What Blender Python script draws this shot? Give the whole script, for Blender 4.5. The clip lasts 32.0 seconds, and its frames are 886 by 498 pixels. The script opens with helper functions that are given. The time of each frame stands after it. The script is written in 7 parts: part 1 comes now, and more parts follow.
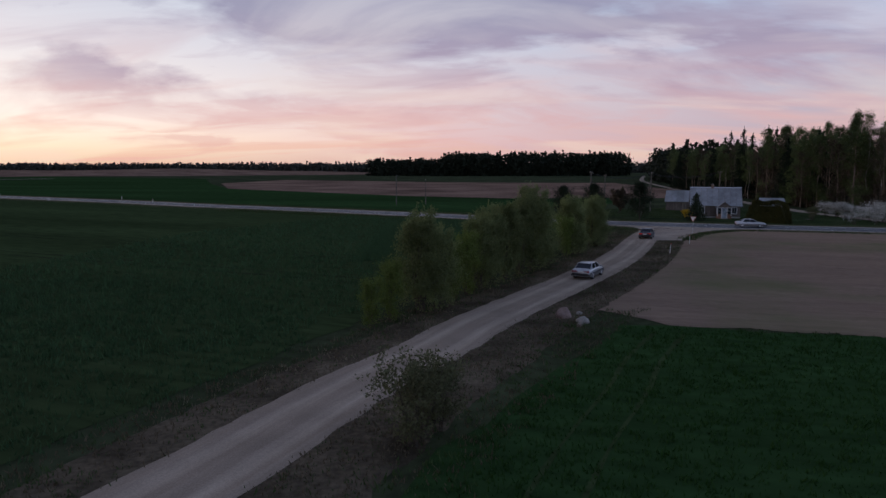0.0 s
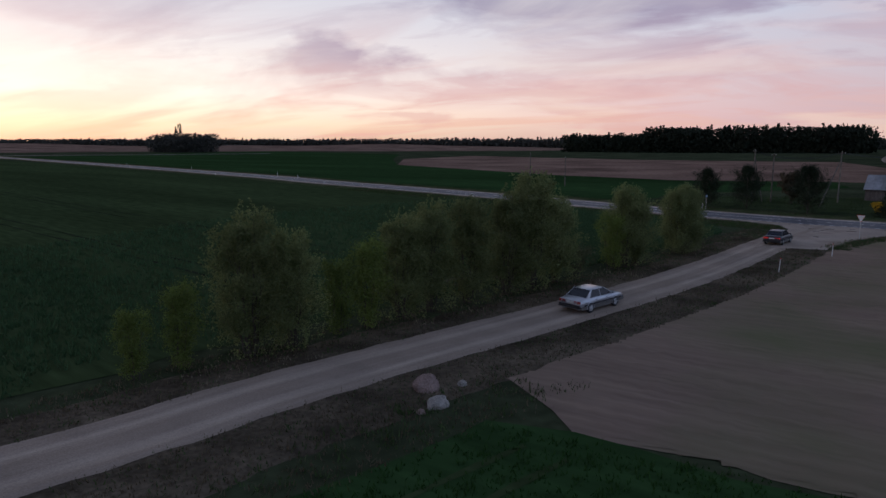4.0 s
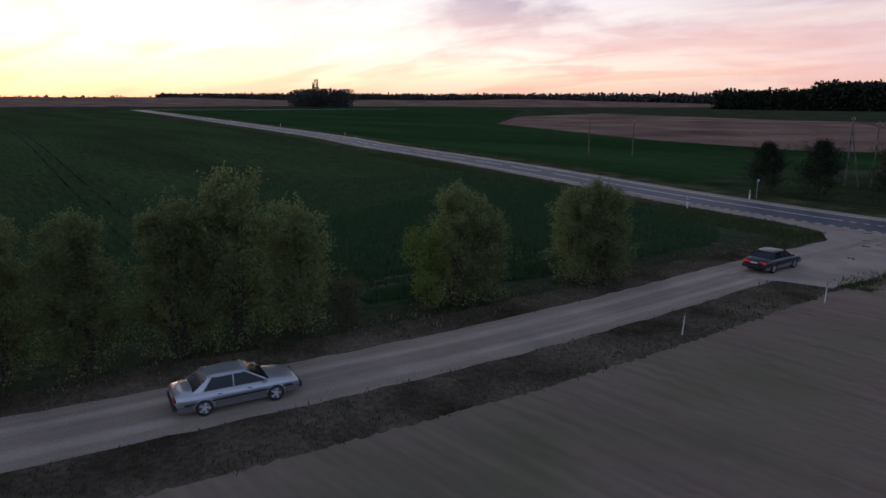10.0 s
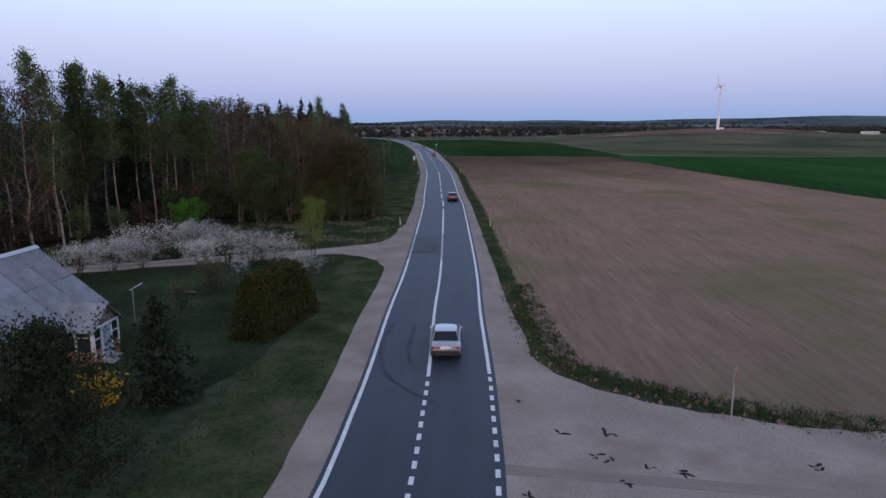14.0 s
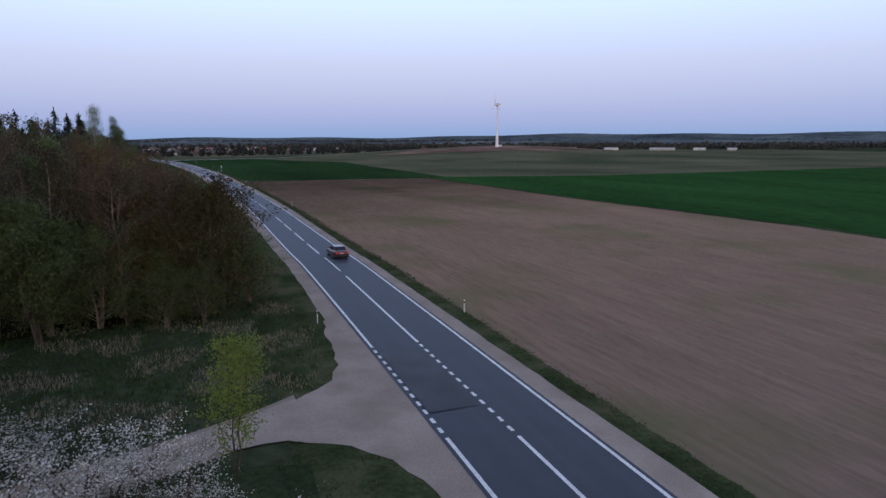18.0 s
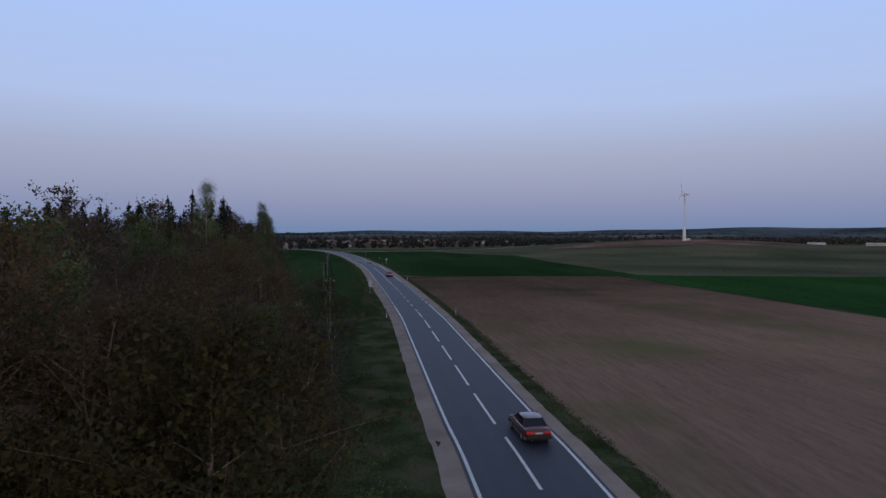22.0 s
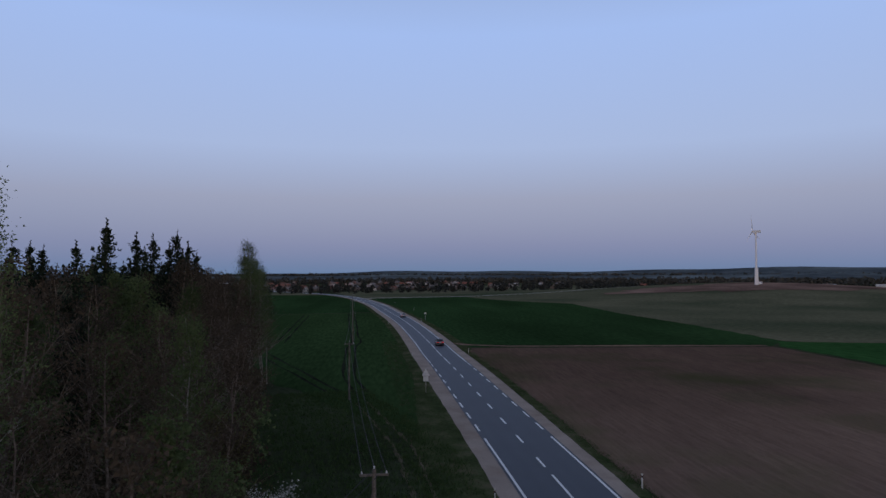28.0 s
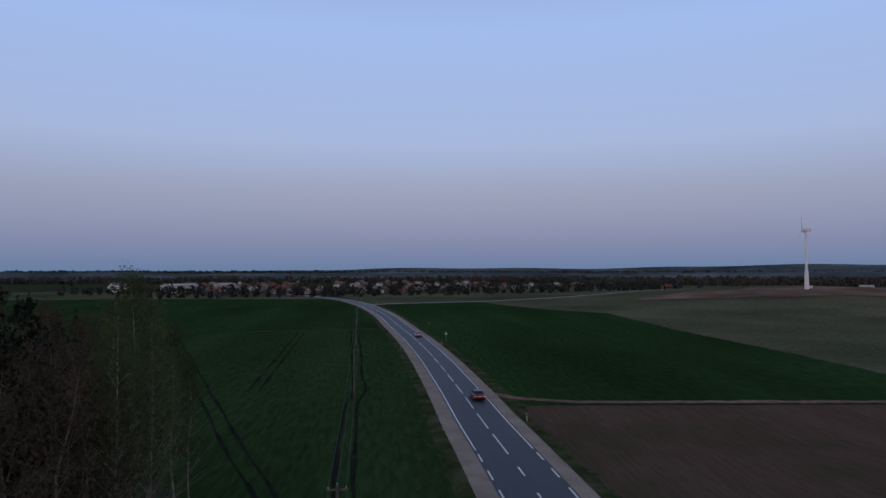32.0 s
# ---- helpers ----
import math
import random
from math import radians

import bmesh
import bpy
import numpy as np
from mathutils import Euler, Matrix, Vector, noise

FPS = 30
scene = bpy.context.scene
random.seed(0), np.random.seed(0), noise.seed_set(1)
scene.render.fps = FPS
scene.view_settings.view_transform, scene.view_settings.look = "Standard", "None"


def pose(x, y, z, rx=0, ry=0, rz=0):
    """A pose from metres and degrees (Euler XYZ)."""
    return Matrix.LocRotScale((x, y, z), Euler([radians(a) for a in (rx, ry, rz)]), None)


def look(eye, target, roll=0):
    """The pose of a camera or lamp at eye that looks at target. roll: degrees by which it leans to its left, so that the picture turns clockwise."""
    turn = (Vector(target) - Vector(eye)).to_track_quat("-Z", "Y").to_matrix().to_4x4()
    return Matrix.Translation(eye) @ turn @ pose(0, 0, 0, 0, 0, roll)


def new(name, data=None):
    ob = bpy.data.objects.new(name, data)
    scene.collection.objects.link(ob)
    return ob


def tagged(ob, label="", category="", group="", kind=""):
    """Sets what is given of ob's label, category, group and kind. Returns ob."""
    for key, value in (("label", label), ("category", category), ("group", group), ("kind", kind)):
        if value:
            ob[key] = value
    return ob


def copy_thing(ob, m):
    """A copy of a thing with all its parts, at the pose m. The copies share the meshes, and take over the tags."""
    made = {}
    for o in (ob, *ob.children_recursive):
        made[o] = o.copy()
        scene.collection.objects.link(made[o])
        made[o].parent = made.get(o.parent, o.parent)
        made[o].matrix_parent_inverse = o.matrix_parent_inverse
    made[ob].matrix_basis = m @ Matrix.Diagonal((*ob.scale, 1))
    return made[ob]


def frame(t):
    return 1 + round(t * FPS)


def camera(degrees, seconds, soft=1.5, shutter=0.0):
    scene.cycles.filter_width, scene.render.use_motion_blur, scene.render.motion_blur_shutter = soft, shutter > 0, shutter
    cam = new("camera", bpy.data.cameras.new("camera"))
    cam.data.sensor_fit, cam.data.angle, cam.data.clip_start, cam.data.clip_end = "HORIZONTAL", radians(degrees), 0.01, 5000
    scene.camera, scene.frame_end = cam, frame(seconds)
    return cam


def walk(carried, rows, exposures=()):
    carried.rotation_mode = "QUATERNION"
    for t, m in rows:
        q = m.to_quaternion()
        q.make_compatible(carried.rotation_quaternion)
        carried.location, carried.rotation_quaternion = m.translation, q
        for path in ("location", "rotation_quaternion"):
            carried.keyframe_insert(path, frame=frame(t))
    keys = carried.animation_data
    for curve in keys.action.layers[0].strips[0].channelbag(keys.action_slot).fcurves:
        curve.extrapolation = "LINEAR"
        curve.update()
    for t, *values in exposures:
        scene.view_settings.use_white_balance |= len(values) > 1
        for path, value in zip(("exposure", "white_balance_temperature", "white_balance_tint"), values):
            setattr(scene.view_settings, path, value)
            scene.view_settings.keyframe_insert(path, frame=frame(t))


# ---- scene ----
cam = camera(67.70, 32.0)
# seconds, x, y, z, yaw, pitch, roll
PATH = [
    (0, -0.00, -0.00, 10.33, -0.00, -7.10, 0.03),
    (0.5, 2.29, 3.36, 10.44, 1.80, -7.22, 0.05),
    (1, 4.60, 6.57, 10.46, 3.48, -7.60, -0.00),
    (1.5, 7.03, 9.15, 10.52, 6.75, -8.13, -0.04),
    (2, 9.42, 11.00, 10.57, 10.35, -8.55, 0.00),
    (2.5, 11.69, 12.47, 10.52, 12.69, -8.75, 0.00),
    (3, 13.76, 14.21, 10.46, 14.42, -8.84, 0.02),
    (3.5, 15.72, 16.22, 10.52, 16.38, -8.93, 0.04),
    (5.5, 22.81, 27.53, 11.22, 24.42, -10.68, -0.03),
    (6, 25.04, 29.74, 11.37, 27.58, -11.26, 0.02),
    (6.5, 27.38, 31.41, 11.45, 29.88, -11.61, 0.08),
    (7, 29.74, 33.00, 11.60, 31.83, -11.72, 0.07),
    (7.5, 31.95, 35.70, 11.67, 33.62, -11.72, 0.04),
    (8, 33.87, 38.66, 11.66, 35.43, -11.73, 0.02),
    (8.5, 35.02, 41.75, 11.62, 37.19, -11.76, 0.05),
    (9, 35.19, 43.78, 11.67, 37.71, -12.06, 0.05),
    (9.5, 34.56, 44.75, 11.78, 36.12, -12.49, 0.09),
    (10, 33.29, 44.94, 11.89, 31.26, -13.03, 0.16),
    (10.5, 31.55, 44.88, 11.78, 24.52, -13.26, 0.17),
    (10.6, 31.13, 45.11, 11.69, 22.18, -13.14, 0.00),
    (10.7, 30.30, 45.57, 11.52, 19.85, -13.01, 0.00),
    (10.8, 28.98, 46.30, 11.24, 17.51, -12.89, 0.00),
    (10.9, 27.11, 47.34, 10.84, 15.17, -12.76, 0.00),
    (11, 24.62, 48.72, 10.32, 12.84, -12.64, 0.00),
    (11.1, 22.04, 51.68, 10.50, 1.64, -11.80, 0.00),
    (11.2, 19.47, 54.65, 10.69, -8.44, -11.22, 0.00),
    (11.3, 16.90, 57.62, 10.88, -17.23, -10.95, 0.00),
    (11.4, 14.33, 60.58, 11.07, -25.31, -10.77, 0.00),
    (11.5, 11.75, 63.55, 11.26, -33.23, -10.49, 0.00),
    (11.6, 9.18, 66.51, 11.45, -40.81, -10.16, 0.00),
    (11.7, 6.61, 69.48, 11.64, -47.42, -9.84, 0.00),
    (11.8, 4.04, 72.44, 11.83, -52.84, -9.50, 0.00),
    (11.9, 1.46, 75.41, 12.01, -57.47, -9.01, 0.00),
    (12, -1.11, 78.37, 12.20, -61.81, -8.37, 0.00),
    (12.1, -0.02, 82.15, 12.31, -64.82, -8.22, 0.00),
    (12.2, 1.07, 85.92, 12.42, -67.85, -8.08, 0.00),
    (12.3, 2.16, 89.69, 12.54, -70.96, -8.00, 0.00),
    (12.4, 3.25, 93.47, 12.65, -74.26, -8.09, 0.00),
    (12.5, 4.34, 97.24, 12.76, -77.76, -8.38, 0.00),
    (12.6, 5.44, 101.02, 12.87, -81.29, -8.82, 0.00),
    (12.7, 6.53, 104.79, 12.98, -84.70, -9.28, 0.00),
    (12.8, 7.62, 108.56, 13.09, -88.09, -9.70, 0.00),
    (12.9, 8.71, 112.34, 13.20, -91.61, -10.10, 0.00),
    (13, 9.80, 116.11, 13.31, -95.26, -10.47, 0.00),
    (13.5, 12.26, 119.96, 13.41, -100.88, -10.64, 0.03),
    (14, 15.37, 122.94, 13.51, -105.99, -10.69, -0.09),
    (14.5, 19.20, 125.34, 13.50, -111.00, -10.73, -0.25),
    (15, 23.65, 126.91, 13.47, -115.29, -10.55, -0.23),
    (15.5, 27.70, 128.20, 13.85, -118.78, -10.44, -0.07),
    (17.5, 48.93, 127.46, 14.10, -125.57, -9.44, -0.08),
    (18, 55.39, 126.01, 14.29, -126.19, -9.31, -0.16),
    (18.5, 62.02, 124.96, 14.63, -126.20, -9.07, -0.19),
    (19, 66.52, 123.97, 14.77, -126.10, -9.04, -0.21),
    (19.5, 69.80, 122.84, 14.85, -124.86, -8.72, -0.24),
    (20, 72.80, 120.65, 14.73, -120.43, -7.72, -0.20),
    (20.5, 76.09, 117.87, 13.78, -117.76, -5.63, -0.17),
    (21, 80.25, 115.03, 12.92, -115.05, -3.60, 0.11),
    (21.5, 84.95, 112.67, 13.06, -113.30, -2.14, 0.11),
    (22, 89.99, 110.44, 13.46, -111.86, -1.26, 0.06),
    (22.5, 95.78, 108.47, 13.90, -111.26, -0.61, 0.03),
    (23, 102.36, 107.38, 14.15, -110.59, -0.09, 0.00),
    (23.5, 109.14, 106.80, 14.22, -110.63, 0.26, -0.02),
    (24, 115.81, 105.88, 14.18, -111.41, 0.58, 0.01),
    (24.5, 122.63, 104.74, 14.10, -111.45, 0.99, 0.05),
    (25, 129.24, 103.43, 14.06, -111.54, 1.21, 0.18),
    (25.5, 136.11, 101.86, 14.19, -111.49, 1.40, 0.31),
    (27.5, 144.42, 99.71, 15.58, -109.85, 2.18, 0.01),
    (28, 148.88, 98.78, 16.12, -109.95, 2.19, -0.07),
    (28.5, 153.76, 98.01, 16.71, -109.96, 2.23, -0.04),
    (29, 158.81, 97.29, 17.22, -110.01, 2.16, -0.05),
    (29.5, 164.53, 96.18, 17.67, -110.03, 2.16, -0.00),
    (30, 170.59, 94.97, 17.96, -110.03, 2.17, 0.01),
    (30.5, 176.15, 93.35, 18.51, -109.86, 2.12, 0.11),
    (31, 181.72, 91.84, 19.11, -109.75, 2.01, 0.08),
    (31.5, 187.27, 90.14, 19.73, -109.62, 1.97, -0.02),
    (32, 192.90, 88.37, 20.45, -109.37, 1.85, -0.01),
]
walk(cam, [(t, pose(x, y, z, 90 + p, 0, w) @ pose(0, 0, 0, 0, 0, r)) for t, x, y, z, w, p, r in PATH],
     exposures=[(0, -0.52), (9.3, -0.48), (10, -0.32), (10.6, -0.22), (11, -0.04), (12, 0.18), (13, 0.42), (19.3, 0.34), (21, -0.16), (23, -0.36), (28, -0.5), (32, -0.52)])


# ---- world and light ----
SUN_AZ = radians(64.0)          # the sunset stands 64 degrees left of +y
SUN_DIR = (-math.sin(SUN_AZ), math.cos(SUN_AZ))


def nd(tree, kind, **kw):
    n = tree.nodes.new(kind)
    for k, v in kw.items():
        if k == "op":
            n.operation = v
    return n


def ramp(tree, fac, stops):
    n = tree.nodes.new("ShaderNodeValToRGB")
    e = n.color_ramp.elements
    while len(e) < len(stops):
        e.new(0.5)
    for q, (p, c) in zip(e, stops):
        q.position, q.color = p, (*c, 1) if len(c) == 3 else c
    tree.links.new(fac, n.inputs[0])
    return n.outputs[0]


def maths(tree, op, a, b=None, clamp=False):
    n = tree.nodes.new("ShaderNodeMath")
    n.operation, n.use_clamp = op, clamp
    for i, v in enumerate((a, b)):
        if v is None:
            continue
        if isinstance(v, (int, float)):
            n.inputs[i].default_value = v
        else:
            tree.links.new(v, n.inputs[i])
    return n.outputs[0]


def mixc(tree, fac, a, b, blend="MIX"):
    n = tree.nodes.new("ShaderNodeMix")
    n.data_type, n.blend_type = "RGBA", blend
    for i, v in ((0, fac), (6, a), (7, b)):
        if isinstance(v, (int, float)):
            n.inputs[i].default_value = v
        elif isinstance(v, tuple):
            n.inputs[i].default_value = (*v, 1) if len(v) == 3 else v
        else:
            tree.links.new(v, n.inputs[i])
    return n.outputs[2]


world = bpy.data.worlds.new("dusk_sky")
world.use_nodes = True
scene.world = world
wt = world.node_tree
wt.nodes.clear()
w_out = wt.nodes.new("ShaderNodeOutputWorld")
w_bg = wt.nodes.new("ShaderNodeBackground")
wt.links.new(w_bg.outputs[0], w_out.inputs[0])
w_co = wt.nodes.new("ShaderNodeTexCoord").outputs["Generated"]
w_sep = wt.nodes.new("ShaderNodeSeparateXYZ")
wt.links.new(w_co, w_sep.inputs[0])
wx, wy, wz = w_sep.outputs
flat = maths(wt, "SQRT", maths(wt, "ADD", maths(wt, "MULTIPLY", wx, wx), maths(wt, "MULTIPLY", wy, wy)))
flat = maths(wt, "MAXIMUM", flat, 0.001)
toward = maths(wt, "DIVIDE", maths(wt, "ADD", maths(wt, "MULTIPLY", wx, SUN_DIR[0]), maths(wt, "MULTIPLY", wy, SUN_DIR[1])), flat)
side = maths(wt, "MULTIPLY_ADD", toward, 0.5)
side.node.inputs[2].default_value = 0.5       # 0 away from the sunset, 1 towards it
up = maths(wt, "MULTIPLY", maths(wt, "MAXIMUM", wz, 0.0), 1.6, clamp=True)
# (height, colour): the side of the sunset, square to it, and opposite
sky_sun = ramp(wt, up, [(0.0, (1.3, 0.96, 0.66)), (0.04, (1.6, 1.36, 0.98)), (0.11, (1.65, 1.54, 1.42)), (0.26, (1.2, 1.14, 1.22)), (0.55, (0.55, 0.62, 0.85)), (1.0, (0.30, 0.37, 0.56))])
sky_mid = ramp(wt, up, [(0.0, (1.0, 0.62, 0.60)), (0.06, (1.16, 0.80, 0.83)), (0.16, (1.06, 0.90, 1.0)), (0.35, (0.80, 0.92, 1.14)), (0.6, (0.46, 0.58, 0.86)), (1.0, (0.30, 0.37, 0.56))])
sky_far = ramp(wt, up, [(0.0, (0.20, 0.32, 0.55)), (0.07, (0.27, 0.36, 0.62)), (0.18, (0.405, 0.468, 0.715)), (0.30, (0.51, 0.65, 1.03)), (0.55, (0.50, 0.70, 1.22)), (1.0, (0.30, 0.37, 0.56))])
f1 = maths(wt, "DIVIDE", maths(wt, "SUBTRACT", side, 0.17), 0.57, clamp=True)
f2 = maths(wt, "DIVIDE", maths(wt, "SUBTRACT", side, 0.72), 0.26, clamp=True)
sky_col = mixc(wt, f2, mixc(wt, f1, sky_far, sky_mid), sky_sun)
# clouds lie on a plane: direction over height
inv = maths(wt, "DIVIDE", 1.0, maths(wt, "ADD", maths(wt, "MAXIMUM", wz, 0.0), 0.2))
w_cmb = wt.nodes.new("ShaderNodeCombineXYZ")
wt.links.new(maths(wt, "MULTIPLY", wx, inv), w_cmb.inputs[0])
wt.links.new(maths(wt, "MULTIPLY", wy, inv), w_cmb.inputs[1])
def cloud_layer(scale, turn, stretch, lo, hi, detail, shift, rough=0.52):
    mp = wt.nodes.new("ShaderNodeMapping")
    mp.inputs["Rotation"].default_value = (0, 0, radians(turn))
    mp.inputs["Scale"].default_value = (stretch, 1.0, 1.0)
    mp.inputs["Location"].default_value = (shift, shift * 0.7, 0)
    wt.links.new(w_cmb.outputs[0], mp.inputs[0])
    nz = wt.nodes.new("ShaderNodeTexNoise")
    for key, val in (("Scale", scale), ("Detail", detail), ("Roughness", rough), ("Distortion", 0.6)):
        nz.inputs[key].default_value = val
    wt.links.new(mp.outputs[0], nz.inputs["Vector"])
    return ramp(wt, nz.outputs[0], [(lo, (0, 0, 0)), (hi, (1, 1, 1))])


west = maths(wt, "DIVIDE", maths(wt, "SUBTRACT", side, 0.28), 0.22, clamp=True)
clear = maths(wt, "DIVIDE", maths(wt, "SUBTRACT", 1.0, side), 0.12, clamp=True)
low = maths(wt, "DIVIDE", maths(wt, "SUBTRACT", up, 0.05), 0.14, clamp=True)
bank = maths(wt, "MULTIPLY", maths(wt, "MULTIPLY", maths(wt, "MULTIPLY", cloud_layer(0.95, 62, 0.6, 0.46, 0.56, 8, 3.4, 0.56), west), clear), low)
puff = maths(wt, "MULTIPLY", maths(wt, "MULTIPLY", cloud_layer(2.1, 55, 0.55, 0.49, 0.61, 8, 6.2, 0.58), west), clear)
wisp = maths(wt, "MULTIPLY", cloud_layer(2.3, 30, 0.35, 0.48, 0.64, 6, 9.1), west)
glow = maths(wt, "MULTIPLY", cloud_layer(1.6, 50, 0.5, 0.52, 0.66, 6, 14.7), west)
bank_col = ramp(wt, up, [(0.0, (1.1, 0.66, 0.62)), (0.10, (0.98, 0.60, 0.66)), (0.20, (0.60, 0.45, 0.64)), (0.35, (0.43, 0.41, 0.62)), (0.55, (0.37, 0.40, 0.62)), (1.0, (0.22, 0.28, 0.5))])
puff_col = ramp(wt, up, [(0.0, (1.15, 0.68, 0.60)), (0.12, (1.0, 0.60, 0.66)), (0.25, (0.66, 0.54, 0.72)), (0.42, (0.50, 0.51, 0.74)), (1.0, (0.25, 0.3, 0.52))])
wisp_col = ramp(wt, up, [(0.0, (1.25, 0.74, 0.55)), (0.12, (1.15, 0.70, 0.70)), (0.22, (1.0, 0.76, 0.84)), (0.34, (0.86, 0.84, 1.0)), (1.0, (0.3, 0.35, 0.55))])
glow_col = ramp(wt, up, [(0.0, (1.4, 1.05, 0.85)), (0.2, (1.15, 1.0, 1.02)), (0.5, (0.86, 0.93, 1.08)), (1.0, (0.35, 0.42, 0.6))])
sky_col = mixc(wt, maths(wt, "MULTIPLY", wisp, 0.6), sky_col, wisp_col)
sky_col = mixc(wt, maths(wt, "MULTIPLY", bank, 0.92), sky_col, bank_col)
sky_col = mixc(wt, maths(wt, "MULTIPLY", puff, 0.55), sky_col, puff_col)
sky_col = mixc(wt, maths(wt, "MULTIPLY", glow, 0.5), sky_col, glow_col)
nishita = wt.nodes.new("ShaderNodeTexSky")
nishita.sky_type, nishita.sun_disc = "NISHITA", False
nishita.sun_elevation, nishita.sun_rotation = radians(0.8), -SUN_AZ
sky_col = mixc(wt, 0.06, sky_col, nishita.outputs[0])
wt.links.new(sky_col, w_bg.inputs["Color"])
w_bg.inputs["Strength"].default_value = 1.0

sun = new("sun", bpy.data.lights.new("sun", "SUN"))
sun.data.energy, sun.data.angle, sun.data.color = 0.28, radians(18), (1.0, 0.72, 0.5)
sun.matrix_world = look((SUN_DIR[0] * 100, SUN_DIR[1] * 100, 12), (0, 0, 0))


# ---- materials ----
def material(name, base, rough=0.9, scale=(0.5, 6.0), dark=0.55, light=1.35, bump=0.3, second=None, metal=0.0, bump_scale=None, stretch=None, vary=0.0, patches=None, patch_scale=0.035, grain=0.38, darken=None):
    """A surface with two scales of noise in its colour and a fine relief."""
    m = bpy.data.materials.new(name)
    m.use_nodes = True
    t = m.node_tree
    b = t.nodes["Principled BSDF"]
    b.inputs["Roughness"].default_value, b.inputs["Metallic"].default_value = rough, metal
    b.inputs["Specular IOR Level"].default_value = 0.4 if rough < 0.8 else 0.0
    co = t.nodes.new("ShaderNodeNewGeometry").outputs["Position"] if second != "object" else t.nodes.new("ShaderNodeTexCoord").outputs["Object"]
    if stretch:
        mp = t.nodes.new("ShaderNodeMapping")
        mp.inputs["Rotation"].default_value = (0, 0, stretch[0])
        mp.inputs["Scale"].default_value = (stretch[1], 1, 1)
        mp.vector_type = "TEXTURE"
        t.links.new(co, mp.inputs[0])
        co = mp.outputs[0]
    n1, n2 = (t.nodes.new("ShaderNodeTexNoise") for _ in range(2))
    for n, s in ((n1, scale[0]), (n2, scale[1])):
        n.inputs["Scale"].default_value, n.inputs["Detail"].default_value = s, 6
        t.links.new(co, n.inputs["Vector"])
    lo, hi = tuple(c * dark for c in base), tuple(min(c * light, 1) for c in base)
    if isinstance(second, tuple):
        hi = second
    c1 = ramp(t, n1.outputs[0], [(0.3, lo), (0.7, hi)])
    c2 = ramp(t, n2.outputs[0], [(0.25, (1 - grain, 1 - grain, 1 - grain)), (0.75, (1 + grain * 0.8, 1 + grain * 0.8, 1 + grain * 0.8))])
    col = mixc(t, 1.0, c1, c2, "MULTIPLY")
    if patches:          # broad uneven patches of a second tint
        n4 = t.nodes.new("ShaderNodeTexNoise")
        n4.inputs["Scale"].default_value, n4.inputs["Detail"].default_value = patch_scale, 7
        t.links.new(t.nodes.new("ShaderNodeNewGeometry").outputs["Position"], n4.inputs["Vector"])
        pm = ramp(t, n4.outputs[0], [(0.5, (0, 0, 0)), (0.72, (0.85, 0.85, 0.85))])
        col = mixc(t, pm, col, patches)
    if darken:             # (colour, from x, to x): soil multiplied darker towards the east
        n5 = t.nodes.new("ShaderNodeTexNoise")
        n5.inputs["Scale"].default_value, n5.inputs["Detail"].default_value = 0.03, 5
        gp = t.nodes.new("ShaderNodeNewGeometry").outputs["Position"]
        t.links.new(gp, n5.inputs["Vector"])
        sp = t.nodes.new("ShaderNodeSeparateXYZ")
        t.links.new(gp, sp.inputs[0])
        wob = maths(t, "MULTIPLY", maths(t, "SUBTRACT", n5.outputs[0], 0.5), 120.0)
        dm = maths(t, "DIVIDE", maths(t, "SUBTRACT", maths(t, "ADD", sp.outputs[0], wob), darken[1]), darken[2] - darken[1], clamp=True)
        col = mixc(t, dm, col, mixc(t, 1.0, col, darken[0], "MULTIPLY"))
    if vary:
        oi = t.nodes.new("ShaderNodeObjectInfo")
        v = maths(t, "MULTIPLY_ADD", oi.outputs["Random"], vary)
        v.node.inputs[2].default_value = 1 - vary / 2
        cm = t.nodes.new("ShaderNodeCombineXYZ")
        for i in range(3):
            t.links.new(v, cm.inputs[i])
        col = mixc(t, 1.0, col, cm.outputs[0], "MULTIPLY")
    t.links.new(col, b.inputs["Base Color"])
    if bump:
        n3 = t.nodes.new("ShaderNodeTexNoise")
        n3.inputs["Scale"].default_value, n3.inputs["Detail"].default_value = bump_scale or scale[1], 4
        t.links.new(co, n3.inputs["Vector"])
        bp = t.nodes.new("ShaderNodeBump")
        bp.inputs["Strength"].default_value, bp.inputs["Distance"].default_value = bump, 0.1
        t.links.new(n3.outputs[0], bp.inputs["Height"])
        t.links.new(bp.outputs[0], b.inputs["Normal"])
    return m


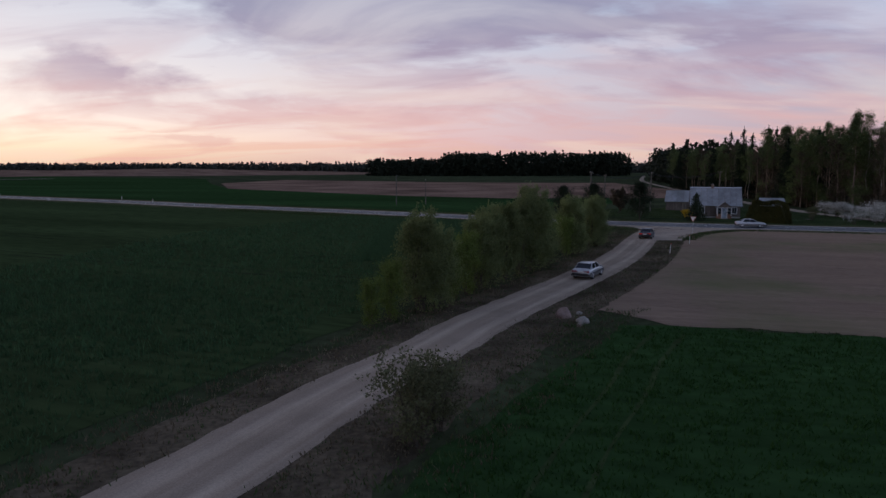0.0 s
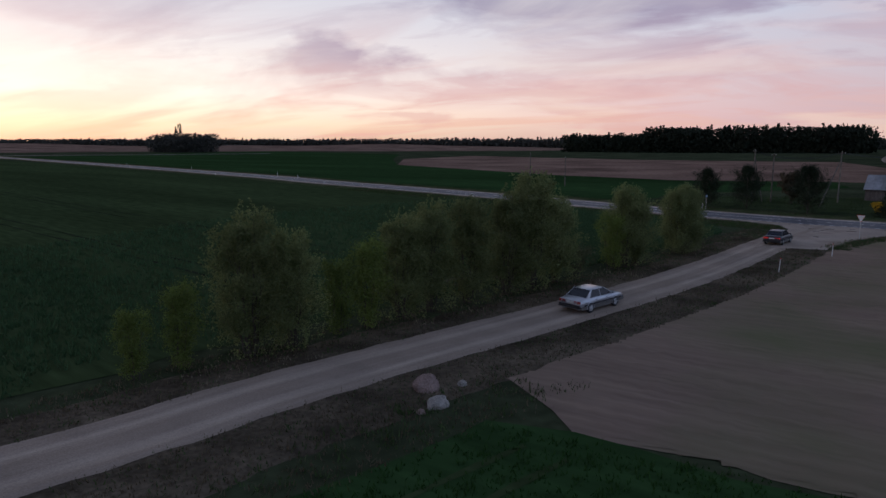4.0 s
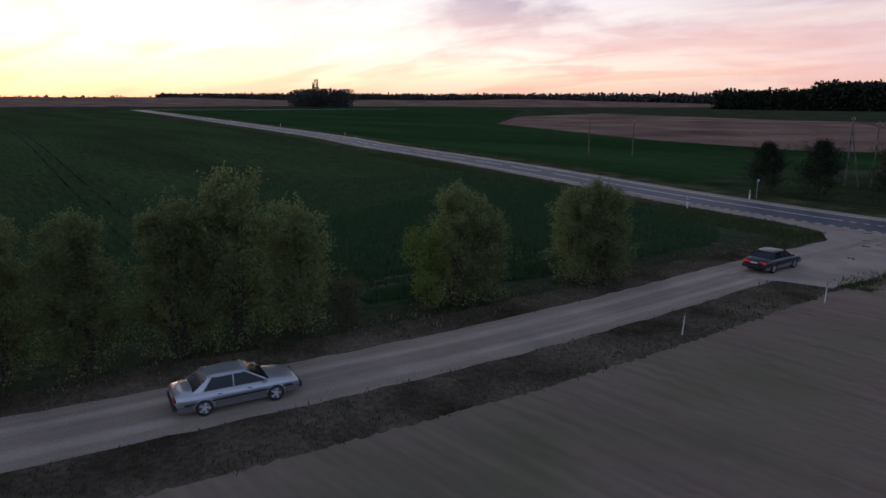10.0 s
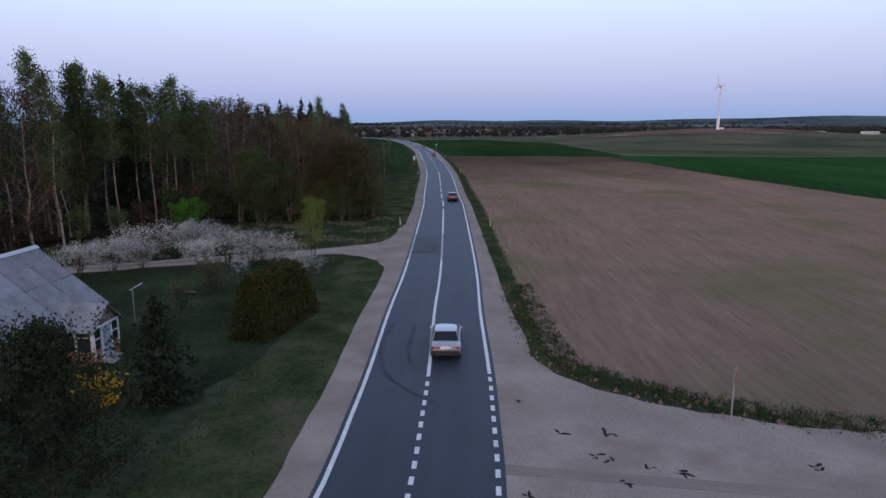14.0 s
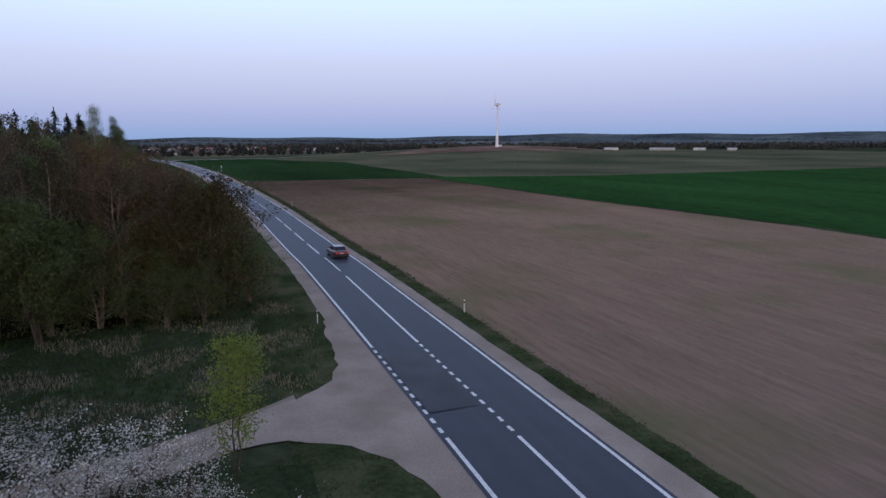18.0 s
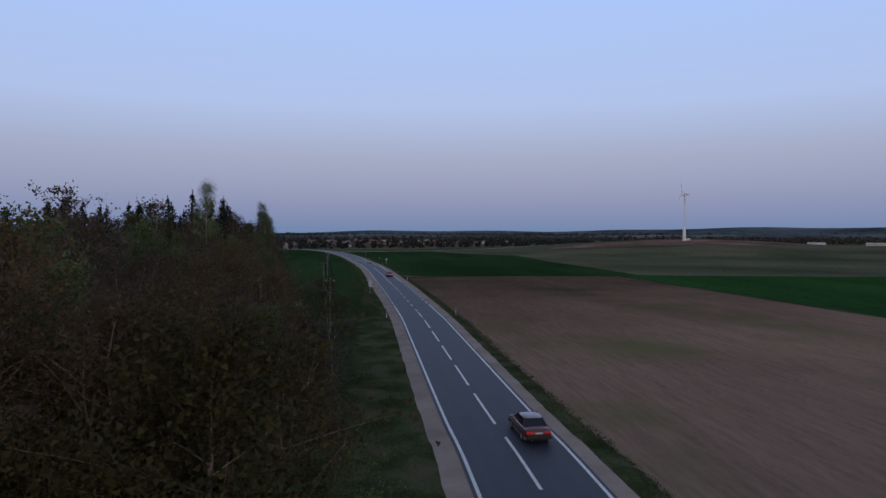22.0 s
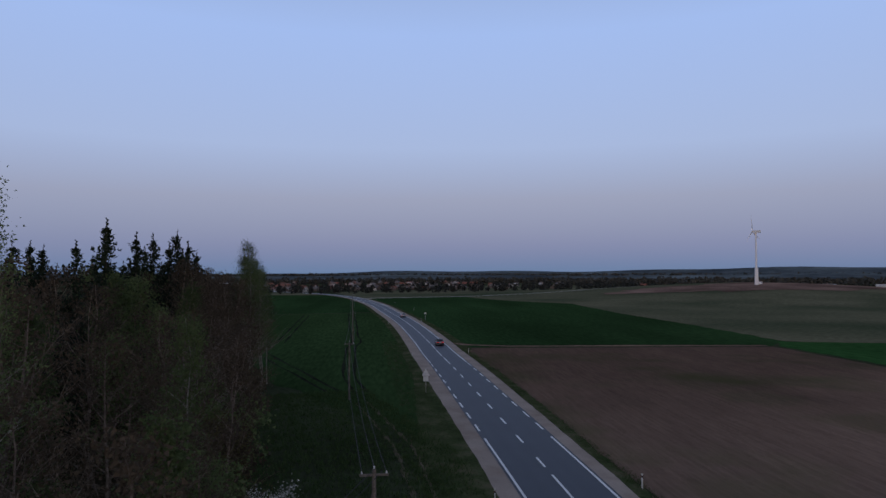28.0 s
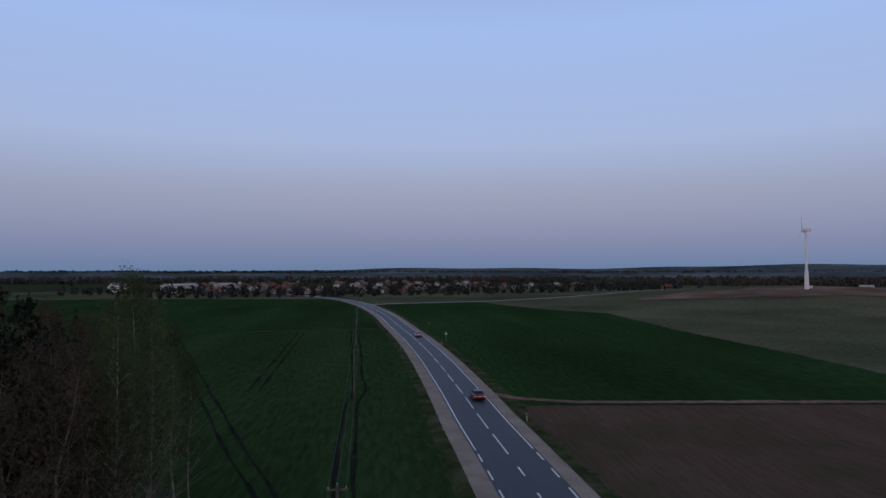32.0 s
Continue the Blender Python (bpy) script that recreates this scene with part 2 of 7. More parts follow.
def road_material(name, base, worn, track, rough=0.9, streak=0.35, grain=0.2, bump=0.2, strength=0.7):
    """A driven surface: wheel paths and long streaks follow the road (U runs along it, V across)."""
    m = bpy.data.materials.new(name)
    m.use_nodes = True
    t = m.node_tree
    b = t.nodes["Principled BSDF"]
    b.inputs["Roughness"].default_value = rough
    b.inputs["Specular IOR Level"].default_value = 0.3 if rough < 0.8 else 0.0
    sp = t.nodes.new("ShaderNodeSeparateXYZ")
    t.links.new(t.nodes.new("ShaderNodeUVMap").outputs[0], sp.inputs[0])
    lane, half, width = track
    a = maths(t, "ABSOLUTE", maths(t, "SUBTRACT", maths(t, "ABSOLUTE", sp.outputs[1]), lane))
    if half:
        a = maths(t, "ABSOLUTE", maths(t, "SUBTRACT", a, half))
    wheel = maths(t, "SUBTRACT", 1.0, maths(t, "DIVIDE", a, width), clamp=True)
    cm = t.nodes.new("ShaderNodeCombineXYZ")
    t.links.new(maths(t, "MULTIPLY", sp.outputs[0], 0.14), cm.inputs[0])
    t.links.new(maths(t, "MULTIPLY", sp.outputs[1], 2.6), cm.inputs[1])
    n1, n2, n3 = (t.nodes.new("ShaderNodeTexNoise") for _ in range(3))
    n1.inputs["Scale"].default_value, n1.inputs["Detail"].default_value = 1.0, 7
    t.links.new(cm.outputs[0], n1.inputs["Vector"])
    co = t.nodes.new("ShaderNodeNewGeometry").outputs["Position"]
    for n, sc in ((n2, 16.0), (n3, 0.35)):
        n.inputs["Scale"].default_value, n.inputs["Detail"].default_value = sc, 5
        t.links.new(co, n.inputs["Vector"])
    mixed = maths(t, "ADD", maths(t, "MULTIPLY", wheel, strength), maths(t, "MULTIPLY", maths(t, "SUBTRACT", n1.outputs[0], 0.5), streak * 4), clamp=True)
    col = mixc(t, mixed, base, worn)
    col = mixc(t, 1.0, col, ramp(t, n2.outputs[0], [(0.25, (1 - grain,) * 3), (0.75, (1 + grain * 0.8,) * 3)]), "MULTIPLY")
    col = mixc(t, 1.0, col, ramp(t, n3.outputs[0], [(0.3, (0.88,) * 3), (0.7, (1.1,) * 3)]), "MULTIPLY")
    t.links.new(col, b.inputs["Base Color"])
    bp = t.nodes.new("ShaderNodeBump")
    bp.inputs["Strength"].default_value, bp.inputs["Distance"].default_value = bump, 0.05
    t.links.new(n2.outputs[0], bp.inputs["Height"])
    t.links.new(bp.outputs[0], b.inputs["Normal"])
    return m


M_GROUND = material("meadow", (0.046, 0.056, 0.031), scale=(0.05, 1.2), bump=0.6)
M_VERGE = material("verge_grass", (0.045, 0.068, 0.027), scale=(0.3, 4.0), second=(0.078, 0.09, 0.042), bump=0.8, patches=(0.10, 0.085, 0.055), patch_scale=0.3)
M_LAWN = material("lawn", (0.033, 0.049, 0.024), scale=(0.15, 3.0), second=(0.055, 0.072, 0.036), bump=0.6)
M_FLOOR = material("leaf_litter", (0.03, 0.024, 0.016), scale=(0.2, 3.0), second=(0.05, 0.045, 0.025), bump=0.8)
M_VERGE_DIRT = material("dry_soil_verge", (0.062, 0.052, 0.037), scale=(0.25, 4.0), second=(0.14, 0.112, 0.082), bump=0.8)
M_CROP = material("winter_crop", (0.038, 0.056, 0.024), scale=(0.05, 1.5), dark=0.7, light=1.3, bump=0.8, stretch=(-0.37, 6.0))
M_CROP_S = material("lush_crop", (0.026, 0.072, 0.021), scale=(0.04, 1.2), dark=0.75, light=1.25, bump=0.5, stretch=(-0.25, 5.0))
M_CROP_E = material("bright_crop", (0.025, 0.053, 0.019), scale=(0.04, 1.2), dark=0.7, light=1.25, bump=0.5, stretch=(-0.25, 5.0))
M_CROP_NE = material("green_crop", (0.03, 0.056, 0.02), scale=(0.05, 1.4), dark=0.75, light=1.25, bump=0.5, stretch=(-0.25, 6.0))
M_CROP_DULL = material("thin_crop", (0.095, 0.12, 0.066), scale=(0.012, 0.6), second=(0.15, 0.138, 0.085), bump=0.3)
M_SOIL = material("tilled_soil", (0.208, 0.152, 0.118), scale=(0.16, 2.6), dark=0.9, light=1.1, bump=0.2, bump_scale=6.0, stretch=(-0.27, 12.0), patches=(0.115, 0.125, 0.062), patch_scale=0.055, grain=0.22, darken=((0.44, 0.44, 0.45), 140, 235))
M_SOIL.node_tree.nodes["Principled BSDF"].inputs["Diffuse Roughness"].default_value = 1.0
M_SOIL_DARK = material("dark_soil", (0.022, 0.024, 0.017), scale=(0.3, 3.0), bump=0.4)
M_DRYSOIL = material("worn_grass", (0.12, 0.10, 0.07), scale=(0.3, 3.0), bump=0.4)
M_SOIL_PINK = material("bare_soil", (0.2, 0.13, 0.1), scale=(0.03, 0.8), bump=0.3)
M_GRAVEL = material("gravel_shoulder", (0.325, 0.268, 0.224), scale=(0.25, 14.0), dark=0.84, light=1.14, bump=0.15, grain=0.22, patches=(0.235, 0.182, 0.145), patch_scale=0.28)
M_DIRT = road_material("dirt_road", (0.265, 0.212, 0.172), (0.415, 0.342, 0.28), (1.0, 0.0, 0.55))
M_ASPHALT = road_material("asphalt", (0.027, 0.032, 0.045), (0.037, 0.043, 0.058), (1.75, 0.8, 0.6), rough=0.58, streak=0.3, grain=0.16, bump=0.1, strength=0.5)
M_PALE_TRACK = material("white_gravel", (0.42, 0.39, 0.35), scale=(0.3, 6.0), dark=0.85, light=1.1, bump=0.1)
M_SKID = material("tyre_mark", (0.034, 0.038, 0.047), scale=(0.6, 8.0), rough=0.75, bump=0)
M_PATCH = material("dark_asphalt", (0.042, 0.045, 0.052), scale=(0.3, 14.0), rough=0.7, bump=0.15)
M_PAINT = material("road_paint", (0.72, 0.72, 0.70), scale=(1.0, 20.0), dark=0.85, light=1.05, rough=0.6, bump=0.1)
M_BARK = material("bark", (0.09, 0.075, 0.06), scale=(2.0, 14.0), bump=0.6)


# ---- builders ----
def mesh_of(name, verts, faces, mats=()):
    me = bpy.data.meshes.new(name)
    me.from_pydata([tuple(v) for v in verts], [], [tuple(f) for f in faces])
    for m in mats:
        me.materials.append(m)
    me.update()
    return me


def structure(name, verts, faces, mat, label, category="", kind="structure"):
    return tagged(new(name, mesh_of(name, verts, faces, [mat])), label, category or name.split("_")[0], kind=kind)


def smooth(pts, step=3.0):
    """Points along a Catmull-Rom curve through pts."""
    p = [np.array(q, float) for q in pts]
    p = [2 * p[0] - p[1]] + p + [2 * p[-1] - p[-2]]
    out = []
    for i in range(1, len(p) - 2):
        a, b, c, d = p[i - 1:i + 3]
        n = max(2, int(np.linalg.norm(c - b) / step))
        for k in range(n):
            t = k / n
            out.append(0.5 * (2 * b + (c - a) * t + (2 * a - 5 * b + 4 * c - d) * t * t + (3 * b - a - 3 * c + d) * t ** 3))
    out.append(p[-2])
    return np.array(out)


def normals(line):
    t = np.gradient(line, axis=0)
    t /= np.linalg.norm(t, axis=1)[:, None]
    return np.stack([-t[:, 1], t[:, 0]], 1)


def offset(line, d):
    return line + normals(line) * d


def ribbon(line, offs, zs, jitter=0.0):
    """A strip along line: offs are sideways distances (left positive), zs heights."""
    n = normals(line)
    rng = np.random.RandomState(len(line))
    verts, faces = [], []
    w = len(offs)
    for i in range(len(line)):
        for j, (o, z) in enumerate(zip(offs, zs)):
            q = (o[i] if isinstance(o, np.ndarray) else o) + (rng.uniform(-jitter, jitter) if j in (0, w - 1) else 0)
            verts.append((*(line[i] + n[i] * q), z))
    for i in range(len(line) - 1):
        for j in range(w - 1):
            a = i * w + j
            faces.append((a, a + 1, a + w + 1, a + w))
    return verts, faces


def laid(ob, line, offs):
    """UV of a ribbon: metres along the line and metres across it."""
    d = np.concatenate([[0], np.cumsum(np.linalg.norm(np.diff(line, axis=0), axis=1))])
    w = len(offs)
    uv = ob.data.uv_layers.new(name="UVMap")
    for lp, q in zip(ob.data.loops, uv.uv):
        i, j = divmod(lp.vertex_index, w)
        q.vector = (d[i], offs[j])
    return ob


def polygon(pts, z, ragged=0.0, step=2.5):
    """A flat sheet inside pts, its edge a little uneven."""
    if not ragged:
        return [(x, y, z) for x, y in pts], [tuple(range(len(pts)))]
    rg = np.random.RandomState(int(abs(pts[0][0] * 7 + pts[0][1])) % 9999)
    out = []
    for (ax, ay), (bx, by) in zip(pts, pts[1:] + pts[:1]):
        ln = math.hypot(bx - ax, by - ay)
        n = max(1, min(int(ln / step), 120))
        r = ragged * min(1.0, ln / n / step * 1.0)
        for k in range(n):
            u = k / n
            q = rg.normal(0, r)
            out.append((ax + (bx - ax) * u - (by - ay) / ln * q, ay + (by - ay) * u + (bx - ax) / ln * q, z))
    return out, [tuple(range(len(out)))]


def along(line):
    d = np.concatenate([[0], np.cumsum(np.linalg.norm(np.diff(line, axis=0), axis=1))])
    return lambda s: np.array([np.interp(s, d, line[:, 0]), np.interp(s, d, line[:, 1])]), d[-1]


# ---- ground, fields, roads ----
ASPHALT = smooth([(-330, 560), (-400, 470), (-470, 400), (-440, 374), (-330, 318), (-210, 256), (-104, 200), (-65, 176), (-20, 151), (14, 129.9), (32, 120.2),
                  (45, 115.4), (60, 110.8), (77.5, 105.3), (121, 92.6), (135, 88.9), (172, 78.8), (193, 73.2), (235.5, 62.9), (257.5, 57.7), (277, 53.3), (302, 47.4), (342, 38.6), (381, 31.0), (420, 24.3), (478, 14.3), (529, 7.5), (588, 2), (645, 1.5), (711, 11), (770, 30), (850, 62)], 1.7)
DIRT = smooth([(-40, -55), (-24, -15), (-16, 4), (-8.6, 19.8), (-4.5, 29.2), (-0.7, 36.2), (2.2, 42.3), (6.3, 49.5), (12.5, 60), (18.6, 71.2), (23.2, 81), (27, 90.2), (31, 99.5), (35, 108), (38.5, 115.5)], 0.9)
AX = ASPHALT[:, 0]
VERGE_R = -np.interp(AX, (-100, 30, 60, 80, 130, 190, 250, 400), (10.5, 9.0, 8.4, 7.8, 7.2, 6.8, 9.0, 8.6))
VERGE_L = np.interp(AX, (-100, 205, 250, 400), (11.5, 11.5, 9.0, 8.4))
SHOULDER_R = -np.interp(AX, (40, 55, 66, 90, 130, 190, 250), (5.6, 6.0, 5.3, 4.9, 4.7, 4.9, 5.4))
SHOULDER_L = np.interp(AX, (60, 130, 200, 245), (5.3, 5.0, 5.2, 5.7))


def beside(x0, x1, d):
    """Points d metres beside the paved road between two x."""
    ln = offset(ASPHALT, d)
    k = (AX >= x0) & (AX <= x1)
    return [tuple(q) for q in ln[k]]


FAR = 4800.0
structure("ground", *polygon([(FAR * math.cos(a), FAR * math.sin(a)) for a in np.linspace(0, 2 * math.pi, 49)[:-1]], 0), M_GROUND, "wide flat farmland of dull dusky grass", "ground")


def field(name, pts, z, mat, label):
    structure(name, *polygon(pts, z, 0.22 if mat is M_SOIL else 0.3, 1.6 if mat is M_SOIL else 2.5), mat, label, "field")


field("field_west", [(-420, 345), (-330, 300), (-210, 243), (-104, 188), (-65, 164), (-20, 140), (5, 124), (17, 115.5), (24, 108), (22, 97), (17, 86), (11, 75), (4, 63), (-2.8, 50), (-8.6, 37), (-15.2, 22.5), (-25.5, -4), (-46, -55), (-420, -100), (-800, 250)], 0.03, M_CROP, "dark green winter crop field")
SOIL_EDGE = [(11.4, 47.2), (14.9, 42.4), (22.9, 40.4), (30, 38), (60, 30), (107, 14), (170, 3), (262, -20), (283, 43), *beside(50, 281, -6.2)[::-1], (47, 105.8), (41, 102.2), (36, 97), (32, 88), (28.1, 78.8), (23.4, 68.8), (17.4, 57.8)]
field("field_east_soil", SOIL_EDGE, 0.03, M_SOIL, "bare tilled brown soil field with faint drill lines")


def inside(p, poly):
    q = np.array(poly, float)
    x, y = p[:, 0], p[:, 1]
    res = np.zeros(len(p), bool)
    for (ax, ay), (bx, by) in zip(q, np.roll(q, -1, 0)):
        c = (ay > y) != (by > y)
        res ^= c & (x < (bx - ax) * (y - ay) / ((by - ay) if by != ay else 1e-9) + ax)
    return res


def clods(name, edge, step, mat, label):
    """Tilled ground: ridges along the drill rows and clods, as real relief."""
    e = np.array(edge, float)
    xs, ys = np.arange(e[:, 0].min(), e[:, 0].max(), step), np.arange(e[:, 1].min(), e[:, 1].max(), step)
    rg = np.random.RandomState(31)
    nx, ny = len(xs), len(ys)
    fx, fy = np.meshgrid(np.fft.fftfreq(nx, step), np.fft.fftfreq(ny, step), indexing="ij")
    c, sn = math.cos(-0.27), math.sin(-0.27)
    fa, fb = fx * c + fy * sn, -fx * sn + fy * c          # along and across the rows
    fr_ = np.hypot(fa, fb)
    spec = np.exp(-((fr_ - 0.9) / 0.35) ** 2) + 1.3 * np.exp(-(fa / 0.12) ** 2 - ((np.abs(fb) - 0.75) / 0.25) ** 2)
    h = np.fft.ifft2(np.fft.fft2(rg.normal(size=(nx, ny))) * spec).real
    h /= h.std()
    gx, gy = np.meshgrid(xs, ys, indexing="ij")
    p = np.stack([gx.ravel(), gy.ravel()], 1)
    keep = inside(p, edge)
    g = keep.reshape(nx, ny)
    near = np.fft.ifft2(np.fft.fft2(g.astype(float)) * np.exp(-(fr_ / 0.22) ** 2)).real.ravel()
    z = 0.036 + np.clip((near - 0.5) * 2.4, 0, 1) * np.clip(0.036 * (h.ravel() + 1.8), 0, 0.2)
    full = g[:-1, :-1] & g[1:, :-1] & g[1:, 1:] & g[:-1, 1:]
    idx = np.arange(nx * ny).reshape(nx, ny)
    f = np.stack([idx[:-1, :-1][full], idx[1:, :-1][full], idx[1:, 1:][full], idx[:-1, 1:][full]], 1)
    used = np.unique(f)
    back = np.zeros(nx * ny, int)
    back[used] = np.arange(len(used))
    f = back[f]
    me = bpy.data.meshes.new(name)
    me.vertices.add(len(used))
    me.vertices.foreach_set("co", np.column_stack([p[used], z[used]]).ravel())
    me.loops.add(f.size)
    me.loops.foreach_set("vertex_index", f.ravel())
    me.polygons.add(len(f))
    me.polygons.foreach_set("loop_start", np.arange(0, f.size, 4))
    me.polygons.foreach_set("use_smooth", np.ones(len(f), bool))
    me.update(calc_edges=True)
    me.materials.append(mat)
    return tagged(new(name, me), label, "soil", kind="stuff")


clods("soil_clods", SOIL_EDGE, 0.34, M_SOIL, "crumbly brown clods and drill ridges of the tilled field")
field("field_south", [(11.6, 42.6), (14.9, 42), (22.9, 40.2), (30, 37.8), (60, 29.8), (60, -30), (10, -90), (-28, -60), (-14, -15), (-5.0, 10), (0.2, 23), (4.9, 31)], 0.032, M_CROP_E, "green young cereal field")
field("field_east_green", [(284, 43), (263, -20), (270, -32), (289, -38), (319, -47), (379, -62), (470, -92), (556, -124), (596, -128), (585, -15), *beside(290, 575, -7)[::-1]], 0.03, M_CROP_E, "dark green winter crop field beside the road")
field("field_south_green", [(262, -22), (170, 1), (107, 12), (60, 28), (60, -30), (40, -250), (203, -250), (237, -90), (270, -30)], 0.034, M_CROP_S, "dark green winter crop field")
field("field_dull", [(203, -250), (150, -600), (600, -900), (1100, -400), (740, -10), (590, -4), (285, -20), (262, -40), (237, -90)], 0.018, M_CROP_DULL, "pale thinly sown field")
field("field_north_east", [*beside(205, 419, 7.5), (421, 74), (424, 107), (430, 160), (380, 240), (300, 200), (280, 105), (262, 92)], 0.03, M_CROP_NE, "green crop field with tractor tracks")
field("field_north_far", [*beside(422, 650, 7.5), (660, 6), (680, 60), (706, 135), (720, 220), (560, 300), (384, 242), (432, 160), (426, 107), (423, 74)], 0.03, M_CROP_E, "darker green crop field beyond the tractor tracks")
field("field_far_dull", [(663, 6), (683, 60), (709, 135), (720, 220), (900, 260), (900, 80), (770, 42), (705, 20)], 0.026, M_CROP_DULL, "pale brown field before the town")
field("field_north_green", [(-420, 372), (-330, 332), (-210, 269), (-104, 213), (-65, 188), (-20, 163), (14, 142), (20, 165), (60, 195), (62, 222), (22, 217), (-14, 235), (-101, 311), (-140, 400), (-200, 560), (-420, 700)], 0.03, M_CROP_E, "green crop field beyond the road")
field("field_north_soil", [(62, 223), (22, 218), (-14, 236), (-101, 312), (-137, 410), (-123, 519), (4, 440), (110, 425), (105, 300), (84, 215)], 0.035, M_SOIL_PINK, "bare pale brown soil field")

field("forest_floor", [(112, 330), (103, 235), (94, 190), (91, 165), (93, 152), (102, 140), (108, 131), (111.5, 123), (110, 117), (108, 112), (113, 106.6), (122, 103.6), (139, 100.6), (160, 98.4), (180, 96.8), (205, 94.8), (225, 93.6), (245, 94), (256, 97), (268, 110), (276, 140), (290, 210), (200, 330)], 0.04, M_FLOOR, "dark forest floor of dead leaves and moss")
field("garden_lawn", [(14, 143), (20, 139.5), (40, 130.5), (48, 127), (56, 122), (66, 116), (75, 112.6), (81, 113.6), (83.4, 119), (82.6, 150), (84, 165), (60, 166), (30, 162), (20, 164)], 0.035, M_LAWN, "dark rough lawn round the farmhouse")
structure("verge_asphalt", *ribbon(ASPHALT, (VERGE_L, VERGE_L - 2.4, 4.6, -4.2, VERGE_R + 1.6, VERGE_R), (-0.06, 0.08, 0.07, 0.07, 0.08, -0.06), 0.4), M_VERGE, "rough grass verge along the paved road", "verge")
structure("verge_dirt", *ribbon(DIRT[:-20], (6.5, 3.2, 2, -2, -3.2, -5.2, -6.4), (-0.06, 0.07, 0.06, 0.06, 0.07, 0.06, -0.06), 0.35), M_VERGE_DIRT, "dry dark grass verge beside the dirt road", "verge")
structure("shoulder", *ribbon(ASPHALT, (SHOULDER_L, 3.4, -3.4, SHOULDER_R), (0.085, 0.095, 0.095, 0.085), 0.06), M_GRAVEL, "pale gravel shoulder of the paved road", "shoulder")
DIRT_W = (2.3, 1.7, 1.35, 1.0, 0.6, 0.0, -0.6, -1.0, -1.35, -1.7, -2.1)
laid(structure("dirt_road", *ribbon(DIRT, DIRT_W, (0.07, 0.1, 0.09, 0.085, 0.1, 0.115, 0.1, 0.085, 0.09, 0.1, 0.07), 0.1), M_DIRT, "pale compacted gravel dirt road with two worn wheel tracks", "road"), DIRT, DIRT_W)
PAD = [(62, 107.2), (50, 108), (45.7, 107.4), (42, 105), (38, 100.5), (33.5, 92), (27.4, 92.3), (28.3, 97.8), (30.6, 103.2), (32.8, 108), (32.2, 112.4), (28, 115.9), (20, 120), (24, 123), (45, 114.5), (62, 109)]
structure("junction_pad", *polygon(PAD, 0.105, 0.1, 0.8), M_GRAVEL, "worn gravel apron where the dirt road meets the paved road", "road")
TRACK = smooth([(90.5, 104.5), (88.2, 109.5), (86.5, 114.5), (85.3, 121), (84.7, 130), (83.6, 140), (83.2, 152), (89, 199), (100, 262), (112, 330), (150, 500), (230, 760)], 3.0)
laid(structure("track", *ribbon(TRACK, (1.7, 0, -1.7), (0.05, 0.07, 0.05), 0.25), M_DIRT, "narrow pale gravel track past the farmhouse", "road"), TRACK, (1.7, 0, -1.7))
EAST_TRACK = smooth([(578, -2), (585, -15), (592, -58), (605, -148), (629, -264), (660, -415), (690, -560)], 6.0)
structure("field_entry", *ribbon(smooth([(297, 45.5), (292.9, 44.0), (288.6, 41.4), (284.4, 36), (281.5, 30), (274, 8), (264, -20)], 1.5), (1.0, -1.0), (0.085, 0.085), 0.3), M_SOIL_PINK, "strip of pale bare soil between two fields", "road")
APRON = [(66, 112.6), (73.7, 111.9), (78, 111.2), (81.6, 112.2), (84.0, 114.4), (84.6, 117.6), (87.2, 117.6), (88.0, 113.2), (89.1, 110.4), (90.0, 109.1), (92.3, 107.5), (95.5, 106.1), (99.8, 104.8), (104, 102.4), (97, 101.5), (66, 110.5)]
structure("track_apron", *polygon(APRON, 0.1, 0.1, 1.0), M_GRAVEL, "gravel apron where the track meets the paved road", "road")
ROAD_W = (3.62, 1.8, 0, -1.8, -3.62)
laid(structure("asphalt_road", *ribbon(ASPHALT, ROAD_W, (0.115, 0.1325, 0.15, 0.1325, 0.115)), M_ASPHALT, "smooth dark grey two-lane asphalt road", "road"), ASPHALT, ROAD_W)
at, total = along(ASPHALT)
cum = np.concatenate([[0], np.cumsum(np.linalg.norm(np.diff(ASPHALT, axis=0), axis=1))])
by_x = ASPHALT[:, 0] > -300
at_x = lambda x: float(np.interp(x, ASPHALT[by_x][:, 0], cum[by_x]))


def strokes(side, spans):
    """Painted strokes: spans of (from x, to x, stroke, gap); gap 0 is an unbroken line."""
    line = offset(ASPHALT, side)
    ev, ef = [], []
    for x0, x1, on, off in spans:
        s0, s1 = at_x(x0), at_x(x1)
        while s0 < s1 - 0.2:
            e = min(s0 + on, s1) if off else s1
            k = max(2, int((e - s0) / 3) + 1)
            q = np.linspace(s0, e, k)
            seg = np.stack([np.interp(q, cum, line[:, 0]), np.interp(q, cum, line[:, 1])], 1)
            zz = 0.158 if side == 0 else 0.126
            v, f = ribbon(seg, (0.1, -0.1), (zz, zz))
            ef += [tuple(i + len(ev) for i in p) for p in f]
            ev += v
            s0 = e + off if off else s1
    return ev, ef


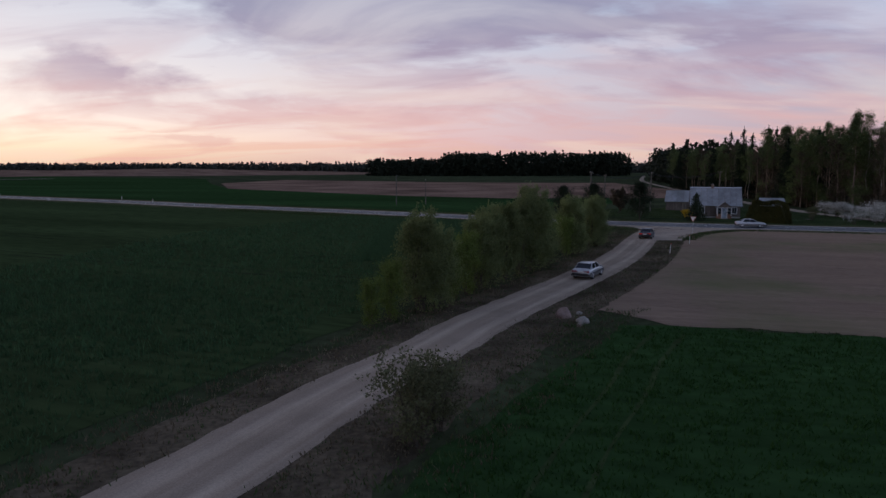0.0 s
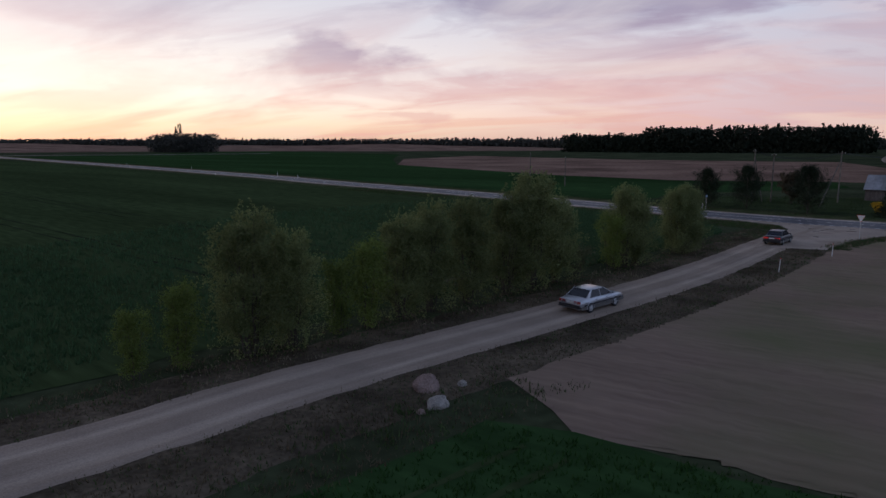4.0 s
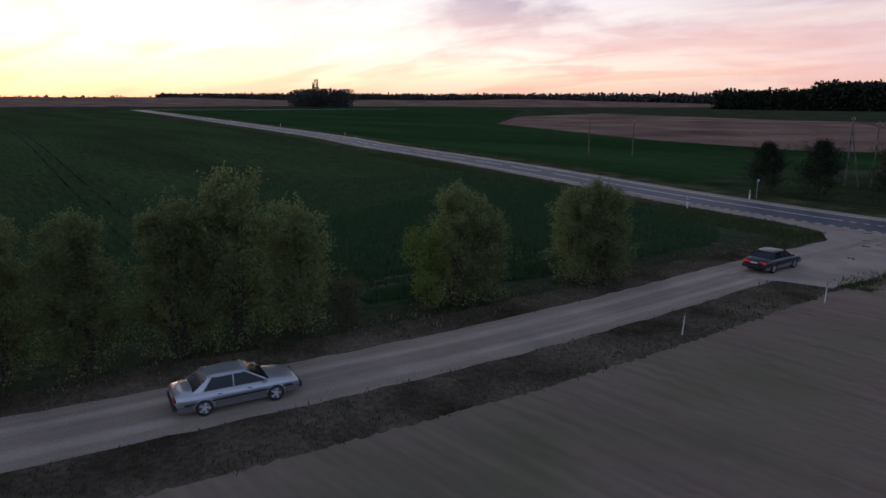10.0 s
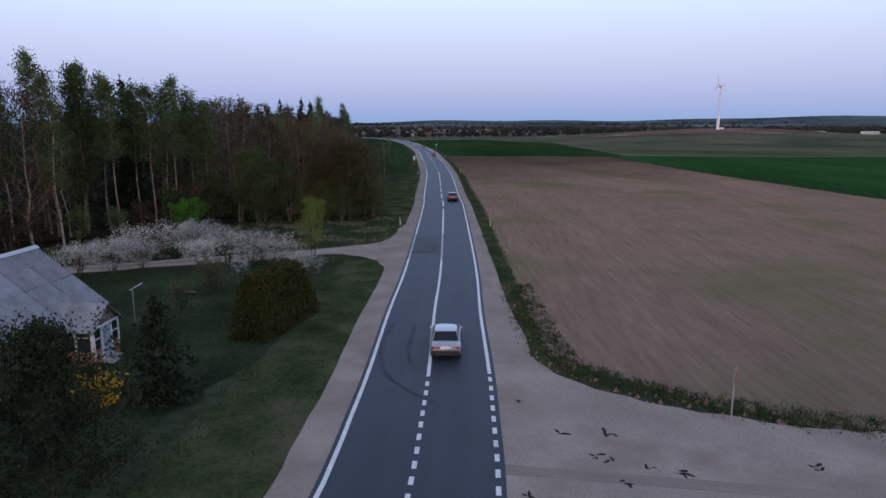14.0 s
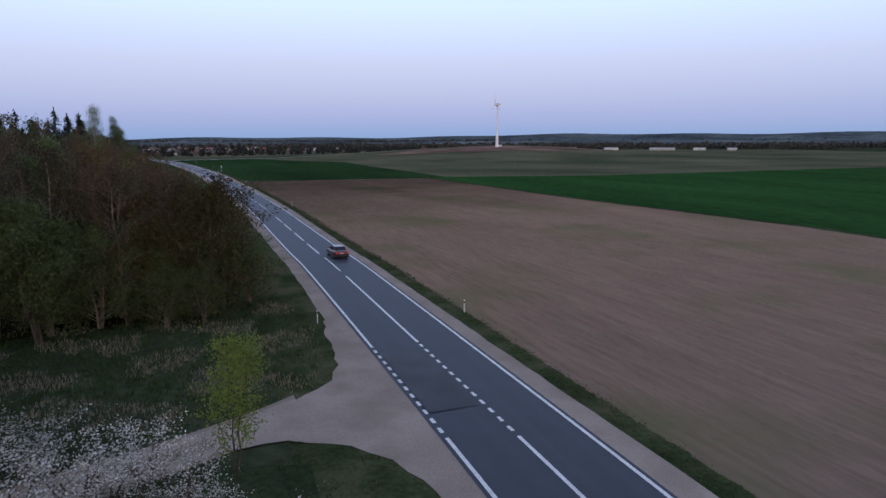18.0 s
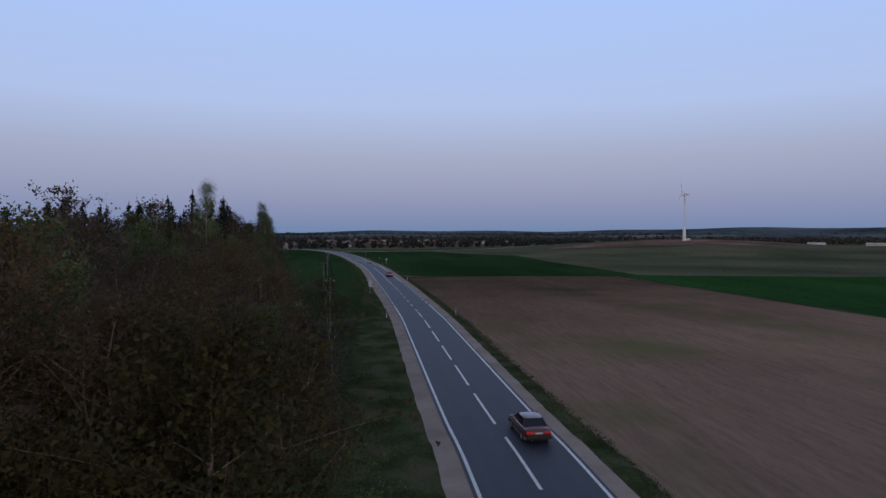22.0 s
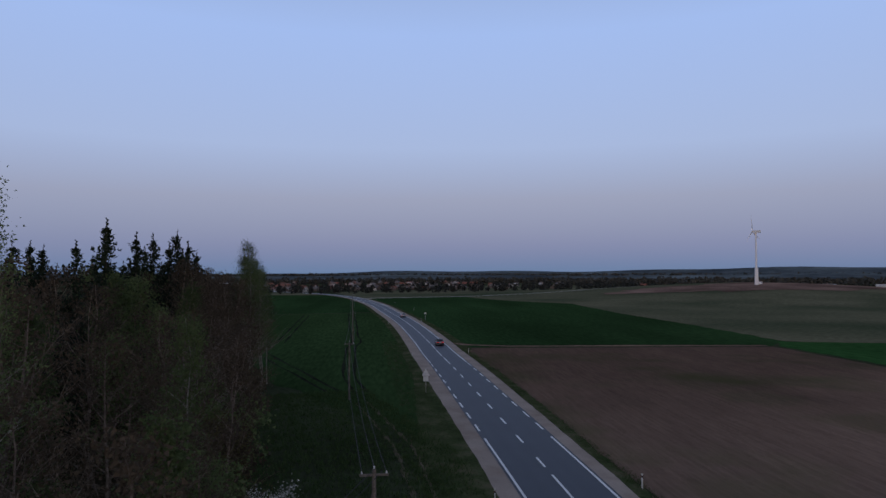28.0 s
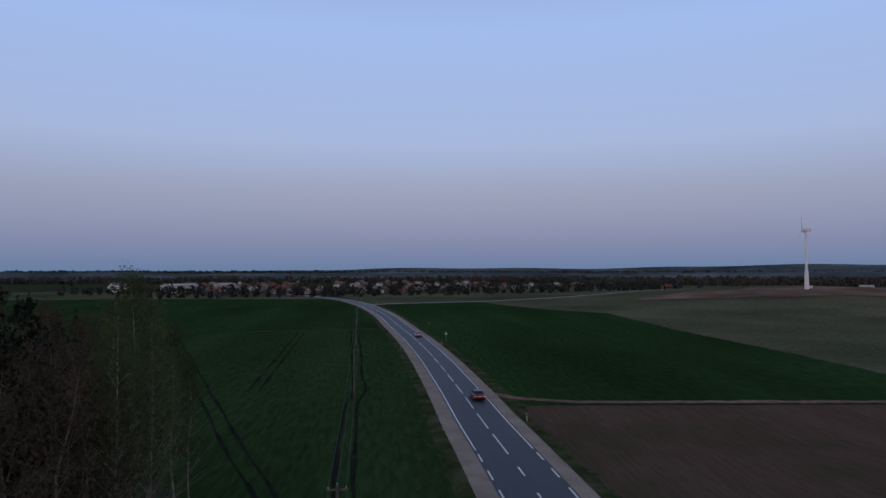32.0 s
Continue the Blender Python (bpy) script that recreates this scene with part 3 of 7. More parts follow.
structure("edge_line", *strokes(3.32, [(-290, 78, 1, 0), (78, 93, 0.6, 0.6), (93, 205, 1, 0), (205, 262, 3, 3), (262, 880, 1, 0)]), M_PAINT, "white painted edge line on the asphalt", "road marking")
structure("edge_line", *strokes(-3.32, [(-290, 20, 1, 0), (20, 48.5, 0.6, 0.6), (48.5, 205, 1, 0), (205, 262, 3, 3), (262, 880, 1, 0)]), M_PAINT, "white painted edge line on the asphalt", "road marking")
g0 = 151.7 - 8.7 - 11.6 * 3
structure("centre_line", *strokes(0, [(-290, 10, 9, 3), (10, 33.7, 1, 0), (34.3, 48, 0.6, 0.6), (48, 77, 1, 0), (77, 93, 0.6, 0.6), (93, 117, 1, 0), (g0 + 11.6, 196, 9, 3), (198, 258, 3, 5), (260, 880, 9, 3)]), M_PAINT, "white centre line on the asphalt, partly broken", "road marking")
for pts in ([(58.1, 114.2), (54.2, 115.8), (49.6, 116.5), (46.6, 115.9), (44.6, 115.0)], [(57.4, 112.9), (54.6, 113.8), (52.7, 114.5), (50.6, 114.8), (49.0, 114.8)]):
    structure("skid_mark", *ribbon(smooth(pts, 0.5), (0.1, -0.1), (0.161, 0.161), 0.03), M_SKID, "curved dark tyre mark on the asphalt", "road marking")
structure("asphalt_patch", *polygon([tuple(offset(ASPHALT, o)[int(np.argmin(np.abs(ASPHALT[:, 0] - x)))]) for x, o in ((82, 3.2), (92, 3.2), (92, 0.3), (82, 0.3))], 0.162), M_PATCH, "dark repaired patch of asphalt", "road")
ruts = [[(2, 66), (7, 76.5), (11.3, 86), (14.2, 92.5), (16.5, 98), (19.2, 104), (20.6, 108)], [(3.4, 65.2), (8.3, 75.8), (12.5, 85.2), (15.4, 90.8), (17.2, 95.5), (20.8, 101.3), (24.8, 102.4), (28, 101)],
        [(-184, 131), (-110, 101), (-60, 80.5), (-20.9, 64.2), (-5, 57)], [(-182, 134), (-108, 103), (-58, 82), (-19.3, 65.8), (-4, 59)], [(-255, 182), (-150, 137), (-53, 93), (-10, 74)], [(-254, 184), (-149, 139), (-52, 95), (-9, 76)],
        [(416, 41), (360, 51.9), (323.5, 59.7), (305, 63.1), (291.4, 67.4), (272, 71.7), (252.5, 76), (238, 77.6)], [(414, 43.2), (388.7, 48.5), (340, 58.3), (305.5, 65.2), (288, 70.1), (268, 74.6), (253, 77.7), (238, 79.3)],
        [(430, 102.5), (407, 99), (304, 89.6), (272, 86.5), (255, 84.4), (240, 82.6)], [(430, 100.9), (406, 97.3), (308, 87.9), (274, 84.7), (255, 82.6), (240, 81)], [(412, 61.4), (341.7, 75.7), (309, 82.4)], [(411.3, 59.4), (345.5, 73.1), (308.4, 80.6)],
        [(231, 79.1), (216.5, 79.8), (207, 80.4), (199, 82), (190, 83.5)], [(231, 80.6), (217, 81.3), (208, 82), (199, 83.6), (190, 85)],
        [(15, 40), (11.7, 34.3), (9, 28.5), (6, 23), (2, 14)], [(13.4, 40.6), (10.1, 35), (7.4, 29.2), (4.4, 23.6), (0.4, 14.6)]]
for q, pts in enumerate(ruts):
    w = 0.24 if q < 2 else 0.17 if q in (12, 13) else 0.1 if q > 13 else 0.22 if q > 5 else 0.12
    line = smooth(pts, 0.4 if q < 2 or q in (12, 13) else 2.0)
    d = np.arange(len(line)) * 1.0
    wave = 0.16 * np.sin(d * 0.37 + q) + 0.1 * np.sin(d * 0.9 + 2 * q) if q < 2 else 0.0 * d
    structure("tractor_rut", *ribbon(line, (wave + w * (1 + 0.5 * np.sin(d * 0.61)), wave - w * (1 + 0.5 * np.sin(d * 0.43 + 1))), (0.05, 0.05), 0.14 if q < 2 else 0.06), M_DRYSOIL if q < 2 or q in (12, 13) else M_CROP if q > 13 else M_SOIL_DARK, "bare soil tractor rut through the crop", "rut")


# ---- things: helpers ----
class Shape:
    """Collects vertices and faces of one mesh."""

    def __init__(self):
        self.v, self.f = [], []

    def add(self, verts, faces):
        o = len(self.v)
        self.v += [tuple(map(float, q)) for q in verts]
        self.f += [tuple(i + o for i in q) for q in faces]
        return self

    def box(self, c, s, m=None, taper=1.0):
        x, y, z = (d / 2 for d in s)
        p = [Vector((i * x * (taper if k > 0 else 1), j * y * (taper if k > 0 else 1), k * z)) for k in (-1, 1) for i, j in ((-1, -1), (1, -1), (1, 1), (-1, 1))]
        p = [(m @ q if m else q) + Vector(c) for q in p]
        return self.add(p, [(3, 2, 1, 0), (4, 5, 6, 7), (0, 1, 5, 4), (1, 2, 6, 5), (2, 3, 7, 6), (3, 0, 4, 7)])

    def tube(self, pts, radii, n=6, cap=True):
        pts = [Vector(p) for p in pts]
        o = []
        for i, p in enumerate(pts):
            d = (pts[min(i + 1, len(pts) - 1)] - pts[max(i - 1, 0)])
            d = d.normalized() if d.length > 1e-6 else Vector((0, 0, 1))
            a = d.cross(Vector((0.31, 0.95, 0.05)) if abs(d.z) > 0.5 else Vector((0, 0, 1))).normalized()
            b = d.cross(a)
            o += [p + (a * math.cos(q) + b * math.sin(q)) * radii[i] for q in (2 * math.pi * k / n for k in range(n))]
        f = [(i * n + k, i * n + (k + 1) % n, (i + 1) * n + (k + 1) % n, (i + 1) * n + k) for i in range(len(pts) - 1) for k in range(n)]
        if cap:
            f += [tuple(range(n))[::-1], tuple(range((len(pts) - 1) * n, len(pts) * n))]
        return self.add(o, f)

    def lathe(self, prof, n=20, axis="z", c=(0, 0, 0)):
        o = []
        for r, h in prof:
            for k in range(n):
                a = 2 * math.pi * k / n
                q = (r * math.cos(a), r * math.sin(a), h)
                q = q if axis == "z" else (q[0], q[2], q[1])
                o.append((q[0] + c[0], q[1] + c[1], q[2] + c[2]))
        f = [(i * n + k, i * n + (k + 1) % n, (i + 1) * n + (k + 1) % n, (i + 1) * n + k) for i in range(len(prof) - 1) for k in range(n)]
        return self.add(o, f)

    def prism(self, poly, a, b, axis=1):
        """poly in two axes, pushed along the third from a to b."""
        def put(p, q):
            t = list(p)
            t.insert(axis, q)
            return t
        n = len(poly)
        return self.add([put(p, a) for p in poly] + [put(p, b) for p in poly],
                        [tuple(range(n)), tuple(range(n, 2 * n))[::-1]] + [(i, n + i, n + (i + 1) % n, (i + 1) % n) for i in range(n)])

    def mesh(self, name, mat, soft=False):
        me = mesh_of(name, self.v, self.f, [mat])
        if soft:
            me.polygons.foreach_set("use_smooth", [True] * len(me.polygons))
        return me


def empty(name, m=None):
    ob = new(name)
    ob.empty_display_size = 0.2
    if m is not None:
        ob.matrix_basis = m
    return ob


def part(name, shape, mat, parent, label="", soft=False, at=None):
    ob = new(name, shape.mesh(name, mat, soft) if isinstance(shape, Shape) else shape)
    ob.parent = parent
    if at is not None:
        ob.matrix_basis = at
    if label:
        ob["label"] = label
    return ob


def plain(name, base, rough=0.5, metal=0.0, emit=None, power=0.0, coat=0.0, grain=0.12):
    m = bpy.data.materials.new(name)
    m.use_nodes = True
    t = m.node_tree
    b = t.nodes["Principled BSDF"]
    b.inputs["Roughness"].default_value, b.inputs["Metallic"].default_value = rough, metal
    b.inputs["Coat Weight"].default_value = coat
    co = t.nodes.new("ShaderNodeTexCoord").outputs["Object"]
    n = t.nodes.new("ShaderNodeTexNoise")
    n.inputs["Scale"].default_value, n.inputs["Detail"].default_value = 3.0, 6
    t.links.new(co, n.inputs["Vector"])
    col = ramp(t, n.outputs[0], [(0.3, tuple(c * (1 - grain) for c in base)), (0.7, tuple(min(1, c * (1 + grain)) for c in base))])
    t.links.new(col, b.inputs["Base Color"])
    if emit:
        b.inputs["Emission Color"].default_value, b.inputs["Emission Strength"].default_value = (*emit, 1), power
    return m


def leafy(name, base, second, rough=0.7, vary=0.5, through_light=0.25):
    """Foliage: each leaf and each tree a little different."""
    m = bpy.data.materials.new(name)
    m.use_nodes = True
    t = m.node_tree
    b = t.nodes["Principled BSDF"]
    b.inputs["Roughness"].default_value = rough
    b.inputs["Specular IOR Level"].default_value = 0.08
    g = t.nodes.new("ShaderNodeNewGeometry").outputs["Random Per Island"]
    o = t.nodes.new("ShaderNodeObjectInfo").outputs["Random"]
    col = mixc(t, g, base, second)
    v = maths(t, "MULTIPLY_ADD", o, vary)
    v.node.inputs[2].default_value = 1 - vary / 2
    cm = t.nodes.new("ShaderNodeCombineXYZ")
    for i in range(3):
        t.links.new(v, cm.inputs[i])
    col = mixc(t, 1.0, col, cm.outputs[0], "MULTIPLY")
    t.links.new(col, b.inputs["Base Color"])
    tr = t.nodes.new("ShaderNodeBsdfTranslucent")
    t.links.new(col, tr.inputs[0])
    mx = t.nodes.new("ShaderNodeMixShader")
    mx.inputs[0].default_value = through_light
    t.links.new(b.outputs[0], mx.inputs[1])
    t.links.new(tr.outputs[0], mx.inputs[2])
    t.links.new(mx.outputs[0], t.nodes["Material Output"].inputs[0])
    return m


M_LEAF = leafy("spring_leaves", (0.125, 0.153, 0.062), (0.212, 0.24, 0.1), vary=0.35, through_light=0.5)
M_LEAF_BUSH = leafy("bush_leaves", (0.085, 0.09, 0.045), (0.14, 0.145, 0.075), vary=0.3)
M_LEAF_YOUNG = leafy("young_leaves", (0.10, 0.14, 0.03), (0.15, 0.19, 0.05))
M_LEAF_FRESH = leafy("fresh_green_leaves", (0.05, 0.15, 0.02), (0.09, 0.23, 0.035), vary=0.1, through_light=0.4)
M_LEAF_FOREST = leafy("forest_leaves", (0.06, 0.085, 0.032), (0.125, 0.16, 0.064), vary=0.8, through_light=0.45)
M_LEAF_BROWN = leafy("budding_twigs", (0.055, 0.043, 0.03), (0.092, 0.069, 0.044), vary=0.7, through_light=0.35)
M_LEAF_ORANGE = leafy("bronze_buds", (0.068, 0.05, 0.024), (0.112, 0.075, 0.034), vary=0.6, through_light=0.25)
M_NEEDLE = leafy("spruce_needles", (0.012, 0.02, 0.012), (0.022, 0.032, 0.018), vary=0.5, through_light=0.05)
M_PINE = leafy("pine_needles", (0.02, 0.029, 0.016), (0.036, 0.048, 0.026), vary=0.3, through_light=0.05)
M_HEDGE = leafy("hedge_leaves", (0.035, 0.038, 0.012), (0.075, 0.07, 0.02), vary=0.2, through_light=0.1)
M_BLOSSOM = leafy("white_blossom", (0.2, 0.2, 0.16), (0.78, 0.77, 0.73), vary=0.45)
M_YELLOW = leafy("yellow_blossom", (0.5, 0.32, 0.02), (0.62, 0.42, 0.04), vary=0.1)
M_BIRCH = material("birch_bark", (0.35, 0.32, 0.28), scale=(1.5, 9.0), dark=0.35, light=1.2, bump=0.2, second="object")
M_DRY = leafy("dry_grass", (0.078, 0.063, 0.041), (0.135, 0.108, 0.072), vary=0.2)
M_STRAW = leafy("pale_straw", (0.14, 0.12, 0.08), (0.25, 0.215, 0.15), vary=0.2)
M_GRASS = leafy("green_grass", (0.036, 0.064, 0.02), (0.06, 0.094, 0.034), vary=0.2)
M_CEREAL = leafy("cereal_leaves", (0.02, 0.052, 0.011), (0.03, 0.076, 0.018), vary=0.2)
M_CROPLEAF = leafy("crop_leaves", (0.032, 0.068, 0.029), (0.054, 0.104, 0.046), vary=0.2)


def leaf_quads(centres, size, rng, droop=0.0, long=1.6):
    """One pointed leaf or leaf clump (a bent quad) at each centre."""
    n = len(centres)
    c = np.asarray(centres)
    a = rng.normal(size=(n, 3))
    a[:, 2] -= droop
    a /= np.linalg.norm(a, axis=1)[:, None]
    b = np.cross(a, rng.normal(size=(n, 3)))
    b /= np.linalg.norm(b, axis=1)[:, None]
    s = (size * rng.uniform(0.6, 1.3, n))[:, None]
    v = np.stack([c - a * s * long / 2 - b * s * 0.2, c + b * s * 0.75, c + a * s * long / 2 - b * s * 0.2], 1).reshape(-1, 3)
    f = np.arange(3 * n).reshape(-1, 3)
    return v.tolist(), f.tolist()


def branchy(seed, h, spread, stems=1, limbs=14, low=0.25, leaves=1500, leaf=0.22, lift=0.9, r0=0.12, lean=0.06, crown_top=0.25, twig=0.5, thick=1.0, twigs=3, scatter=0.0):
    """Trunk with limbs, and the leaf positions round the limbs' outer halves."""
    rng = np.random.RandomState(seed)
    wood, tips = Shape(), []
    for s in range(stems):
        a = rng.uniform(0, 6.28)
        base = Vector((math.cos(a), math.sin(a), 0)) * (0.0 if stems == 1 else rng.uniform(0.1, 0.35))
        out = Vector((math.cos(a), math.sin(a), 0)) * (lean * h if stems == 1 else spread * rng.uniform(0.15, 0.55))
        hh = h * rng.uniform(0.85, 1.0)
        pts = [base + out * (k / 6) ** 1.4 + Vector((rng.normal(0, 0.03), rng.normal(0, 0.03), 0)) * h * 0.3 * (k > 0) + Vector((0, 0, hh * k / 6)) for k in range(7)]
        rad = [r0 * thick * (1 - 0.92 * k / 6) for k in range(7)]
        wood.tube(pts, rad, 6)
        for j in range(limbs):
            u = low + (0.97 - low) * (j + rng.uniform(0, 0.8)) / limbs
            i = min(int(u * 6), 5)
            p = pts[i].lerp(pts[i + 1], u * 6 - i)
            az = j * 2.4 + rng.uniform(-0.5, 0.5)
            prof = math.sin(min(1.0, (u - low) / (1 - low) * (1 - crown_top) + crown_top) * math.pi) ** 0.7
            ln = spread * max(0.25, prof) * rng.uniform(0.55, 1.1)
            d = Vector((math.cos(az), math.sin(az), lift * rng.uniform(0.5, 1.2)))
            d.normalize()
            q = [p + d * ln * k / 3 + Vector((0, 0, 0.12 * ln * (k / 3) ** 2)) + Vector(rng.normal(0, 0.04 * ln, 3)) * (k > 0) for k in range(4)]
            rr = rad[i] * 0.42
            wood.tube(q, [rr, rr * 0.7, rr * 0.45, rr * 0.15], 4, False)
            for k in range(twigs):
                w = Vector(rng.normal(0, 1, 3))
                w.z = abs(w.z) * 0.7
                w.normalize()
                st = q[1].lerp(q[3], rng.uniform(0.1, 0.9))
                e = st + (w * 0.6 + d * 0.6) * ln * twig
                wood.tube([st, st.lerp(e, 0.5) + Vector((0, 0, 0.03)), e], [rr * 0.4, rr * 0.25, rr * 0.08], 3, False)
                tips.append((st, e))
            tips.append((q[1], q[3]))
        tips.append((pts[4], pts[6]))
    t = rng.randint(0, len(tips), leaves)
    u = rng.uniform(0.15, 1.08, leaves)[:, None]
    a, b = np.array([tuple(x[0]) for x in tips])[t], np.array([tuple(x[1]) for x in tips])[t]
    ctr = a + (b - a) * u + rng.normal(0, 0.055 * spread + 0.06 + scatter, (leaves, 3))
    ctr[:, 2] = np.maximum(ctr[:, 2], 0.15)
    return wood, leaf_quads(ctr, leaf, rng)


def egg_tree(seed, h, r, **kw):
    """A bushy tree whose leaves also fill a lumpy egg down to the ground."""
    wood, (lv, lf) = branchy(seed, h, r, **kw)
    rng = np.random.RandomState(seed + 500)
    n = 4000
    z = rng.uniform(0.03, 1.0, n) ** 0.9
    prof = np.sin(np.clip(0.22 + 0.78 * z, 0, 1) * math.pi) ** 0.75
    a = rng.uniform(0, 2 * math.pi, n)
    lump = 0.88 + 0.24 * np.sin(3 * a + 7 * z + seed) + 0.2 * np.sin(5 * a - 11 * z) + 0.16 * np.sin(19 * z + 2 * a + seed)
    q = r * 1.02 * prof * lump * rng.uniform(0.35, 1.0, n) ** 0.35 + 0.1
    c = np.stack([q * np.cos(a), q * np.sin(a), 0.1 + z * h * (0.82 + 0.12 * np.sin(2 * a + seed) + 0.11 * np.sin(7 * a + 2 * seed))], 1)
    v2, f2 = leaf_quads(c, kw["leaf"], rng)
    return wood, (lv + v2, lf + [[i + len(lv) for i in f] for f in f2])


def spruce_shape(seed, h, r, tiers=34, leaf=0.21):
    rng = np.random.RandomState(seed)
    wood = Shape().tube([(0, 0, 0), (0.05, 0, h * 0.5), (0, 0, h)], [0.2, 0.12, 0.02], 6)
    c = []
    for t in range(tiers):
        u = (t + 0.3) / tiers
        z = h * (0.1 + 0.88 * u)
        ln = r * (1 - u) ** 0.85 + 0.25
        for k in range(8 if u < 0.7 else 5):
            az = k * 0.8 + t * 1.1 + rng.uniform(-0.3, 0.3)
            l2 = ln * rng.uniform(0.6, 1.12)
            for s in np.linspace(0.12, 1, max(3, int(l2 * 4.2))):
                for _ in range(3):
                    w = rng.normal(0, 0.10 + 0.16 * s * l2 * 0.5, 2)
                    c.append((math.cos(az) * l2 * s + w[0], math.sin(az) * l2 * s + w[1], z - 0.35 * l2 * s ** 1.5 + rng.uniform(-0.25, 0.12)))
    for s in np.linspace(0, 1, 10):
        c.append((rng.normal(0, 0.05), rng.normal(0, 0.05), h * (0.93 + 0.08 * s)))
    return wood, leaf_quads(c, leaf, rng, droop=0.9, long=2.0)


def tree_thing(name, made, bark, leafmat, label, category="tree", extra=None):
    wood, (lv, lf) = made
    root = empty(name)
    part("trunk", wood, bark, root)
    crown = mesh_of("crown", lv, lf, [leafmat])
    part("crown", crown, leafmat, root)
    if extra:
        part(extra[0], mesh_of(extra[0], *extra[1], [extra[2]]), extra[2], root)
    return tagged(root, label, category)


def plant(proto, x, y, scale=1.0, turn=None, rng=random, group="", tall=1.0):
    m = Matrix.LocRotScale((x, y, 0.02), Euler((0, 0, rng.uniform(0, 6.28) if turn is None else turn)), (scale, scale, scale * tall))
    ob = copy_thing(proto, Matrix())
    ob.matrix_basis = m
    if group:
        ob["group"] = group
    return ob


def drop(proto):
    """The pattern itself leaves the scene once its copies stand."""
    for o in (*proto.children_recursive, proto):
        bpy.data.objects.remove(o)


# ---- trees along the dirt road ----
road_kinds = [tree_thing("roadside_tree", egg_tree(10 + i, 7.5, 2.0, stems=10, limbs=11, low=0.02, leaves=17000, leaf=0.088, lift=0.95, r0=0.05, crown_top=0.36), M_BARK, M_LEAF,
                         "bushy many-stemmed spring tree with small green leaves beside the dirt road") for i in range(3)]
bush_kind = tree_thing("bush", branchy(31, 3.2, 1.7, stems=8, limbs=8, low=0.04, leaves=4200, leaf=0.085, lift=1.0, r0=0.035, crown_top=0.2), M_BARK, M_LEAF_BUSH, "low leafy bush on the dirt road's verge", "bush")
young_kind = tree_thing("sapling", branchy(37, 4.0, 1.0, stems=4, limbs=9, low=0.04, leaves=6500, leaf=0.07, lift=1.4, r0=0.035, crown_top=0.2, scatter=0.08), M_BARK, M_LEAF_YOUNG, "slender sapling with fresh yellow-green leaves", "sapling")
rt = random.Random(4)
for x, y, h in ((-1.6, 46.2, 7.6), (-0.4, 48.2, 6.2), (3.0, 55.0, 6.6), (4.0, 57.4, 7.2), (5.6, 60.2, 7.0), (7.6, 63.6, 7.6), (8.9, 66.0, 8.5), (10.2, 68.6, 7.0),
                (14.9, 76.9, 7.0), (15.7, 78.2, 6.2), (19.0, 85.0, 6.3), (20.4, 87.2, 6.2), (19.9, 86.2, 6.6)):
    plant(road_kinds[rt.randrange(3)], x, y, h / 7.5, rng=rt, group="trees along the dirt road")
for x, y, h in ((0.8, 51.0, 4.2), (1.8, 52.6, 5.0), (-3.6, 43.4, 4.0), (13.9, 75.0, 4.6), (-4.6, 41.6, 3.2)):
    plant(young_kind, x, y, h / 4.0, rng=rt, group="saplings along the dirt road")
for x, y, h in ((-1.0, 23.6, 3.2), (-0.2, 25.0, 2.6), (11.6, 70.6, 2.4)):
    plant(bush_kind, x, y, h / 3.2, rng=rt, group="bushes on the verge")

# ---- forest ----
M_PALE = material("pale_grey_bark", (0.23, 0.195, 0.165), scale=(2.0, 12.0), dark=0.6, bump=0.3)
M_TWIG = material("grey_brown_bark", (0.19, 0.152, 0.12), scale=(2.0, 14.0), bump=0.5)
T_SPRUCE, T_GREEN = "tall dark spruce at the forest edge", "tall forest tree in thin spring leaf"
T_BARE, T_BRONZE = "budding brown tree with many fine twigs", "broad tree with bronze buds at the forest edge"
T_BIRCH = "slim birch with a pale trunk and thin young leaves"
spruces = [tree_thing("spruce", spruce_shape(50 + i, 18, 3.4 + 0.5 * i), M_BARK, M_NEEDLE, T_SPRUCE) for i in range(3)]
greens = [tree_thing("forest_tree", branchy(60 + i, 18, 2.7, limbs=28, low=0.15, leaves=6600, leaf=0.15, lift=1.0, r0=0.15, lean=0.03, twigs=3, scatter=0.16), M_TWIG, M_LEAF_FOREST, T_GREEN) for i in range(3)]
browns = [tree_thing("bare_tree", branchy(70 + i, 16, 3.6, stems=1 + i % 2, limbs=24 - 8 * (i % 2), low=0.1, leaves=3000, leaf=0.12, lift=1.1, r0=0.17, lean=0.05, twig=0.75, twigs=4), M_TWIG, M_LEAF_BROWN, T_BARE) for i in range(3)]
bronzes = [tree_thing("budding_tree", branchy(80 + i, 14, 4.2, limbs=30, low=0.06, leaves=5200, leaf=0.12, lift=0.9, r0=0.2, lean=0.05, twig=0.75, twigs=5), M_TWIG, M_LEAF_ORANGE, T_BRONZE) for i in range(2)]
birches = [tree_thing("birch", branchy(90 + i, 20, 2.0, limbs=28, low=0.3, leaves=5200, leaf=0.12, lift=1.0, r0=0.12, lean=0.02, twigs=3, scatter=0.14), M_BIRCH, M_LEAF_FOREST, T_BIRCH, "birch") for i in range(2)]
aspens = [tree_thing("aspen", branchy(190 + i, 20, 2.1, limbs=22, low=0.45, leaves=4600, leaf=0.15, lift=0.9, r0=0.14, lean=0.01, twigs=2, scatter=0.16), M_TWIG, M_LEAF_FOREST, "tall straight aspen with a bare grey-brown trunk", "aspen") for i in range(3)]
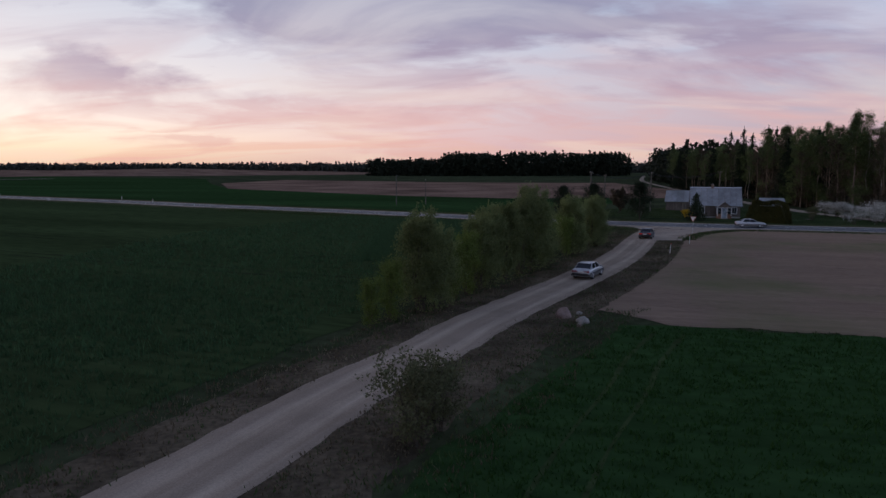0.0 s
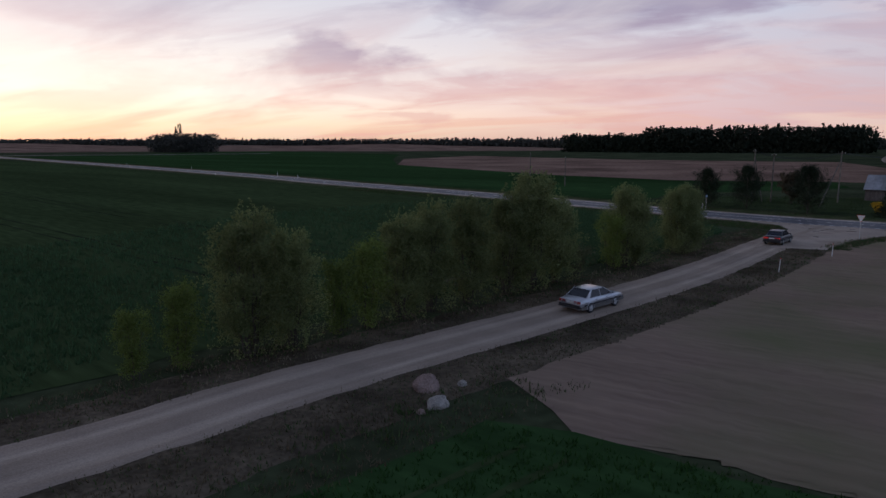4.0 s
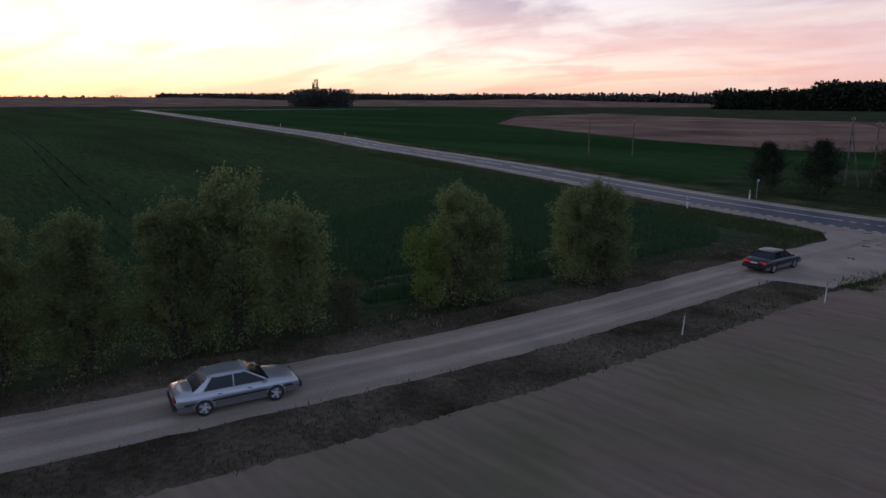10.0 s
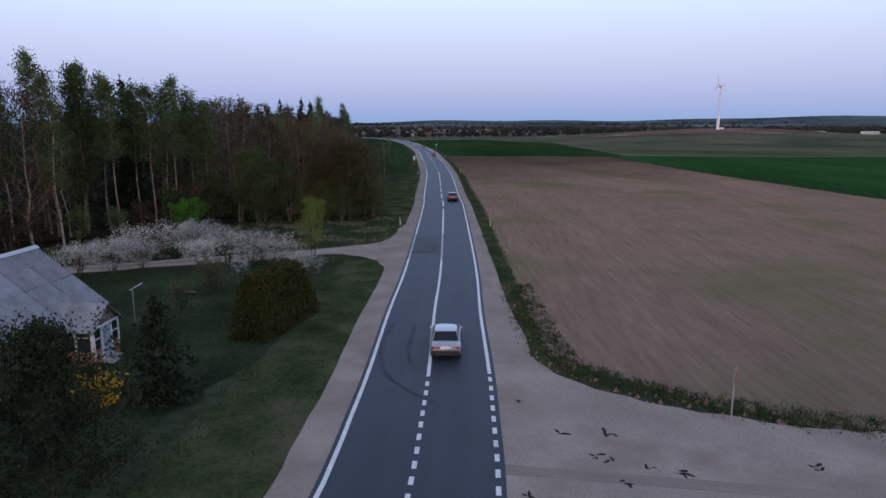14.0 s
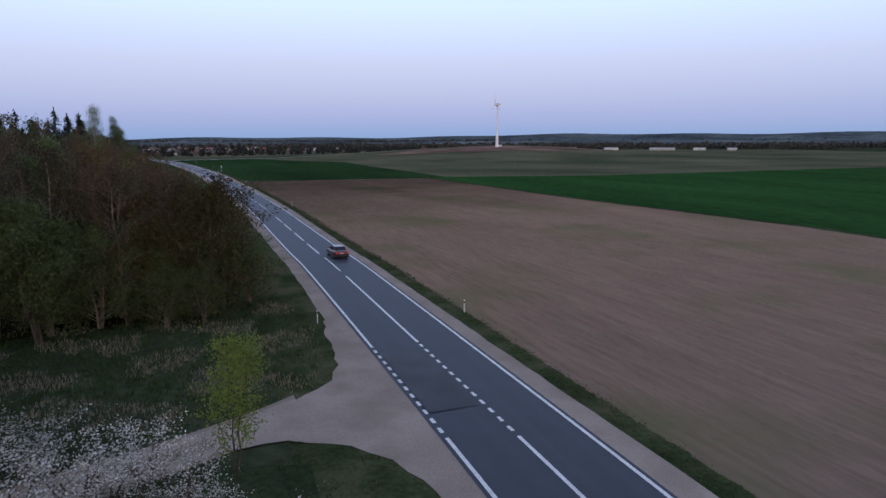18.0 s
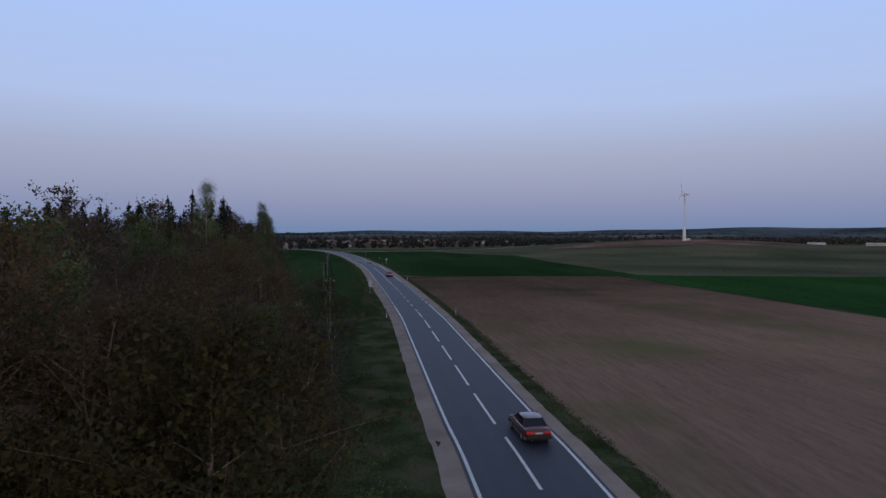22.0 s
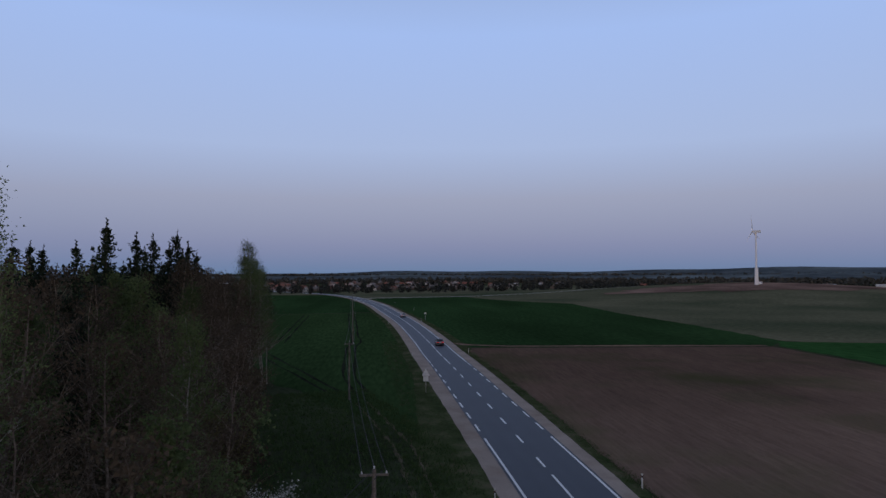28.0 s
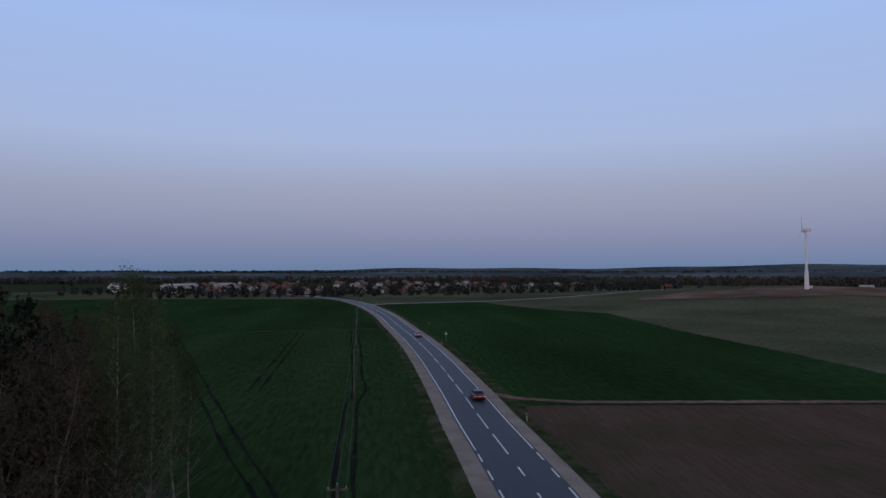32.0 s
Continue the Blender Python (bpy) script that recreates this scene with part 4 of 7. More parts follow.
deep_green = [tree_thing("forest_tree", branchy(160 + i, 18, 3.3, limbs=16, low=0.3, leaves=2000, leaf=0.23, lift=1.0, r0=0.15, lean=0.03, twigs=1, scatter=0.2), M_TWIG, M_LEAF_FOREST, T_GREEN) for i in range(2)]
deep_brown = [tree_thing("bare_tree", branchy(170 + i, 16, 3.6, limbs=18, low=0.2, leaves=1500, leaf=0.17, lift=1.1, r0=0.15, lean=0.03, twig=0.75, twigs=2), M_TWIG, M_LEAF_BROWN, T_BARE) for i in range(2)]
shrubs = [tree_thing("shrub", branchy(95 + i, 4.0, 2.0, stems=5, limbs=6, low=0.04, leaves=1300, leaf=0.15, lift=0.9, r0=0.04, crown_top=0.2, twigs=1, scatter=0.08), M_BARK, (M_LEAF_FOREST, M_LEAF_BROWN)[i], "dense undergrowth shrub at the forest foot", "shrub") for i in range(2)]

pales = [tree_thing("bare_tree", branchy(180 + i, 13, 4.0, stems=2, limbs=12, low=0.25, leaves=500, leaf=0.12, lift=1.0, r0=0.14, lean=0.08, twig=0.8, twigs=5), M_PALE, M_LEAF_BROWN, "leafless tree with pale grey branches at the forest edge") for i in range(2)]
FOREST_EDGE = smooth([(112, 330), (103, 235), (94, 190), (92, 165), (94, 152), (103, 140), (109, 131), (112.5, 123), (111, 117), (109, 112), (113.5, 107.6), (122, 104.6), (139, 102), (160, 100), (180, 98.5), (205, 96.5), (225, 95), (245, 95.5), (256, 98.5), (268, 110), (276, 140)], 1.0)
at_edge, edge_len = along(FOREST_EDGE)
fr = random.Random(11)
edge_n = normals(FOREST_EDGE)
dist_f = np.concatenate([[0], np.cumsum(np.linalg.norm(np.diff(FOREST_EDGE, axis=0), axis=1))])
GROUP = "trees of the forest"
for row, (depth, step) in enumerate(((1.5, 3.6), (5.0, 3.8), (9.5, 4.4), (15.0, 5.2), (22, 6.0), (30, 7.5))):
    s = fr.uniform(0, 3)
    while s < edge_len:
        i = int(np.searchsorted(dist_f, s))
        i = min(i, len(FOREST_EDGE) - 1)
        p = FOREST_EDGE[i] + edge_n[i] * (depth + fr.uniform(-1.6, 1.6)) + np.array([fr.uniform(-1, 1), fr.uniform(-1, 1)])
        x, y = p
        far_n = y > 200
        if far_n and row > 3:
            s += step
            continue
        spot = fr.random()
        if 158 < y < 215:    # tall dark spruces behind the house
            kind, h = (spruces, fr.uniform(18, 22)) if spot < 0.22 else (greens, fr.uniform(16, 21)) if spot < 0.5 else (aspens, fr.uniform(17, 22)) if spot < 0.8 else (browns, fr.uniform(13, 19))
        elif y > 175:        # mixed trees further along the track
            kind, h = (spruces, fr.uniform(15, 21)) if spot < 0.16 else (greens, fr.uniform(13, 19)) if spot < 0.66 else (birches, fr.uniform(14, 19)) if spot < 0.76 else (browns, fr.uniform(12, 18))
        elif x < 118 and y > 126:        # the western front: birches and tall thin trees
            kind, h = (birches, fr.uniform(17, 23)) if spot < 0.14 else (aspens, fr.uniform(17, 24)) if spot < 0.6 else (greens, fr.uniform(15, 22)) if spot < 0.75 else (browns, fr.uniform(13, 20)) if spot < 0.95 else (spruces, fr.uniform(14, 20))
        elif x < 215:        # the southern front along the road
            kind, h = (bronzes if x < 162 else browns, fr.uniform(10, 16)) if spot < 0.28 else (browns, fr.uniform(11, 19)) if spot < 0.74 else (greens, fr.uniform(12, 20)) if spot < 0.87 else (birches, fr.uniform(15, 21)) if spot < 0.93 else (spruces, fr.uniform(15, 21))
            if row < 2:
                h *= 0.8
        else:
            kind, h = (browns, fr.uniform(13, 18)) if spot < 0.35 else (spruces, fr.uniform(17, 22)) if spot < 0.75 else (greens, fr.uniform(13, 18))
        if kind is spruces and ((118 < x < 222 and y < 165) or (y < 134 and (x < 215 or row < 2))):
            kind, h = browns, min(h, 17)
        low_y = np.interp(x, (80, 102, 136, 150, 170, 193, 230), (115, 108, 102, 99, 95, 88, 82))
        top = np.interp(y - low_y, (-6, 4, 10, 18, 30), (10.5, 11.3, 14.0, 18.0, 24)) + np.interp(x, (136, 193, 215, 240), (0, 2.5, 4.8, 5.8))
        if x < 118:
            h *= 1.12
        if 85 < x < 245 and y < 150:
            h = min(h, top * fr.uniform(0.86, 1.0))
        if row > 2 or far_n:
            kind = deep_green if kind is greens else deep_brown if kind in (browns, bronzes) else kind
        k = kind[fr.randrange(len(kind))]
        base = {id(spruces): 18, id(greens): 18, id(browns): 16, id(bronzes): 14, id(birches): 20, id(aspens): 20, id(deep_green): 18, id(deep_brown): 16}[id(kind)]
        sc = h / base
        plant(k, x, y, sc, rng=fr, group=GROUP, tall=fr.uniform(0.92, 1.08))
        s += step * fr.uniform(0.75, 1.3) 
s = 2.0
while s < edge_len * 0.98:
    i = min(int(np.searchsorted(dist_f, s)), len(FOREST_EDGE) - 1)
    x, y = FOREST_EDGE[i] + edge_n[i] * fr.uniform(-0.8, 1.5)
    if y < 200:
        plant(shrubs[fr.randrange(2)], x, y, fr.uniform(0.8, 1.6), rng=fr, group="undergrowth shrubs")
    s += fr.uniform(2.6, 4.8)
# single trees that stand out
cone = tree_thing("birch", branchy(97, 21, 3.0, limbs=44, low=0.34, leaves=11000, leaf=0.08, lift=1.0, r0=0.15, lean=0.01, crown_top=0.5, twigs=4, scatter=0.1), M_BIRCH, M_LEAF_FOREST, "tall birch with a conical crown of thin young leaves", "birch")
plant(cone, 178.3, 107.2, 0.98, turn=0.5, group=GROUP, tall=0.98)
for x, y, h in ((236.8, 94.0, 18.6), (240.2, 93.0, 20.6), (243.6, 92.4, 18.6), (238.6, 91.6, 17.2), (234.0, 93.4, 18.0), (246.4, 90.8, 16.6), (249.4, 89.8, 13.6)):
    plant(cone, x, y, h / 21, rng=fr, group=GROUP)
drop(cone)
plant(spruces[1], 256, 99, 0.95, turn=1.0, group=GROUP)
for x, y, h in ((259, 101, 16.5), (263, 105, 18), (266, 109, 19.5), (250, 98, 15)):
    plant(spruces[fr.randrange(3)], x, y, h / 18, rng=fr, group=GROUP)
plant(birches[1], 257, 95, 0.62, turn=0.5, group=GROUP)
plant(birches[0], 259.5, 96.5, 0.58, turn=2.5, group=GROUP)
for x, y, h in ((233.0, 101.7, 21.3), (231.6, 104.2, 20.6), (236.2, 101.2, 19.0), (239.0, 100.6, 20.2), (243.0, 99.6, 19.2), (229.5, 102.4, 19.6)):
    plant(spruces[fr.randrange(3)], x, y, h / 18, rng=fr, group=GROUP)
for x, y, h in ((240.5, 93.6, 13.5), (236.0, 93.4, 12.0)):
    plant(pales[fr.randrange(2)], x, y, h / 13, rng=fr, group=GROUP)
plant(bronzes[1], 115.0, 110.6, 0.9, turn=0.7, group=GROUP, tall=0.92)
plant(bronzes[0], 113.4, 116.2, 1.0, turn=1.7, group=GROUP, tall=0.9)
plant(bronzes[0], 141, 107, 0.84, turn=0.2, group=GROUP)
plant(bronzes[1], 146.5, 104.8, 0.7, turn=1.2, group=GROUP)
for x, y, h in ((117, 111, 10.5), (127, 107.4, 9.0), (136, 106, 11), (152, 102.5, 10.5), (166, 101.5, 10.5), (196, 99.5, 11.0), (203, 98.6, 12.5), (239, 97, 11)):
    plant(pales[fr.randrange(2)], x, y, h / 13, rng=fr, group=GROUP)
plant(bronzes[0], 119.5, 110.5, 0.8, turn=2.0, group=GROUP)
plant(bronzes[1], 113.8, 112.5, 0.86, turn=2.6, group=GROUP)

# ---- garden: pines, hedge, blossom ----
pine = tree_thing("pine", egg_tree(120, 6.8, 2.7, limbs=46, low=0.03, leaves=19000, leaf=0.085, lift=0.9, r0=0.12, crown_top=0.42, twig=0.7), M_BARK, M_PINE, "dense dark young pine on the grass by the road", "pine")
for x, y, h in ((25.0, 137.0, 5.9), (31.0, 135.6, 6.4), (38.8, 130.1, 6.7)):
    plant(pine, x, y, h / 6.9, rng=fr, group="young pines by the road", tall=1.1)
little = tree_thing("small_spruce", spruce_shape(130, 4.2, 1.5, tiers=20, leaf=0.17), M_BARK, M_PINE, "small dark spruce in front of the porch", "spruce")
plant(little, 49.0, 127.9, 1.25, rng=fr)
drop(pine), drop(little)
far_bush = tree_thing("round_bush", branchy(133, 5.2, 2.6, stems=4, limbs=10, low=0.1, leaves=2200, leaf=0.3, lift=0.9, r0=0.08), M_BARK, M_LEAF_BROWN, "leafless brown garden bush", "bush")
plant(far_bush, 39.5, 147.5, 1.0, rng=fr)
drop(far_bush)
rng = np.random.RandomState(5)
hx = empty("hedge", Matrix.LocRotScale((60.2, 121.9, 0.03), Euler((0, 0, math.atan2(118.6 - 123.8, 65.0 - 56.8))), (1, 1, 1)))
n = 16000
t = rng.uniform(-1, 1, (n, 3)) * np.array([3.5, 1.2, 1.9])
face = rng.randint(0, 5, n)
for k, (ax, s) in enumerate(((0, 1), (0, -1), (1, 1), (1, -1), (2, 1))):
    t[face == k, ax] = s * np.array([3.5, 1.2, 1.9])[ax]
top_f = (t[:, 2] + 1.9) / 3.8
t[:, 1] *= 1 - 0.55 * top_f ** 2
t[:, 0] *= 1 - 0.3 * top_f ** 2
t[:, 2] += 1.9 + 0.15 * np.sin(t[:, 0] * 1.7)
t += rng.normal(0, 0.16, t.shape)
lv, lf = leaf_quads(t, 0.13, rng)
part("foliage", mesh_of("foliage", lv, lf, [M_HEDGE]), M_HEDGE, hx)
part("inner_wood", Shape().box((0, 0, 1.55), (6.4, 1.6, 3.0), taper=0.55), M_HEDGE, hx)
tagged(hx, "tall clipped dark green hedge beside the garden", "hedge")


def blossom(seed, h, spread, n):
    wood, (lv, lf) = branchy(seed, h, spread, stems=5, limbs=8, low=0.15, leaves=n, leaf=0.065, lift=0.8, r0=0.045, crown_top=0.25)
    return wood, (lv, lf)


bl = [tree_thing("blossom_bush", blossom(140 + i, 3.4, 2.1, 5200), M_BARK, M_BLOSSOM, "wild plum bush covered in white blossom", "blossoming bush") for i in range(2)]
bl2 = tree_thing("sparse_blossom_bush", blossom(150, 2.8, 1.8, 1300), M_BARK, M_BLOSSOM, "thin twiggy bush with scattered white blossom", "blossoming bush")
for x, y, h in ((80.6, 138.6, 3.6), (81.0, 136.0, 3.9), (81.4, 133.2, 3.6), (81.6, 128.4, 3.4), (88.4, 128.4, 4.2)):
    plant(bl[fr.randrange(2)], x, y, h / 3.4 * 1.08, rng=fr, group="blossoming bushes by the track", tall=0.72)
for x, y, h in ((88.4, 135.6, 4.0), (88.8, 132.6, 4.2), (88.2, 130.0, 3.7), (89.0, 127.2, 3.6), (82.0, 122.6, 2.8), (188, 95.4, 4.2), (191, 95.8, 3.2), (80.4, 124.0, 2.4), (79.6, 121.4, 2.0), (76.2, 124.6, 1.8), (73.8, 118.4, 2.7), (78.6, 119.4, 1.9), (82.9, 121.0, 3.4), (82.6, 123.4, 3.8), (82.6, 125.8, 4.0), (81.2, 120.0, 3.0), (86.9, 124.8, 3.2)):
    plant(bl2, x, y, h / 2.8, rng=fr, group="blossoming bushes by the track", tall=0.75)
for o in (*bl, bl2):
    drop(o)
thin = tree_thing("young_tree", branchy(39, 6.0, 1.5, stems=2, limbs=18, low=0.14, leaves=4200, leaf=0.075, lift=1.5, r0=0.045, crown_top=0.3, scatter=0.05), M_BARK, M_LEAF_YOUNG, "slim feathery young tree in fresh yellow-green leaf by the track", "tree")
plant(thin, 82.3, 117.8, 1.12, turn=1.0)
drop(thin)
for x, y, s in ((62.0, 139, 0.5),):
    plant(young_kind, x, y, s, rng=fr)
plant(bush_kind, 71.0, 126.5, 0.8, rng=fr), plant(bush_kind, 66.5, 128.5, 0.6, rng=fr)
fresh = tree_thing("maple", branchy(158, 4.6, 2.1, stems=3, limbs=12, low=0.06, leaves=5200, leaf=0.15, lift=0.8, r0=0.06, crown_top=0.3), M_BARK, M_LEAF_FRESH, "small round tree in bright fresh green leaf", "tree")
plant(fresh, 98.5, 130.4, 1.0, rng=fr)
light = tree_thing("willow", branchy(164, 11.0, 4.0, stems=3, limbs=16, low=0.1, leaves=15000, leaf=0.15, lift=0.9, r0=0.14, crown_top=0.3, scatter=0.12), M_BARK, M_LEAF_FOREST, "broad round tree in soft green spring leaf at the forest edge", "tree")
plant(light, 108.5, 122.4, 0.92, rng=fr)
plant(light, 113.6, 115.6, 0.7, rng=fr)
for x, y, s in ((112.4, 121.4, 0.62), (114.6, 118.6, 0.72), (110.4, 113.0, 0.5)):
    plant(light, x, y, s, rng=fr, group=GROUP)
M_LEAF_OLIVE = leafy("olive_buds", (0.062, 0.058, 0.024), (0.105, 0.09, 0.038), vary=0.6, through_light=0.3)
skirted = [tree_thing("oak", egg_tree(210 + i, 10.5, 4.3, stems=1 + 2 * i, limbs=22, low=0.05, leaves=9000, leaf=0.13, lift=0.7, r0=0.16, crown_top=0.34, twig=0.7, twigs=4), M_TWIG, (M_LEAF_OLIVE, M_LEAF_FOREST)[i],
                      ("broad round tree in olive-brown bud, its boughs reaching the ground", "bushy green tree in thin spring leaf, its boughs reaching the ground")[i]) for i in range(2)]
for x, y, h, k in ((110.0, 109.8, 11.6, 0), (107.8, 111.2, 5.0, 1), (112.0, 106.0, 6.0, 1), (108.2, 114.0, 4.6, 1), (111.4, 113.8, 8.6, 0), (110.8, 118.2, 7.8, 1), (110.8, 121.6, 7.4, 1), (116.6, 116.4, 9.4, 0), (121.0, 106.4, 7.4, 0),
                   (127.6, 105.4, 6.4, 1), (172.0, 99.8, 7.4, 0), (184.0, 99.0, 6.6, 1), (197.0, 98.0, 7.4, 0), (209.0, 97.0, 6.4, 1), (221.0, 96.2, 7.2, 0)):
    plant(skirted[k], x, y, h / 10.5, rng=fr, group=GROUP)
for o in skirted:
    drop(o)
drop(light)
drop(fresh)
fors = tree_thing("yellow_bush", branchy(160, 1.5, 0.9, stems=6, limbs=6, low=0.1, leaves=900, leaf=0.12, lift=1.0, r0=0.02), M_BARK, M_YELLOW, "small forsythia bush in yellow bloom by the porch", "bush")
plant(fors, 48.4, 130.4, 1.15, rng=fr)
drop(fors)
for o in (*road_kinds, bush_kind, young_kind, *spruces, *greens, *browns, *bronzes, *birches, *aspens, *deep_green, *deep_brown, *pales, *shrubs):
    drop(o)


# ---- farmhouse ----
M_SHEET = material("fibre_cement_sheet", (0.25, 0.258, 0.275), scale=(0.35, 2.0), dark=0.8, light=1.2, rough=0.85, bump=0.1, vary=0.22, grain=0.2)
M_BRICKWALL = material("red_plank_wall", (0.30, 0.165, 0.115), scale=(0.8, 9.0), dark=0.75, light=1.2, bump=0.3, vary=0.3)
M_GREYWALL = material("grey_plank_wall", (0.15, 0.125, 0.11), scale=(0.8, 9.0), dark=0.7, light=1.25, bump=0.3, vary=0.3)
M_WHITE = material("white_paint", (0.66, 0.66, 0.64), scale=(2.0, 15.0), dark=0.85, light=1.05, rough=0.6, bump=0.1)
M_DOOR = material("blue_grey_door", (0.25, 0.30, 0.36), scale=(2.0, 12.0), rough=0.6, bump=0.1)
M_BRICK = material("brick", (0.28, 0.20, 0.17), scale=(2.0, 14.0), bump=0.3, vary=0.4)
M_GLASS = plain("window_glass", (0.02, 0.025, 0.03), rough=0.06, coat=0.3, grain=0.05)
M_TINT = plain("tinted_car_glass", (0.012, 0.014, 0.02), rough=0.12, grain=0.05)
M_TINT.node_tree.nodes["Principled BSDF"].inputs["Specular IOR Level"].default_value = 0.3
M_WOODGREY = material("weathered_wood", (0.16, 0.14, 0.12), scale=(1.5, 14.0), bump=0.4, vary=0.3)
M_CONCRETE = material("pole_concrete", (0.3, 0.29, 0.27), scale=(1.0, 12.0), bump=0.2)
M_BLACK = plain("black_rubber", (0.02, 0.02, 0.022), rough=0.8)
M_METAL = plain("galvanised_steel", (0.45, 0.46, 0.47), rough=0.45, metal=0.7)


def corrugated(w, h, waves, amp=0.03, t=0.012):
    """A wavy roofing sheet in x and y, w wide and h long."""
    sh = Shape()
    n = waves * 4
    xs = np.linspace(0, w, n + 1)
    zs = amp * np.sin(np.linspace(0, waves * 2 * math.pi, n + 1))
    v = [(x, y, z + dz) for dz in (0, -t) for y in (0, h) for x, z in zip(xs, zs)]
    m = n + 1
    f = []
    for i in range(n):
        f += [(i, i + 1, m + i + 1, m + i), (3 * m + i, 3 * m + i + 1, 2 * m + i + 1, 2 * m + i)]
        f += [(i + 1, i, 2 * m + i, 2 * m + i + 1), (m + i, m + i + 1, 3 * m + i + 1, 3 * m + i)]
    return sh.add(v, f)


def planks(root, name, x0, x1, z0, ztop, y, mat, facing, step=0.14, holes=()):
    """Upright boards of a wall in the plane y (facing -1 or 1) or, with a pair, in the plane x."""
    proto = {}
    k = 0
    a = x0
    while a < x1 - 0.02:
        b = min(a + step, x1)
        mid = (a + b) / 2
        zt = ztop(mid) if callable(ztop) else ztop
        spans = [(z0, zt)]
        for hx0, hx1, hz0, hz1 in holes:
            if hx0 < mid < hx1:
                spans = [q for s0, s1 in spans for q in ((s0, min(s1, hz0)), (max(s0, hz1), s1)) if q[1] - q[0] > 0.03]
        for s0, s1 in spans:
            sh = Shape()
            d = 0.022 + 0.006 * (k % 3)
            c = (mid, y + facing * d / 2, (s0 + s1) / 2) if name == "front" else (y + facing * d / 2, mid, (s0 + s1) / 2)
            sz = (b - a - 0.008, d, s1 - s0) if name == "front" else (d, b - a - 0.008, s1 - s0)
            part("plank", sh.box(c, sz), mat, root)
            k += 1
        a = b


def window(root, c, w, h, axis, out, panes=(2, 2)):
    """A white-framed window with its panes; axis 'x' lies in a wall along x."""
    def bx(sh, u, z, du, dz, d, depth):
        p = (c[0] + u, c[1] + out * d, c[2] + z) if axis == "x" else (c[0] + out * d, c[1] + u, c[2] + z)
        s = (du, depth, dz) if axis == "x" else (depth, du, dz)
        return sh.box(p, s)
    win = empty("window")
    win.parent = root
    fr_ = Shape()
    for u, z, du, dz in ((-w / 2, 0, 0.13, h + 0.24), (w / 2, 0, 0.13, h + 0.24), (0, h / 2 + 0.06, w - 0.13, 0.12), (0, -h / 2 - 0.06, w - 0.13, 0.12)):
        bx(fr_, u, z, du, dz, 0.05, 0.07)
    part("frame", fr_, M_WHITE, win)
    nx, nz = panes
    for i in range(1, nx):
        part("mullion", bx(Shape(), -w / 2 + w * i / nx, 0, 0.05, h, 0.035, 0.05), M_WHITE, win)
    for i in range(1, nz):
        part("transom", bx(Shape(), 0, -h / 2 + h * i / nz, w, 0.045, 0.03, 0.04), M_WHITE, win)
    for i in range(nx):
        for j in range(nz):
            part("pane", bx(Shape(), -w / 2 + w * (i + 0.5) / nx, -h / 2 + h * (j + 0.5) / nz, w / nx - 0.03, h / nz - 0.03, 0.015, 0.012), M_GLASS, win)
    return win


def sheets(root, mat, x0, x1, eave, ridge, nx, ny, under=None):
    """Roof sheets on the slope from eave (y, z) to ridge (y, z)."""
    (ye, ze), (yr, zr) = eave, ridge
    ln = math.hypot(yr - ye, zr - ze)
    w, l = (x1 - x0) / nx, ln / ny
    mesh = corrugated(w - 0.035, l + 0.06, max(4, int(w / 0.17)), amp=0.016).mesh("roof_sheet", mat)
    ang = math.atan2(zr - ze, abs(yr - ye))
    for j in range(ny):
        for i in range(nx):
            u = j / ny
            px = x0 + i * w
            lift = 0.04 + 0.012 * (i % 2)
            if yr > ye:
                m = Matrix.Translation((px, ye + (yr - ye) * u, ze + (zr - ze) * u + lift)) @ Matrix.Rotation(ang, 4, "X")
            else:
                m = Matrix.Translation((px + w, ye + (yr - ye) * u, ze + (zr - ze) * u + lift)) @ Matrix.Rotation(math.pi, 4, "Z") @ Matrix.Rotation(ang, 4, "X")
            part("roof_sheet", mesh, mat, root, at=m)


def gable_prism(x0, x1, d, zw, zr):
    """A solid house body: walls to zw, gables up to zr."""
    return Shape().prism([(-d, 0), (d, 0), (d, zw), (0, zr), (-d, zw)], x0, x1, axis=0)


L, D, ZW, ZR = 9.2, 4.0, 2.75, 6.0
house_m = Matrix.LocRotScale((56.65, 137.8, 0.03), Euler((0, 0, math.atan2(-3.0, 8.7))), (1, 1, 1))
house = empty("farmhouse", house_m)
tagged(house, "small old wooden farmhouse with red plank gable and grey sheet roof", "house")
part("wall", gable_prism(-L / 2 + 0.05, L / 2 - 0.05, D - 0.05, ZW, ZR - 0.1), M_GREYWALL, house)
part("plinth", Shape().box((0, 0, 0.15), (L + 0.1, 2 * D + 0.1, 0.34)), M_CONCRETE, house, "grey concrete plinth")
slope = lambda y: ZW + (ZR - 0.12 - ZW) * (1 - abs(y) / D)
planks(house, "front", -L / 2, L / 2, 0.32, ZW - 0.02, -D + 0.05, M_GREYWALL, -1, 0.16, [(-3.3, -2.05, 0.95, 2.2), (2.95, 4.0, 0.95, 2.2), (0.1, 2.9, 0.3, 2.7)])
planks(house, "side", -D, D, 0.32, slope, -L / 2 + 0.05, M_BRICKWALL, -1, 0.17, [(-0.55, 0.55, 3.35, 4.6)])
planks(house, "side", -D, D, 0.32, slope, L / 2 - 0.05, M_GREYWALL, 1, 0.25)
part("corner_board", Shape().box((-L / 2, -D, 1.5), (0.16, 0.16, 2.5)), M_WOODGREY, house)
